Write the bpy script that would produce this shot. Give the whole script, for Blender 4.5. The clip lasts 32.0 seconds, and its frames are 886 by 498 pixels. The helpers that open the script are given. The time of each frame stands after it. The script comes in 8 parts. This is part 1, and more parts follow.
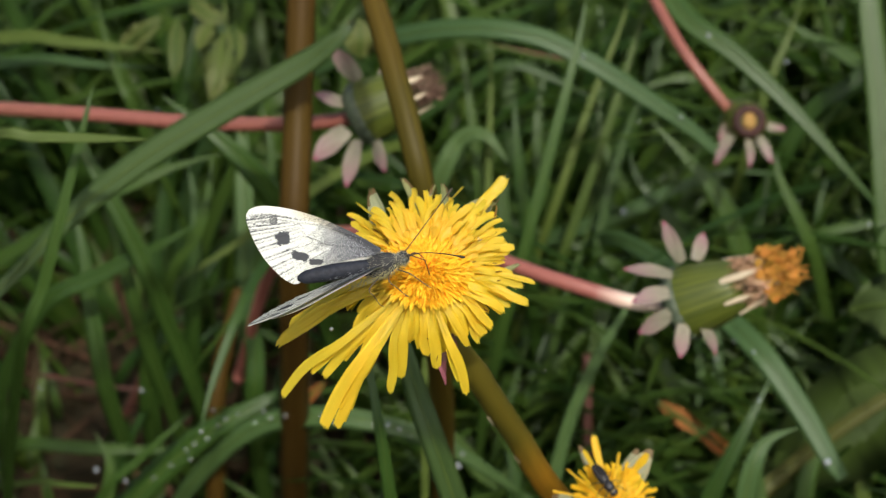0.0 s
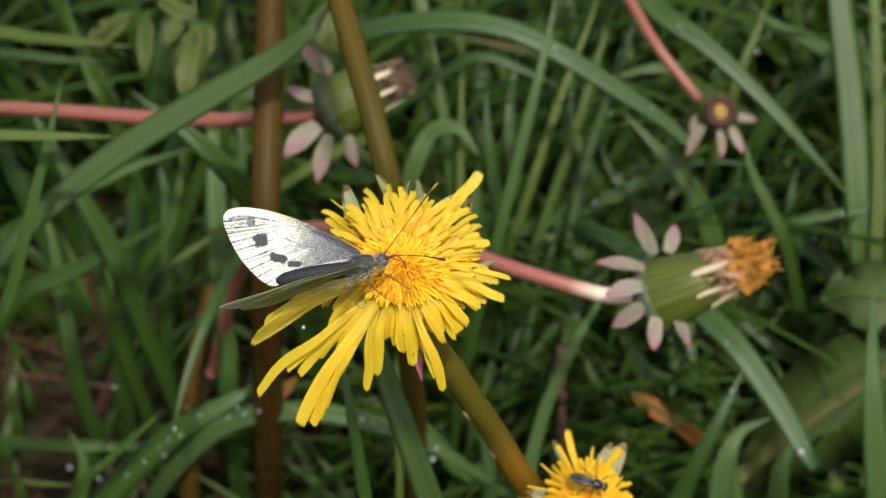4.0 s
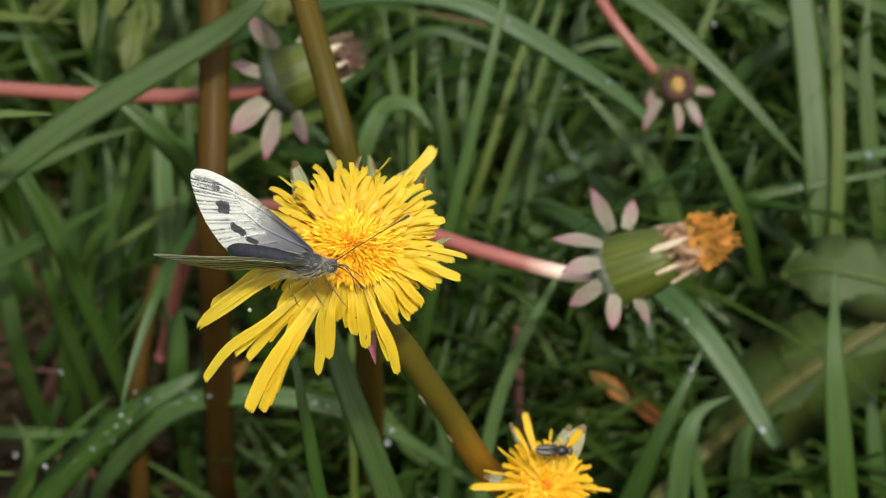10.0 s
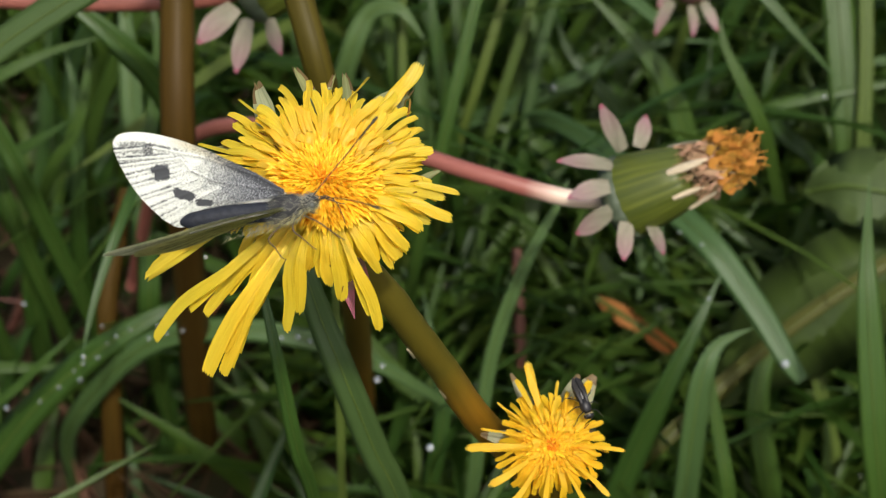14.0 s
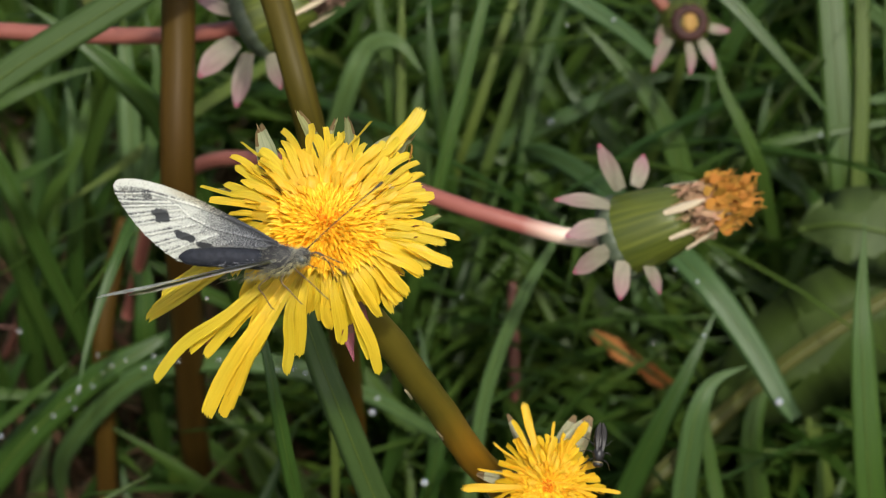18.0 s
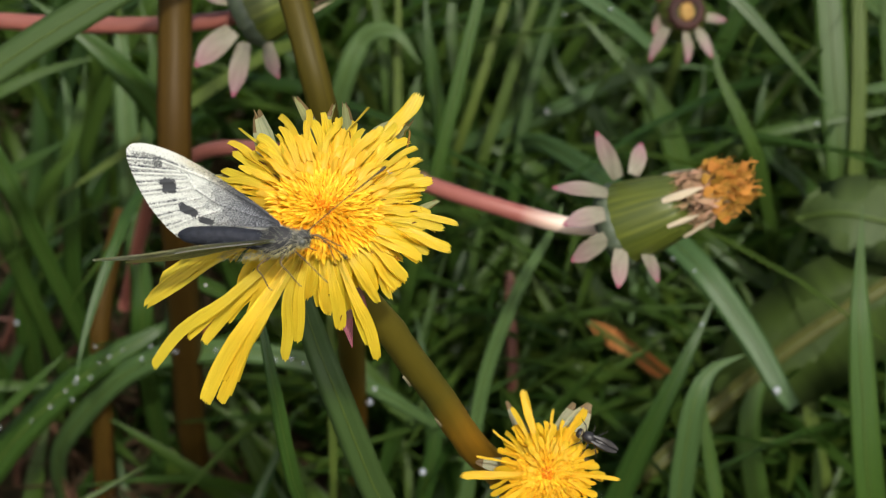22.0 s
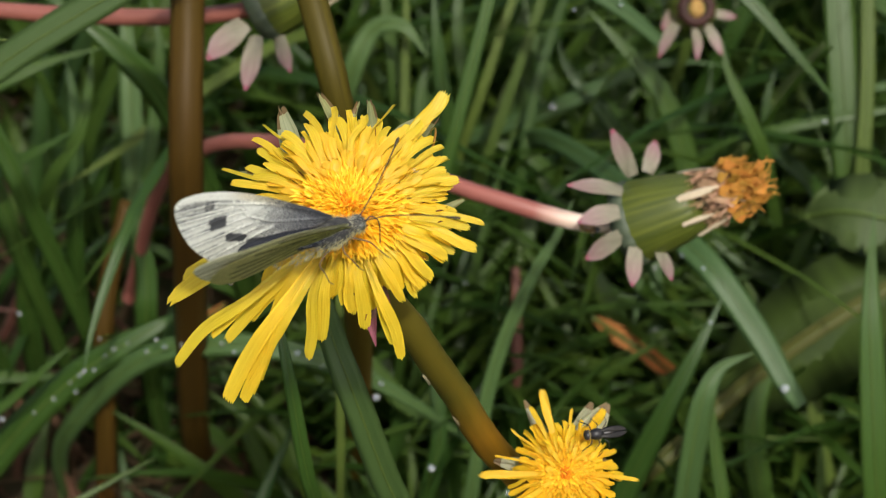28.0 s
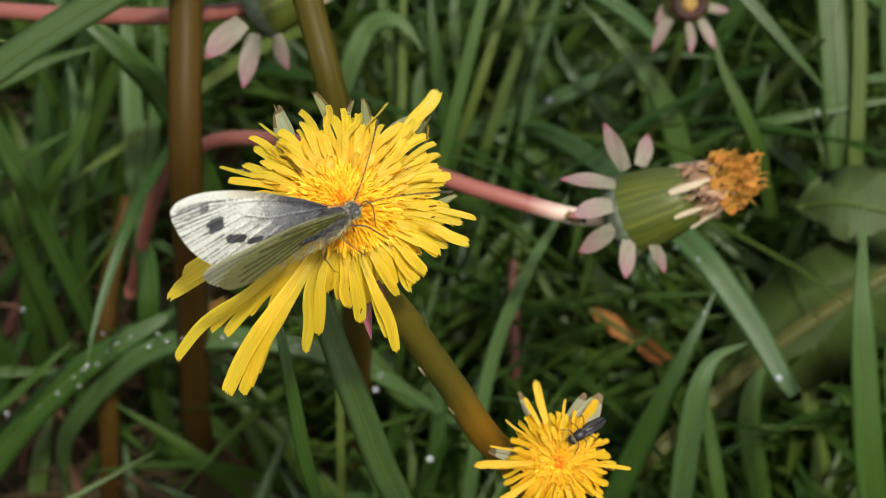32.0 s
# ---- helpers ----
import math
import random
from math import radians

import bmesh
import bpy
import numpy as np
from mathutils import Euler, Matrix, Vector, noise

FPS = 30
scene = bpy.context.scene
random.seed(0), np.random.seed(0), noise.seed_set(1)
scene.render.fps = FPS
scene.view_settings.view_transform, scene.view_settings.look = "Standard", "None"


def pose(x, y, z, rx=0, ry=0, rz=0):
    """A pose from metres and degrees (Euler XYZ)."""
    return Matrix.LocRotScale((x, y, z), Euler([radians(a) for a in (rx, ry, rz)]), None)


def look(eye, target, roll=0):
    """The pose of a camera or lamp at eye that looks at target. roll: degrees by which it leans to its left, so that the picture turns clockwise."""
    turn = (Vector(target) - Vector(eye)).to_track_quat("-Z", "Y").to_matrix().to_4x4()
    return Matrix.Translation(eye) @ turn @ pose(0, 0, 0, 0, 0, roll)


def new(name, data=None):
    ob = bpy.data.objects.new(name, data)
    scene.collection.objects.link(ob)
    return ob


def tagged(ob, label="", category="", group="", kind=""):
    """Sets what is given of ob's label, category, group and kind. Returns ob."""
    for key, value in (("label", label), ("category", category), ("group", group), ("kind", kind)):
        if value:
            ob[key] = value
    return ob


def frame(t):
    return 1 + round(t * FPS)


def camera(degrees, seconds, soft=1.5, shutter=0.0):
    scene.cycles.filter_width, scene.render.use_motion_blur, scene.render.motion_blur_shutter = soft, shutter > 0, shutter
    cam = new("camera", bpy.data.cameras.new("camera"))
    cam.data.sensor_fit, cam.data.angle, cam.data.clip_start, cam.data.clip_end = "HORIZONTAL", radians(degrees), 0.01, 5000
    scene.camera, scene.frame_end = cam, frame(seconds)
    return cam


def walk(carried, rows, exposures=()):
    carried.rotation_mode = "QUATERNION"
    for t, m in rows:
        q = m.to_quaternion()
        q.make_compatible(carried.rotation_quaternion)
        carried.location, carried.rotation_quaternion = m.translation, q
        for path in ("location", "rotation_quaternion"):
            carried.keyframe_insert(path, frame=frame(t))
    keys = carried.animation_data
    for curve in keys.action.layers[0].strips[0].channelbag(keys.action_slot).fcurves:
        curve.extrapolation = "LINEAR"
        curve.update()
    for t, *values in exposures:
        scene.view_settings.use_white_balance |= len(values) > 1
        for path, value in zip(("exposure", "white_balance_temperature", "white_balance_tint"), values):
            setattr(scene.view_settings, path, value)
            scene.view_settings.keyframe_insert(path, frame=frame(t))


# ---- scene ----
# ---- camera and its path ----
LENS = 30.0
cam = camera(LENS, 32.0, soft=0.7)
cam.data.dof.use_dof = True
cam.data.dof.focus_distance = 0.221
cam.data.dof.aperture_fstop = 35.0
walk(cam, [
    (0, pose(0.00035, -0.20525, 0.38195, 51.016, 0.832, 2.372)),
    (0.5, pose(-0.00050, -0.20513, 0.38136, 51.066, 0.732, 2.353)),
    (1, pose(-0.00077, -0.20527, 0.38159, 51.043, 0.730, 2.344)),
    (1.5, pose(-0.00022, -0.20457, 0.38258, 50.844, 0.788, 2.355)),
    (2, pose(0.00063, -0.20377, 0.38386, 50.594, 0.839, 2.314)),
    (2.5, pose(0.00071, -0.20393, 0.38292, 50.666, 0.847, 2.113)),
    (3, pose(0.00034, -0.20415, 0.38258, 50.683, 0.706, 1.843)),
    (3.5, pose(0.00031, -0.20381, 0.38241, 50.647, 0.674, 1.567)),
    (5.5, pose(0.00393, -0.20395, 0.38312, 50.404, 0.712, 0.930)),
    (6, pose(0.00473, -0.20324, 0.38324, 50.312, 0.726, 0.931)),
    (6.5, pose(0.00448, -0.20316, 0.38205, 50.403, 0.702, 0.795)),
    (7, pose(0.00159, -0.20205, 0.38200, 50.289, 0.326, 0.513)),
    (7.5, pose(0.00114, -0.20205, 0.38069, 50.391, 0.270, 0.386)),
    (8, pose(-0.00002, -0.20108, 0.38078, 50.230, 0.116, 0.231)),
    (8.5, pose(0.00016, -0.20038, 0.38048, 50.109, 0.059, 0.155)),
    (9, pose(0.00000, -0.20000, 0.38000, 50.000, 0.000, -0.000)),
    (9.5, pose(0.00108, -0.19957, 0.37829, 50.016, 0.119, -0.076)),
    (10, pose(0.00102, -0.19673, 0.37635, 49.871, 0.117, -0.207)),
    (10.5, pose(0.00163, -0.19319, 0.37472, 49.600, 0.169, -0.246)),
    (11, pose(0.00110, -0.18867, 0.37109, 49.431, 0.180, -0.370)),
    (11.5, pose(0.00054, -0.18385, 0.36799, 49.026, 0.083, -0.377)),
    (12, pose(-0.00174, -0.17659, 0.36415, 48.308, -0.055, -0.596)),
    (12.5, pose(0.00101, -0.17101, 0.36151, 47.453, 0.229, -0.292)),
    (13, pose(0.00213, -0.16846, 0.35960, 46.617, 0.454, -0.318)),
    (13.5, pose(0.00300, -0.16827, 0.35717, 46.391, 0.779, -0.528)),
    (14, pose(0.00247, -0.16713, 0.35690, 46.428, 0.499, -0.592)),
    (14.5, pose(0.00293, -0.16689, 0.35798, 46.606, 0.380, -0.451)),
    (16.5, pose(0.00232, -0.16627, 0.36046, 47.125, -0.014, -0.283)),
    (17, pose(0.00232, -0.16615, 0.36023, 47.156, -0.046, -0.265)),
    (17.5, pose(0.00244, -0.16562, 0.36087, 47.019, -0.037, -0.249)),
    (18, pose(0.00144, -0.16589, 0.35991, 47.136, -0.193, -0.331)),
    (18.5, pose(0.00089, -0.16615, 0.35926, 47.164, -0.259, -0.409)),
    (19, pose(0.00115, -0.16632, 0.35952, 47.053, -0.191, -0.427)),
    (19.5, pose(0.00163, -0.16673, 0.35918, 47.045, -0.075, -0.442)),
    (20, pose(0.00108, -0.16669, 0.35907, 46.977, -0.179, -0.496)),
    (20.5, pose(0.00117, -0.16695, 0.35923, 46.981, -0.188, -0.467)),
    (21, pose(0.00081, -0.16668, 0.35894, 46.971, -0.292, -0.476)),
    (21.5, pose(0.00140, -0.16691, 0.35934, 46.950, -0.167, -0.441)),
    (22, pose(0.00092, -0.16646, 0.35891, 46.953, -0.212, -0.547)),
    (22.5, pose(-0.00022, -0.16606, 0.35850, 46.964, -0.391, -0.702)),
    (23, pose(-0.00067, -0.16589, 0.35837, 46.954, -0.482, -0.734)),
    (23.5, pose(-0.00082, -0.16594, 0.35829, 46.968, -0.524, -0.736)),
    (24, pose(-0.00165, -0.16555, 0.35897, 46.794, -0.771, -0.713)),
    (24.5, pose(-0.00171, -0.16570, 0.35814, 46.914, -0.738, -0.683)),
    (25, pose(-0.00168, -0.16566, 0.35863, 46.821, -0.730, -0.576)),
    (25.5, pose(-0.00260, -0.16537, 0.35916, 46.697, -0.826, -0.592)),
    (27.5, pose(-0.00390, -0.16468, 0.35894, 46.605, -0.818, -0.616)),
    (28, pose(-0.00440, -0.16456, 0.35891, 46.586, -0.941, -0.601)),
    (28.5, pose(-0.00350, -0.16485, 0.35823, 46.713, -0.752, -0.577)),
    (29, pose(-0.00333, -0.16510, 0.35793, 46.772, -0.801, -0.501)),
    (29.5, pose(-0.00176, -0.16550, 0.35822, 46.787, -0.468, -0.413)),
    (30, pose(-0.00114, -0.16608, 0.35962, 46.654, -0.425, -0.283)),
    (30.5, pose(-0.00183, -0.16678, 0.35895, 46.806, -0.551, -0.332)),
    (31, pose(-0.00231, -0.16617, 0.35971, 46.589, -0.575, -0.426)),
    (31.5, pose(-0.00347, -0.16656, 0.36049, 46.467, -0.719, -0.612)),
    (32, pose(-0.00318, -0.16765, 0.36263, 46.275, -0.566, -0.806)),
], exposures=[(0, -0.06), (3, -0.02), (6, 0.06), (9, 0.06), (13, -0.02), (32, 0.0)])

# ---- world and sun ----
SUN_DIR = Vector((0.15, -0.50, 0.85)).normalized()
world = bpy.data.worlds.new("sky")
scene.world = world
world.use_nodes = True
wn = world.node_tree
sky = wn.nodes.new("ShaderNodeTexSky")
sky.sky_type = "NISHITA"
sky.sun_disc = False
sky.sun_elevation = math.asin(SUN_DIR.z)
sky.sun_rotation = math.atan2(SUN_DIR.x, SUN_DIR.y)
sky.air_density = 1.0
sky.dust_density = 5.0
bg = wn.nodes["Background"]
wn.links.new(sky.outputs[0], bg.inputs[0])
bg.inputs[1].default_value = 0.195
sun = new("sun", bpy.data.lights.new("sun", "SUN"))
sun.data.energy = 3.5
sun.data.angle = radians(3.0)
sun.data.color = (1.0, 0.985, 0.92)
sun.matrix_world = look(SUN_DIR * 5, (0, 0, 0))


# ---- materials ----
def material(name, color, dark, rough=0.5, scale=300.0, streak=None, translucent=0.0, bump=0.0, spec=0.5, vary=0.0, third=None, glow_through=None, island=False, along=None):
    """Two-scale procedural surface: colour mixed by noise, streaks along the uv, bump, optional light passing through."""
    m = bpy.data.materials.new(name)
    m.use_nodes = True
    nt = m.node_tree
    n, ln = nt.nodes, nt.links
    p = n["Principled BSDF"]
    p.inputs["Roughness"].default_value = rough
    p.inputs["Specular IOR Level"].default_value = spec
    tc = n.new("ShaderNodeTexCoord")
    mp = n.new("ShaderNodeMapping")
    if streak:
        ln.new(tc.outputs["UV"], mp.inputs[0])
        mp.inputs["Scale"].default_value = (streak[0], streak[1], 1)
    else:
        ln.new(tc.outputs["Object"], mp.inputs[0])
        mp.inputs["Scale"].default_value = (scale, scale, scale)
    a = n.new("ShaderNodeTexNoise")
    a.inputs["Scale"].default_value = 1.0
    a.inputs["Detail"].default_value = 4.0
    ln.new(mp.outputs[0], a.inputs[0])
    b = n.new("ShaderNodeTexNoise")
    b.inputs["Scale"].default_value = scale * 0.13
    b.inputs["Detail"].default_value = 3.0
    ln.new(tc.outputs["Object"], b.inputs[0])
    r1 = n.new("ShaderNodeValToRGB")
    r1.color_ramp.elements[0].position, r1.color_ramp.elements[1].position = 0.3, 0.7
    r1.color_ramp.elements[0].color, r1.color_ramp.elements[1].color = (*dark, 1), (*color, 1)
    ln.new(a.outputs[0], r1.inputs[0])
    col = r1.outputs[0]
    r2 = n.new("ShaderNodeValToRGB")
    r2.color_ramp.elements[0].position, r2.color_ramp.elements[1].position = 0.42, 0.68
    ln.new(b.outputs[0], r2.inputs[0])
    mx = n.new("ShaderNodeMixRGB")
    mx.inputs[2].default_value = (*(third or [c * 0.6 for c in color]), 1)
    sc = n.new("ShaderNodeMath")
    sc.operation = "MULTIPLY"
    sc.inputs[1].default_value = 0.8 if third else 0.45
    ln.new(r2.outputs[0], sc.inputs[0])
    ln.new(sc.outputs[0], mx.inputs[0])
    ln.new(col, mx.inputs[1])
    col = mx.outputs[0]
    if along:
        # another colour towards the far end of the part: colour, where it begins and where it is full
        sx = n.new("ShaderNodeSeparateXYZ")
        ln.new(tc.outputs["UV"], sx.inputs[0])
        wob = n.new("ShaderNodeMath")
        wob.operation = "MULTIPLY_ADD"
        wob.inputs[1].default_value = 0.5 * (along[2] - along[1])
        ln.new(b.outputs[0], wob.inputs[0])
        ln.new(sx.outputs[1], wob.inputs[2])
        ma = n.new("ShaderNodeMapRange")
        ma.inputs[1].default_value, ma.inputs[2].default_value = along[1] + 0.25 * (along[2] - along[1]), along[2] + 0.25 * (along[2] - along[1])
        ln.new(wob.outputs[0], ma.inputs[0])
        mc = n.new("ShaderNodeMixRGB")
        mc.inputs[2].default_value = (*along[0], 1)
        ln.new(ma.outputs[0], mc.inputs[0])
        ln.new(col, mc.inputs[1])
        col = mc.outputs[0]
    if vary:
        if island:
            o = n.new("ShaderNodeNewGeometry")
            rnd = o.outputs["Random Per Island"]
        else:
            o = n.new("ShaderNodeObjectInfo")
            rnd = o.outputs["Random"]
        hs = n.new("ShaderNodeHueSaturation")
        mr = n.new("ShaderNodeMapRange")
        mr.inputs[3].default_value, mr.inputs[4].default_value = 1 - vary, 1 + vary
        ln.new(rnd, mr.inputs[0])
        ln.new(mr.outputs[0], hs.inputs["Value"])
        mh = n.new("ShaderNodeMapRange")
        mh.inputs[3].default_value, mh.inputs[4].default_value = 0.5 + vary * 0.06, 0.5 - vary * 0.06
        ln.new(rnd, mh.inputs[0])
        ln.new(mh.outputs[0], hs.inputs["Hue"])
        ln.new(col, hs.inputs["Color"])
        col = hs.outputs[0]
    ln.new(col, p.inputs["Base Color"])
    if bump:
        bp = n.new("ShaderNodeBump")
        bp.inputs["Strength"].default_value = bump
        bp.inputs["Distance"].default_value = 0.0004
        ln.new(a.outputs[0], bp.inputs["Height"])
        ln.new(bp.outputs[0], p.inputs["Normal"])
    if translucent:
        tr = n.new("ShaderNodeBsdfTranslucent")
        gm = n.new("ShaderNodeMixRGB")
        gm.blend_type = "MULTIPLY"
        gm.inputs[0].default_value = 1.0
        gm.inputs[2].default_value = (*(glow_through or (1, 1, 1)), 1)
        ln.new(col, gm.inputs[1])
        ln.new(gm.outputs[0], tr.inputs[0])
        ms = n.new("ShaderNodeMixShader")
        ms.inputs[0].default_value = translucent
        ln.new(p.outputs[0], ms.inputs[1])
        ln.new(tr.outputs[0], ms.inputs[2])
        ln.new(ms.outputs[0], n["Material Output"].inputs[0])
    return m


def painted(name, rough=0.6, translucent=0.25, spec=0.3, grain=15000.0, amount=0.12):
    """A surface whose colours stand in the mesh's own 'tint' layer; the layer's fourth value is the density of dark scales strewn over it."""
    m = bpy.data.materials.new(name)
    m.use_nodes = True
    nt = m.node_tree
    n, ln = nt.nodes, nt.links
    p = n["Principled BSDF"]
    p.inputs["Roughness"].default_value = rough
    p.inputs["Specular IOR Level"].default_value = spec
    at = n.new("ShaderNodeAttribute")
    at.attribute_name = "tint"
    tc = n.new("ShaderNodeTexCoord")
    a = n.new("ShaderNodeTexNoise")
    a.inputs["Scale"].default_value = grain
    a.inputs["Detail"].default_value = 2.0
    ln.new(tc.outputs["Object"], a.inputs[0])
    mr = n.new("ShaderNodeMapRange")
    mr.inputs[1].default_value, mr.inputs[2].default_value = 0.3, 0.7
    mr.inputs[3].default_value, mr.inputs[4].default_value = 1 - amount, 1 + amount * 0.5
    ln.new(a.outputs[0], mr.inputs[0])
    hs = n.new("ShaderNodeHueSaturation")
    ln.new(mr.outputs[0], hs.inputs["Value"])
    ln.new(at.outputs["Color"], hs.inputs["Color"])
    b = n.new("ShaderNodeTexNoise")
    b.inputs["Scale"].default_value = grain * 0.8
    b.inputs["Detail"].default_value = 1.5
    ln.new(tc.outputs["Object"], b.inputs[0])
    nb = n.new("ShaderNodeMapRange")
    nb.inputs[1].default_value, nb.inputs[2].default_value = 0.28, 0.72
    ln.new(b.outputs[0], nb.inputs[0])
    df = n.new("ShaderNodeMath")
    df.operation = "SUBTRACT"
    ln.new(at.outputs["Alpha"], df.inputs[0])
    ln.new(nb.outputs[0], df.inputs[1])
    fac = n.new("ShaderNodeMapRange")
    fac.inputs[1].default_value, fac.inputs[2].default_value = -0.38, 0.44
    fac.inputs[3].default_value, fac.inputs[4].default_value = 0.0, 0.96
    ln.new(df.outputs[0], fac.inputs[0])
    mx = n.new("ShaderNodeMixRGB")
    mx.inputs[2].default_value = (0.03, 0.032, 0.037, 1)
    ln.new(fac.outputs[0], mx.inputs[0])
    ln.new(hs.outputs[0], mx.inputs[1])
    ln.new(mx.outputs[0], p.inputs["Base Color"])
    if translucent:
        tr = n.new("ShaderNodeBsdfTranslucent")
        ln.new(mx.outputs[0], tr.inputs[0])
        ms = n.new("ShaderNodeMixShader")
        ms.inputs[0].default_value = translucent
        ln.new(p.outputs[0], ms.inputs[1])
        ln.new(tr.outputs[0], ms.inputs[2])
        ln.new(ms.outputs[0], n["Material Output"].inputs[0])
    return m


GRASS = material("grass_blade", (0.0470, 0.096, 0.0135), (0.0300, 0.068, 0.0090), 0.45, 60, (11, 1.2), 0.25, 0.2, 0.38, 0.18, glow_through=(1.15, 1.25, 0.4))
GRASS_SMOOTH = material("grass_blade_smooth", (0.060, 0.102, 0.026), (0.045, 0.082, 0.019), 0.5, 40, (5, 1.0), 0.25, 0.15, 0.35, 0.05, glow_through=(1.15, 1.25, 0.4))
GRASS_PALE = material("grass_blade_pale", (0.086, 0.128, 0.0225), (0.059, 0.096, 0.0170), 0.5, 60, (22, 1.5), 0.25, 0.25, 0.25, 0.2, glow_through=(1.15, 1.25, 0.4))
GRASS_BLUE = material("grass_blade_glaucous", (0.0645, 0.118, 0.0337), (0.0445, 0.090, 0.0245), 0.46, 60, (26, 1.5), 0.2, 0.25, 0.3, 0.2, glow_through=(1.15, 1.25, 0.5))
SWARD = material("sward", (0.056, 0.108, 0.0150), (0.038, 0.079, 0.0098), 0.46, 60, (14, 1.2), 0.46, 0.15, 0.34, 0.35, glow_through=(1.15, 1.25, 0.4), island=True)
THATCH = material("dry_thatch", (0.07, 0.042, 0.017), (0.03, 0.018, 0.008), 0.8, 80, (10, 2), 0.15, 0.2, 0.2, 0.5, island=True)
SOIL = material("soil", (0.040, 0.030, 0.015), (0.020, 0.015, 0.009), 0.95, 140, None, 0, 0.8, 0.1, third=(0.022, 0.030, 0.010))
STEM_BROWN = material("stem_brown", (0.060, 0.029, 0.005), (0.027, 0.014, 0.003), 0.5, 90, (16, 1.2), 0.08, 0.3, 0.12, third=(0.066, 0.040, 0.005))
STEM_AMBER = material("stem_amber", (0.22, 0.110, 0.008), (0.15, 0.076, 0.006), 0.40, 60, (9, 1.2), 0.12, 0.25, 0.3, third=(0.26, 0.100, 0.006), along=((0.088, 0.070, 0.008), 0.45, 0.60))
STEM_OLIVE = material("stem_olive", (0.070, 0.054, 0.006), (0.040, 0.031, 0.004), 0.5, 60, (16, 1.2), 0.08, 0.3, 0.12, third=(0.11, 0.052, 0.006))
STEM_PINK = material("stem_pink", (0.27, 0.088, 0.066), (0.20, 0.066, 0.048), 0.42, 70, (9, 1.0), 0.06, 0.12, 0.4, third=(0.18, 0.08, 0.045))
PETAL = material("yellow_petal", (0.90, 0.74, 0.070), (0.79, 0.53, 0.020), 0.34, 120, (9, 0.6), 0.5, 0.8, 0.5, 0.10, third=(0.87, 0.65, 0.038), glow_through=(1.0, 1.0, 0.7))
PETAL_CORE = material("orange_yellow_petal", (0.93, 0.71, 0.09), (0.90, 0.58, 0.028), 0.4, 120, (5, 0.6), 0.6, 0.3, 0.4, 0.08, third=(0.90, 0.57, 0.03), glow_through=(1.0, 1.0, 0.8))
# more orange petal tone, used for the second flower
PETAL_ORANGE = material("orange_petal", (0.90, 0.64, 0.035), (0.80, 0.48, 0.014), 0.42, 120, (7, 0.6), 0.5, 0.5, 0.4, 0.10, third=(0.87, 0.53, 0.018), glow_through=(1.0, 1.0, 0.7))
FLORET_CORE = material("orange_floret", (0.95, 0.60, 0.025), (0.94, 0.53, 0.014), 0.5, 90, (3, 0.6), 0.35, 0.0, 0.3, 0.05, third=(0.94, 0.47, 0.010), glow_through=(1.0, 1.0, 0.85), island=True, along=((0.96, 0.70, 0.06), 0.45, 1.05))
FLORET_HEART = material("deep_orange_floret", (0.90, 0.36, 0.012), (0.80, 0.27, 0.008), 0.5, 400, None, 0.25, 0, 0.3)
SPECK = material("brown_speck", (0.20, 0.07, 0.008), (0.07, 0.03, 0.006), 0.7, 900, None, 0, 0, 0.2)
STIGMA = material("stigma", (0.95, 0.58, 0.03), (0.93, 0.42, 0.014), 0.6, 400, None, 0.3, 0, 0.2)
BRACT_GREEN = material("bract_green", (0.30, 0.31, 0.13), (0.17, 0.19, 0.07), 0.45, 130, (8, 1.2), 0.4, 0.3, 0.35, 0.15, third=(0.33, 0.27, 0.12))
BRACT_CLEAR = material("bract_translucent", (0.38, 0.40, 0.24), (0.22, 0.25, 0.12), 0.4, 130, (9, 1.2), 0.45, 0.3, 0.4, 0.1, third=(0.42, 0.36, 0.22))
BRACT_BROWN = material("bract_brown", (0.17, 0.12, 0.045), (0.10, 0.06, 0.025), 0.5, 200, None, 0.15, 0.2, 0.3)
BRACT_PINK = material("bract_pinkish", (0.25, 0.245, 0.16), (0.14, 0.14, 0.085), 0.5, 900, (4, 2.5), 0.2, 0.4, 0.3, 0.15, third=(0.19, 0.14, 0.12), along=((0.22, 0.125, 0.125), 0.25, 0.95))
STEM_PINK_NECK = material("stem_pink_pale_neck", (0.27, 0.088, 0.066), (0.20, 0.066, 0.048), 0.42, 70, (9, 1.0), 0.06, 0.12, 0.4, third=(0.18, 0.08, 0.045), along=((0.74, 0.58, 0.45), 0.78, 0.86))
SCAR = material("stem_scar", (0.42, 0.36, 0.22), (0.22, 0.17, 0.08), 0.6, 500, None, 0.1, 0.3, 0.3)
BRACT_TIP = material("bract_tip", (0.26, 0.07, 0.10), (0.18, 0.06, 0.07), 0.5, 400, None, 0.1, 0.1, 0.3)
BRACT_DARK = material("bract_purple", (0.20, 0.10, 0.09), (0.12, 0.07, 0.05), 0.5, 220, None, 0.1, 0.2, 0.3)
INVOLUCRE = material("involucre", (0.096, 0.112, 0.013), (0.030, 0.044, 0.007), 0.42, 130, (48, 1.2), 0.05, 0.5, 0.3, third=(0.034, 0.050, 0.012))
INVOLUCRE_GREY = material("involucre_rim", (0.068, 0.086, 0.050), (0.038, 0.052, 0.030), 0.55, 200, (30, 1), 0.03, 0.2, 0.3)
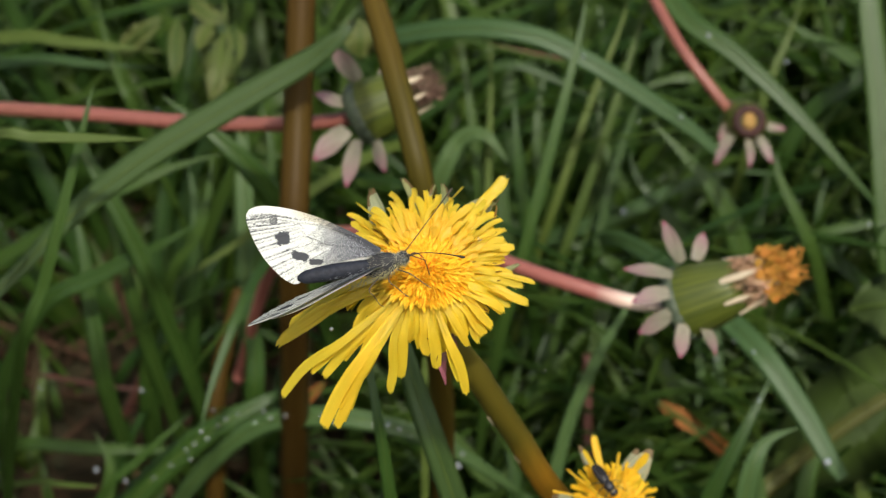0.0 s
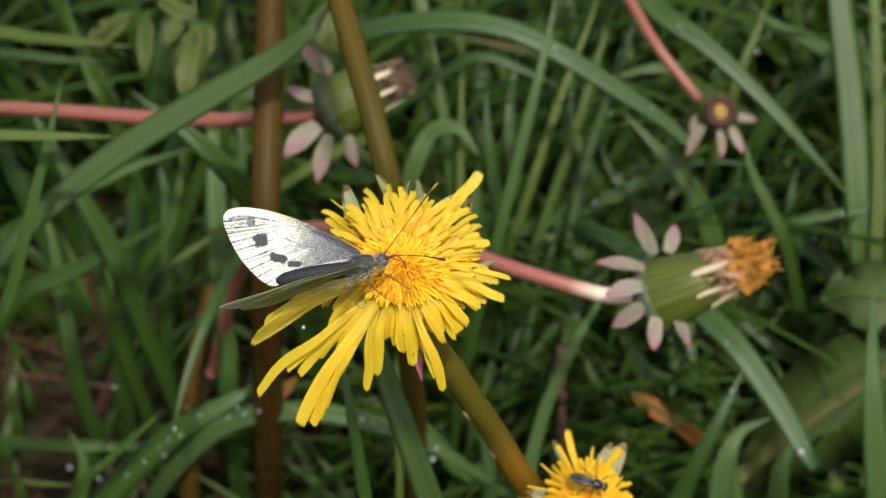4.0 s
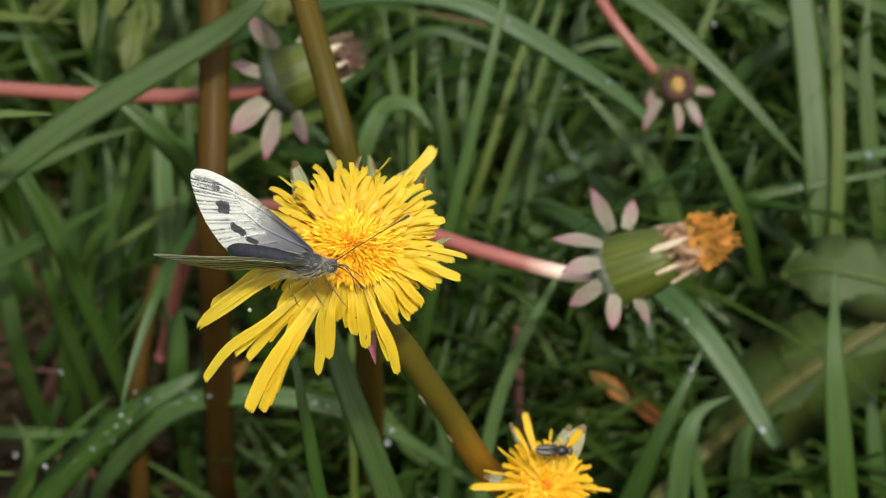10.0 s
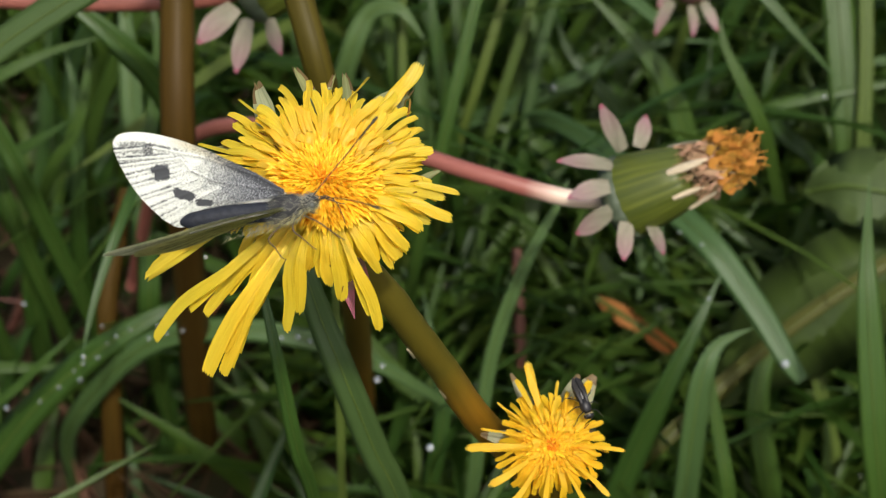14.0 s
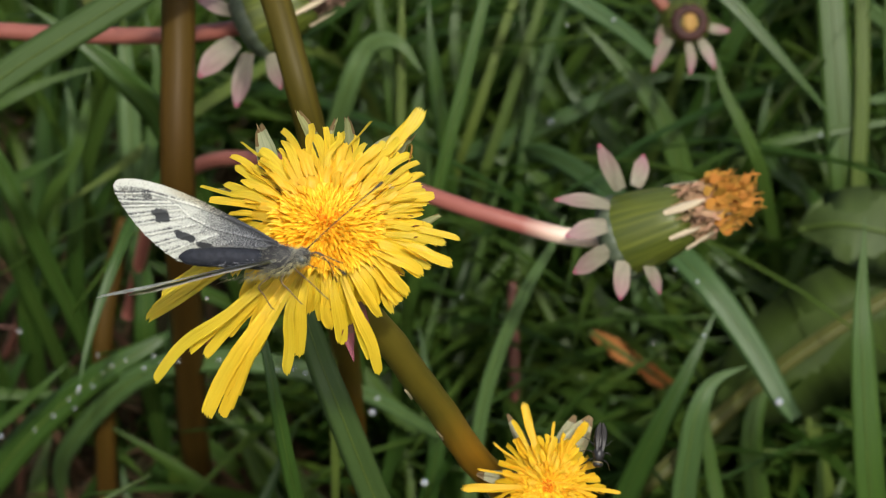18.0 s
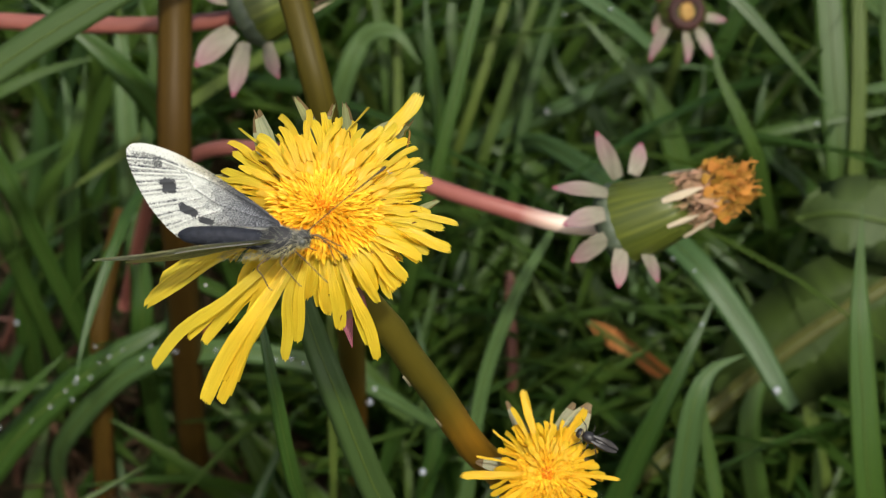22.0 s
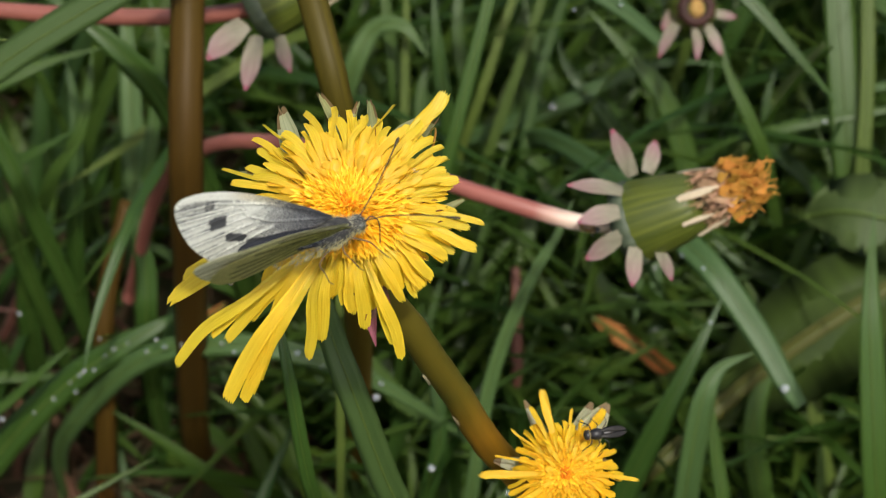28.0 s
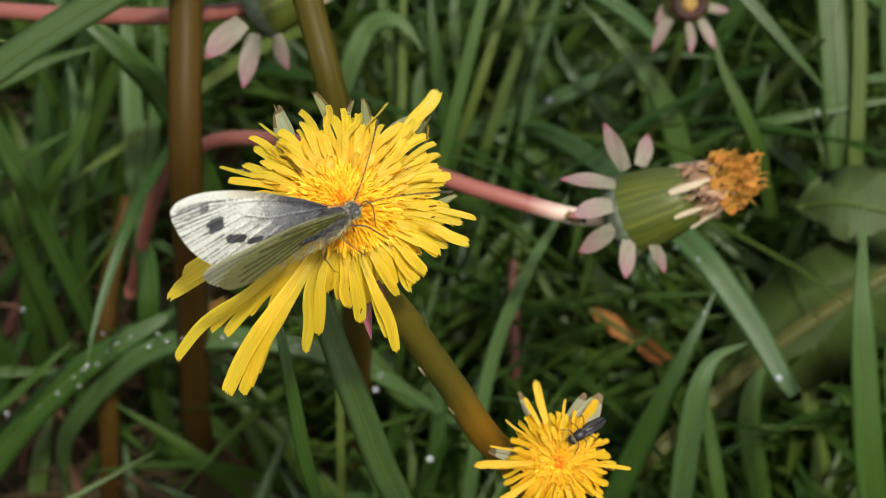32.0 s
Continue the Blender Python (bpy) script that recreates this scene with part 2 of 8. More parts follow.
WITHERED = material("withered_floret", (0.40, 0.26, 0.14), (0.17, 0.095, 0.045), 0.7, 260, (6, 1.5), 0.2, 0.4, 0.2, 0.35, third=(0.42, 0.29, 0.17))
WITHERED_DARK = material("withered_dark_floret", (0.20, 0.13, 0.085), (0.075, 0.045, 0.03), 0.7, 260, (6, 1.5), 0.2, 0.4, 0.2, 0.35, third=(0.24, 0.16, 0.10))
WITHERED_ORANGE = material("withered_orange_floret", (0.52, 0.24, 0.025), (0.34, 0.14, 0.02), 0.65, 260, (6, 1.5), 0.25, 0.4, 0.2, 0.25, third=(0.5, 0.28, 0.07))
BRACT_MOUTH = material("bract_mouth", (0.055, 0.022, 0.016), (0.025, 0.012, 0.009), 0.6, 500, None, 0.05, 0.4, 0.2)
WITHERED_OCHRE = material("withered_ochre", (0.42, 0.26, 0.08), (0.20, 0.11, 0.03), 0.75, 900, None, 0.1, 0.6, 0.2)
PAPPUS = material("pale_strap", (0.66, 0.56, 0.38), (0.5, 0.4, 0.26), 0.6, 300, None, 0.2, 0.2, 0.3)
LEAF = material("broad_leaf", (0.044, 0.071, 0.012), (0.026, 0.045, 0.008), 0.55, 90, (3, 16), 0.2, 0.3, 0.15, 0.1, glow_through=(1.15, 1.25, 0.5))
LEAF_PALE = material("pale_leaf", (0.058, 0.088, 0.024), (0.038, 0.062, 0.016), 0.55, 90, (3, 16), 0.25, 0.3, 0.2, 0.1, glow_through=(1.15, 1.25, 0.5))
LEAF_RIB = material("leaf_rib", (0.064, 0.066, 0.009), (0.042, 0.048, 0.007), 0.5, 90, (8, 1.2), 0.1, 0.2, 0.2)
LEAF_YOUNG = material("young_leaf", (0.088, 0.132, 0.026), (0.060, 0.096, 0.020), 0.5, 120, (7, 3), 0.3, 0.3, 0.25, 0.15, third=(0.12, 0.11, 0.035), glow_through=(1.2, 1.2, 0.5))
RUST = material("rusty_dead_leaf", (0.48, 0.18, 0.04), (0.22, 0.08, 0.024), 0.7, 160, (5, 3), 0.2, 0.5, 0.25, third=(0.16, 0.08, 0.024))
RUST_SPOT = material("rust_spot", (0.26, 0.10, 0.02), (0.14, 0.05, 0.01), 0.6, 600, None, 0, 0.2, 0.2)
RED_STEM = material("red_twig", (0.13, 0.05, 0.03), (0.075, 0.03, 0.02), 0.55, 100, None, 0, 0.2, 0.3)
WING = painted("wing_scales", 0.6, 0.45, 0.2, 9500.0)
# copy of the scales above, less translucent, to make the left forewing look lit
WING_LIT = painted("wing_scales_lit", 0.6, 0.12, 0.2, 9500.0)
FUR = material("thorax_fur", (0.46, 0.44, 0.33), (0.13, 0.125, 0.105), 0.8, 800, None, 0.15, 0, 0.15)
FUR_PALE = material("pale_fur", (0.72, 0.66, 0.34), (0.52, 0.46, 0.22), 0.8, 800, None, 0.15, 0, 0.15)
BODY_DARK = material("dark_body", (0.05, 0.05, 0.048), (0.02, 0.02, 0.02), 0.75, 900, None, 0, 0.3, 0.15)
ABDOMEN = material("slate_abdomen", (0.024, 0.027, 0.034), (0.011, 0.012, 0.016), 0.65, 1500, None, 0, 0.3, 0.2)
WHITE_HAIR = material("white_hair", (0.62, 0.64, 0.66), (0.34, 0.36, 0.39), 0.6, 800, None, 0.2, 0, 0.2)
EYE = material("eye", (0.075, 0.08, 0.06), (0.03, 0.03, 0.025), 0.3, 1500, None, 0, 0, 0.5)
ANTENNA = material("antenna", (0.018, 0.015, 0.012), (0.10, 0.085, 0.05), 0.7, 1, (1, 30), 0, 0, 0.1)
LIMB = material("limb", (0.14, 0.095, 0.05), (0.06, 0.04, 0.022), 0.5, 900, None, 0.1, 0, 0.3)
FLY_BODY = material("black_chitin", (0.024, 0.021, 0.018), (0.009, 0.008, 0.008), 0.42, 900, None, 0, 0.2, 0.4)
FLY_WING = material("smoky_wing", (0.034, 0.030, 0.026), (0.014, 0.013, 0.012), 0.4, 700, None, 0.2, 0, 0.25)
FLY_FACE = material("pale_face", (0.22, 0.17, 0.08), (0.12, 0.09, 0.04), 0.4, 900)
AMBER = material("amber_insect", (0.20, 0.11, 0.02), (0.07, 0.04, 0.01), 0.35, 900)


def water_material():
    m = bpy.data.materials.new("dew")
    m.use_nodes = True
    p = m.node_tree.nodes["Principled BSDF"]
    # not fully clear: the white share of the body imitates sun glints
    p.inputs["Transmission Weight"].default_value = 0.8
    p.inputs["Base Color"].default_value = (0.9, 0.93, 0.95, 1)
    p.inputs["Roughness"].default_value = 0.06
    p.inputs["IOR"].default_value = 1.33
    return m


DEW = water_material()


# ---- mesh helpers ----
def part(name, bm, mat, parent=None, label=""):
    """Links a bmesh as one mesh object, under a thing or a part if one is given."""
    me = bpy.data.meshes.new(name)
    for f in bm.faces:
        f.smooth = True
    bm.to_mesh(me)
    bm.free()
    mats = mat if isinstance(mat, (list, tuple)) else [mat]
    for x in mats:
        me.materials.append(x)
    ob = new(name, me)
    if parent:
        ob.parent = parent
    if label:
        ob["label"] = label
    return ob


def share(name, me, m, parent):
    ob = new(name, me)
    ob.parent = parent
    ob.matrix_local = m
    return ob


def spline(pts, n):
    """n + 1 points on a smooth curve through pts."""
    P = [Vector(p) for p in pts]
    if len(P) == 2:
        return [P[0].lerp(P[1], i / n) for i in range(n + 1)]
    E = [P[0] * 2 - P[1], *P, P[-1] * 2 - P[-2]]
    out = []
    for i in range(n + 1):
        s = i / n * (len(P) - 1)
        k = min(int(s), len(P) - 2)
        t = s - k
        a, b, c, d = E[k:k + 4]
        out.append(0.5 * ((2 * b) + (c - a) * t + (2 * a - 5 * b + 4 * c - d) * t * t + (3 * b - a - 3 * c + d) * t ** 3))
    return out


def quad_grid(bm, rows, closed=False, uv=None, mat=0):
    """Faces over rows of verts of equal length."""
    uv = uv or bm.loops.layers.uv.verify()
    nr, nc = len(rows), len(rows[0])
    for i in range(nr - 1):
        for j in range(nc if closed else nc - 1):
            k = (j + 1) % nc
            try:
                f = bm.faces.new((rows[i][j], rows[i][k], rows[i + 1][k], rows[i + 1][j]))
            except ValueError:
                continue
            f.material_index = mat
            f.smooth = True
            w = (nc if closed else nc - 1)
            for lp, (a, b) in zip(f.loops, ((j, i), (j + 1, i), (j + 1, i + 1), (j, i + 1))):
                lp[uv].uv = (a / w, b / (nr - 1))


def tube(pts, radii, n=24, seg=12, bm=None, rough=0.0, mat=0, cap=True):
    bm = bm or bmesh.new()
    C = spline(pts, n)
    R = [v.x for v in spline([(r, 0, 0) for r in radii], n)]
    rows = []
    side = None
    for i, c in enumerate(C):
        t = (C[min(i + 1, n)] - C[max(i - 1, 0)]).normalized()
        if side is None:
            side = t.orthogonal().normalized()
        side = (side - t * side.dot(t)).normalized()
        up = t.cross(side)
        row = []
        for j in range(seg):
            a = 2 * math.pi * j / seg
            r = R[i] * (1 + rough * noise.noise(c * 300 + Vector((j * 0.7, 0, 0))))
            row.append(bm.verts.new(c + (side * math.cos(a) + up * math.sin(a)) * r))
        rows.append(row)
    quad_grid(bm, rows, True, mat=mat)
    if cap:
        for row in (rows[0], rows[-1]):
            f = bm.faces.new(row)
            f.material_index = mat
    return bm


def blade(pts, width, n=18, fold=0.25, bm=None, twist=0.0, face=None, taper=(0.7, 1.0, 0.85, 0.02), thick=0.00025, mat=0):
    """A grass blade along a curve: a thin keeled strip with a real underside. face: the way its upper side looks."""
    bm = bm or bmesh.new()
    uv = bm.loops.layers.uv.verify()
    C = spline(pts, n)
    Wd = [max(v.x, 0.01) for v in spline([(r, 0, 0) for r in taper], n)]
    face = Vector(face or (0, -0.77, 0.64))
    rows = []
    for i, c in enumerate(C):
        t = (C[min(i + 1, n)] - C[max(i - 1, 0)]).normalized()
        s = t.cross(face)
        s = s.normalized() if s.length > 1e-4 else t.orthogonal().normalized()
        s = Matrix.Rotation(twist * i / n, 3, t) @ s
        u = s.cross(t)
        h = width * 0.5 * Wd[i]
        k = fold * h
        rows.append([bm.verts.new(c - s * h + u * k), bm.verts.new(c - s * h * 0.5 + u * k * 0.35), bm.verts.new(c), bm.verts.new(c + s * h * 0.5 + u * k * 0.35), bm.verts.new(c + s * h + u * k),
                     bm.verts.new(c - u * thick * 2)])
    quad_grid(bm, rows, True, uv, mat)
    return bm


def grown(name, mesh_bm, mat, label, category, group="", kind=""):
    ob = part(name, mesh_bm, mat)
    tagged(ob, label, category, group, kind)
    return ob


def empty(name, loc, label, category, group=""):
    ob = new(name)
    ob.location = loc
    ob.empty_display_size = 0.01
    return tagged(ob, label, category, group)


def frame_along(origin, axis, side=(1, 0, 0)):
    """A pose with local z along axis and local x near side."""
    z = Vector(axis).normalized()
    x = Vector(side)
    x = (x - z * x.dot(z)).normalized()
    y = z.cross(x)
    m = Matrix((x, y, z)).transposed().to_4x4()
    m.translation = Vector(origin)
    return m


def petal_mesh(name, mat, curl, cup, teeth, seed, bend=0.0, n=8, m=6, wave=0.05, ribs=0.03):
    """A unit strap petal along +x, width 1 along y, upper side +z, toothed tip. curl: downward bow of the tip."""
    r = random.Random(seed)
    bm = bmesh.new()
    rows = []
    for i in range(n + 1):
        u = i / n
        w = 0.5 * (0.5 + 0.5 * min(1, u * 1.8)) * (1 - 0.30 * (max(0, u - 0.8) / 0.2) ** 2)
        row = []
        for j in range(m + 1):
            v = j / m * 2 - 1
            x = u
            if i == n:
                x += teeth * ((0.35 if j % 2 else -0.25) - 0.35 * abs(v)) * (0.6 + 0.8 * r.random())
            z = -curl * u * u + cup * (v * v) * (0.12) + wave * (r.random() - 0.5) * u * 0.5 + (ribs if j % 2 else -0.7 * ribs) * (m > 3)
            row.append(bm.verts.new((x, v * w + bend * u * u, z)))
        rows.append(row)
    quad_grid(bm, rows)
    me = bpy.data.meshes.new(name)
    bm.to_mesh(me)
    bm.free()
    me.materials.append(mat)
    return me


def petal_pose(origin, azimuth, elevation, length, width, roll=0.0):
    """Pose with scale of a unit petal leaving origin at an azimuth and elevation (degrees)."""
    rot = Matrix.Rotation(radians(azimuth), 4, "Z") @ Matrix.Rotation(-radians(elevation), 4, "Y") @ Matrix.Rotation(radians(roll), 4, "X")
    return Matrix.Translation(origin) @ rot @ Matrix.Diagonal((length, width, length, 1))


def bract_mesh(name, mats, curl, seed=0, tip=0.82, n=8, blunt=0.0, thick=0.034):
    """A unit pointed bract along +x with a keel and a differently coloured tip; thick and closed."""
    bm = bmesh.new()
    top, under = [], []
    for i in range(n + 1):
        u = i / n
        w = 0.5 * (0.55 + 0.5 * math.sin(math.pi * min(1, u * 0.85 + 0.12))) * (1 - max(0, (u - 0.55) / 0.45) ** (1.6 + 2.5 * blunt) * (0.93 - 0.45 * blunt))
        z = -curl * u * u
        t = thick * (1.1 - u)
        top.append([bm.verts.new((u, w * v, z + 0.9 * t * (1 - v * v) + 0.10 * w * v * v + 0.012 * math.sin(9 * u + 4 * v + seed))) for v in (-1, -0.6, -0.2, 0.2, 0.6, 1)])
        under.append([bm.verts.new((u, w * v, z - 0.6 * t * (1 - v * v) + 0.10 * w * v * v - 0.002)) for v in (-1, 0, 1)])
    quad_grid(bm, top)
    quad_grid(bm, under)
    for f in bm.faces:
        if f.calc_center_median().x > tip:
            f.material_index = 1
        f.smooth = True
    me = bpy.data.meshes.new(name)
    bm.to_mesh(me)
    bm.free()
    for x in mats:
        me.materials.append(x)
    return me


def lathe(profile, seg=40, flute=0.0, flutes=13, bm=None, mat=0):
    """A body of revolution round z from (radius, height) rows, with shallow ribs."""
    bm = bm or bmesh.new()
    rows = []
    for r, z in profile:
        row = []
        for j in range(seg):
            a = 2 * math.pi * j / seg
            q = r * (1 + flute * (abs(math.sin(a * flutes / 2)) - 0.5))
            row.append(bm.verts.new((q * math.cos(a), q * math.sin(a), z)))
        rows.append(row)
    quad_grid(bm, rows, True, mat=mat)
    bm.faces.new(rows[0])
    bm.faces.new(rows[-1])
    return bm


def ball(bm, c, rx, ry, rz, seg=12, rings=8, mat=0, turn=None):
    rows = []
    for i in range(rings + 1):
        p = math.pi * i / rings
        row = []
        for j in range(seg):
            a = 2 * math.pi * j / seg
            v = Vector((rx * math.sin(p) * math.cos(a), ry * math.sin(p) * math.sin(a), rz * math.cos(p)))
            if turn:
                v = turn @ v
            row.append(bm.verts.new(Vector(c) + v))
        rows.append(row)
    quad_grid(bm, rows, True, mat=mat)
    bmesh.ops.remove_doubles(bm, verts=rows[0] + rows[-1], dist=1e-7)
    return bm
# ---- ground ----
def build_ground():
    bm = bmesh.new()
    r = random.Random(3)
    ring = [-60, -20, -6, -2, -1] + [-0.8 + 0.04 * i for i in range(51)] + [1.6, 3, 8, 25, 60]
    rows = []
    for y in ring:
        rows.append([bm.verts.new((x, y, 0.006 * noise.noise(Vector((x * 18, y * 18, 0))) if abs(x) < 1.5 and abs(y) < 1.5 else 0.0)) for x in ring])
    quad_grid(bm, rows)
    ob = part("ground", bm, SOIL)
    tagged(ob, "dark moist soil under dense meadow grass", "ground", "", "structure")


build_ground()


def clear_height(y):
    """Tallest sward at y, fitted to the camera's view so it stays behind the flowers: low beside them, taller further
    back.
    """
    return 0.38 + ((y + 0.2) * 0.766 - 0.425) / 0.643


def build_sward():
    """The mass of grass nobody could count, as one object."""
    r = random.Random(11)
    V, Fc, wet = [], [], []

    def strand(x, y, h, w, lean, az, droop, steps=6):
        b = len(V)
        ca, sa = math.cos(az), math.sin(az)
        for i in range(steps + 1):
            u = i / steps
            d = lean * u + droop * u * u * u
            z = h * (u - 0.35 * (droop / max(h, 1e-3)) * u ** 3)
            c = Vector((x + d * ca, y + d * sa, max(z, 0.001)))
            q = w * 0.5 * (1 - 0.95 * u ** 3) * (0.75 + 0.25 * math.sin(u * 3))
            s = Vector((-sa, ca, 0))
            V.append(c - s * q)
            V.append(c + Vector((0, 0, -0.12 * w)) + Vector((ca, sa, 0)) * 0.1 * w)
            V.append(c + s * q)
        if steps == 8 and len(V) % 11 == 0:
            wet.append(V[b + 3 * r.randint(4, 7) + 1] + Vector((0, -0.0004, 0.0006)))
        for i in range(steps):
            k = b + 3 * i
            Fc.append((k, k + 1, k + 4, k + 3))
            Fc.append((k + 1, k + 2, k + 5, k + 4))

    n = 0
    while n < 15200:
        near = n < 4200
        far = 0.5 + 2.6 * ((n - 4200) / 11000) ** 1.4 if not near else 0.0
        x, y = (r.uniform(-0.32, 0.36), r.uniform(0.03, 0.62)) if near else (r.uniform(-far, far), 0.2 + r.uniform(-far, far))
        n += 1
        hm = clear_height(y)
        if not near and abs(x) < 0.36 and 0.0 < y < 0.62:
            continue
        low_patch = near and x < -0.03 and y < 0.24 and r.random() < 0.88
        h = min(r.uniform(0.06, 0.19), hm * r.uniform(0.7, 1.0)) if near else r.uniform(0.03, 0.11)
        if near and x < -0.05 and y < 0.2 and r.random() < 0.45:
            continue
        if low_patch:
            h *= 0.28
        if h < 0.012:
            continue
        az = 5.0 * noise.noise(Vector((x * 9, y * 9, 7.0))) + 0.8 + r.uniform(-0.8, 0.8)
        lean = r.uniform(0.1, 0.7) * h
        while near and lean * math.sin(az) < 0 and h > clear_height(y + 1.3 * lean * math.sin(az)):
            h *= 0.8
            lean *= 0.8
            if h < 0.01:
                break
        away = 1.0 if near else 1.6 + 5.0 * max(0.0, math.hypot(x, y - 0.2) - 0.7)
        strand(x, y, h, r.uniform(0.0026, 0.0070) * away, lean * min(2.0, away), az, r.uniform(0.1, 0.8) * h, 8)
    # short undergrowth between the tall blades
    for k in range(5200):
        x, y = r.uniform(-0.30, 0.34), r.uniform(0.06, 0.50)
        if x < -0.03 and y < 0.26:
            continue
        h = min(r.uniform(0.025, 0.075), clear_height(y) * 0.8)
        if h > 0.012:
            strand(x, y, h, r.uniform(0.003, 0.007), h * r.uniform(0.2, 0.9), r.uniform(0, 6.28), h * r.uniform(0.1, 0.6), 8)
    # broader low leaves of grass beside the small flower
    for k in range(420):
        x, y = r.uniform(-0.02, 0.15), r.uniform(0.09, 0.26)
        if 0.015 < x < 0.085 and y < 0.15:
            continue
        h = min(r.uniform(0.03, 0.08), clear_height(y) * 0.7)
        if h > 0.015:
            strand(x, y, h, r.uniform(0.004, 0.0085), h * r.uniform(0.3, 1.0), r.uniform(0, 6.28), h * r.uniform(0.2, 0.7), 8)
    me = bpy.data.meshes.new("grass")
    me.from_pydata(V, [], Fc)
    uvl = me.uv_layers.new(name="UVMap")
    for p in me.polygons:
        for li in p.loop_indices:
            k = me.loops[li].vertex_index
            uvl.data[li].uv = ((k % 3) / 2, (k // 3 % 9) / 8)
        p.use_smooth = True
    me.materials.append(SWARD)
    tagged(new("grass", me), "dense green meadow grass growing from the soil", "grass", "", "stuff")
    bm = bmesh.new()
    for p in wet[:420]:
        q = r.uniform(0.0003, 0.0007)
        ball(bm, p, q, q, q, 8, 6)
    tagged(part("dew", bm, DEW), "tiny dew drops strewn over the meadow grass", "dew", "", "stuff")
    # dead stalks low in the sward
    V.clear()
    Fc.clear()
    for i in range(1100):
        x, y = (r.uniform(-0.3, 0.34), r.uniform(0.05, 0.5)) if i < 700 else (r.uniform(-0.22, 0.0), r.uniform(0.0, 0.25))
        strand(x, y, r.uniform(0.004, 0.03), r.uniform(0.001, 0.003), r.uniform(0.02, 0.06), r.uniform(0, 6.28), 0.0, 6)
    me = bpy.data.meshes.new("dead_grass")
    me.from_pydata(V, [], Fc)
    me.uv_layers.new(name="UVMap")
    me.materials.append(THATCH)
    tagged(new("dead_grass", me), "brown dead stalks low in the meadow grass", "dead grass", "", "stuff")


build_sward()

# ---- dandelion stems ----
def scars(root, to_local, seed, radius, mat, label, spots):
    """Thin raised flakes on a stem; each between two points of its axis and turned towards a side."""
    r = random.Random(seed)
    for p, q, lx, lz in spots:
        p, q = Vector(p), Vector(q)
        axis = (q - p).normalized()
        toward = Vector((lx, -0.72, 0.6 * lz)).normalized()
        nrm = (toward - axis * toward.dot(axis)).normalized()
        side = axis.cross(nrm)
        c = p.lerp(q, r.uniform(0.1, 0.45)) + nrm * radius
        bm = bmesh.new()
        rows = []
        for i in range(7):
            u = i / 6 * 2 - 1
            w = 0.0006 * math.sqrt(max(0.02, 1 - u * u)) * r.uniform(0.7, 1.2)
            rows.append([bm.verts.new(c + axis * 0.0016 * u + side * w * v - nrm * 0.0004 * v * v + nrm * (0.0003 * (1 - v * v) + 0.0001 * r.random())) for v in (-1, -0.5, 0, 0.5, 1)])
        quad_grid(bm, rows)
        part("scar", bm, mat, root, label).matrix_local = to_local


def bare_stem():
    bm = tube([(-0.0620, 0.1240, 0.0), (-0.0594, 0.1110, 0.0382), (-0.0535, 0.0945, 0.0950), (-0.0487, 0.0818, 0.1469), (-0.0479, 0.1013, 0.1743), (-0.0471, 0.1157, 0.1956), (-0.0468, 0.1348, 0.2183)], [0.0037, 0.0037, 0.0036, 0.0034, 0.0033, 0.0032, 0.003], 48, 16, rough=0.08)
    root = empty("dandelion", (-0.0620, 0.1240, 0.0), "tall dandelion with a thick brown hollow stem", "dandelion", "dandelions")
    part("stem", bm, STEM_BROWN, root).matrix_local = Matrix.Translation(-root.location)
    scars(root, Matrix.Translation(-root.location), 12, 0.0032, STEM_OLIVE, "olive blemish on the stem", (((-0.0487, 0.0818, 0.1469), (-0.0479, 0.1013, 0.1743), 0.3, 0.8), ((-0.0479, 0.1013, 0.1743), (-0.0471, 0.1157, 0.1956), -0.4, 0.8)))
    root = empty("dandelion", (-0.0875, 0.1024, -0.0223), "slender brown dandelion stem deep in the grass", "dandelion", "dandelions")
    bm = tube([(-0.0875, 0.1024, -0.0223), (-0.0813, 0.1052, 0.0346), (-0.0794, 0.1098, 0.0566), (-0.0782, 0.1178, 0.0743), (-0.0728, 0.1332, 0.0927)], [0.0027, 0.0027, 0.0026, 0.0025, 0.002], 30, 12, rough=0.05)
    part("stem", bm, STEM_BROWN, root).matrix_local = Matrix.Translation(-root.location)


bare_stem()

swaying_stem = empty("dandelion", (-0.0179, 0.0171, 0.0), "tall dandelion with an olive-brown hollow stem swaying in the wind", "dandelion", "dandelions")
ob = part("stem", tube([(-0.0185, 0.1180, 0.0), (-0.0180, 0.1130, 0.0220), (-0.0166, 0.0953, 0.0665), (-0.0150, 0.0700, 0.1140), (-0.0149, 0.0467, 0.1621), (-0.0160, 0.0495, 0.1841), (-0.0181, 0.0533, 0.1955), (-0.0238, 0.0702, 0.2073), (-0.0305, 0.0922, 0.2170), (-0.0411, 0.1341, 0.2340)], [0.0031, 0.0031, 0.0030, 0.0028, 0.0026, 0.0025, 0.0025, 0.0025, 0.0024, 0.0023], 64, 16, rough=0.07), STEM_OLIVE, swaying_stem, "olive-brown hollow stem")
ob.matrix_local = Matrix.Translation(-swaying_stem.location)

scars(swaying_stem, Matrix.Translation(-swaying_stem.location), 13, 0.0023, RUST_SPOT, "small rusty blemish on the stem", (((-0.0181, 0.0533, 0.1955), (-0.0238, 0.0702, 0.2073), -0.2, 0.8), ((-0.0238, 0.0702, 0.2073), (-0.0305, 0.0922, 0.2170), -0.5, 0.8)))

# ---- main flower ----
HEAD = Vector((-0.0120, -0.0116, 0.2191))
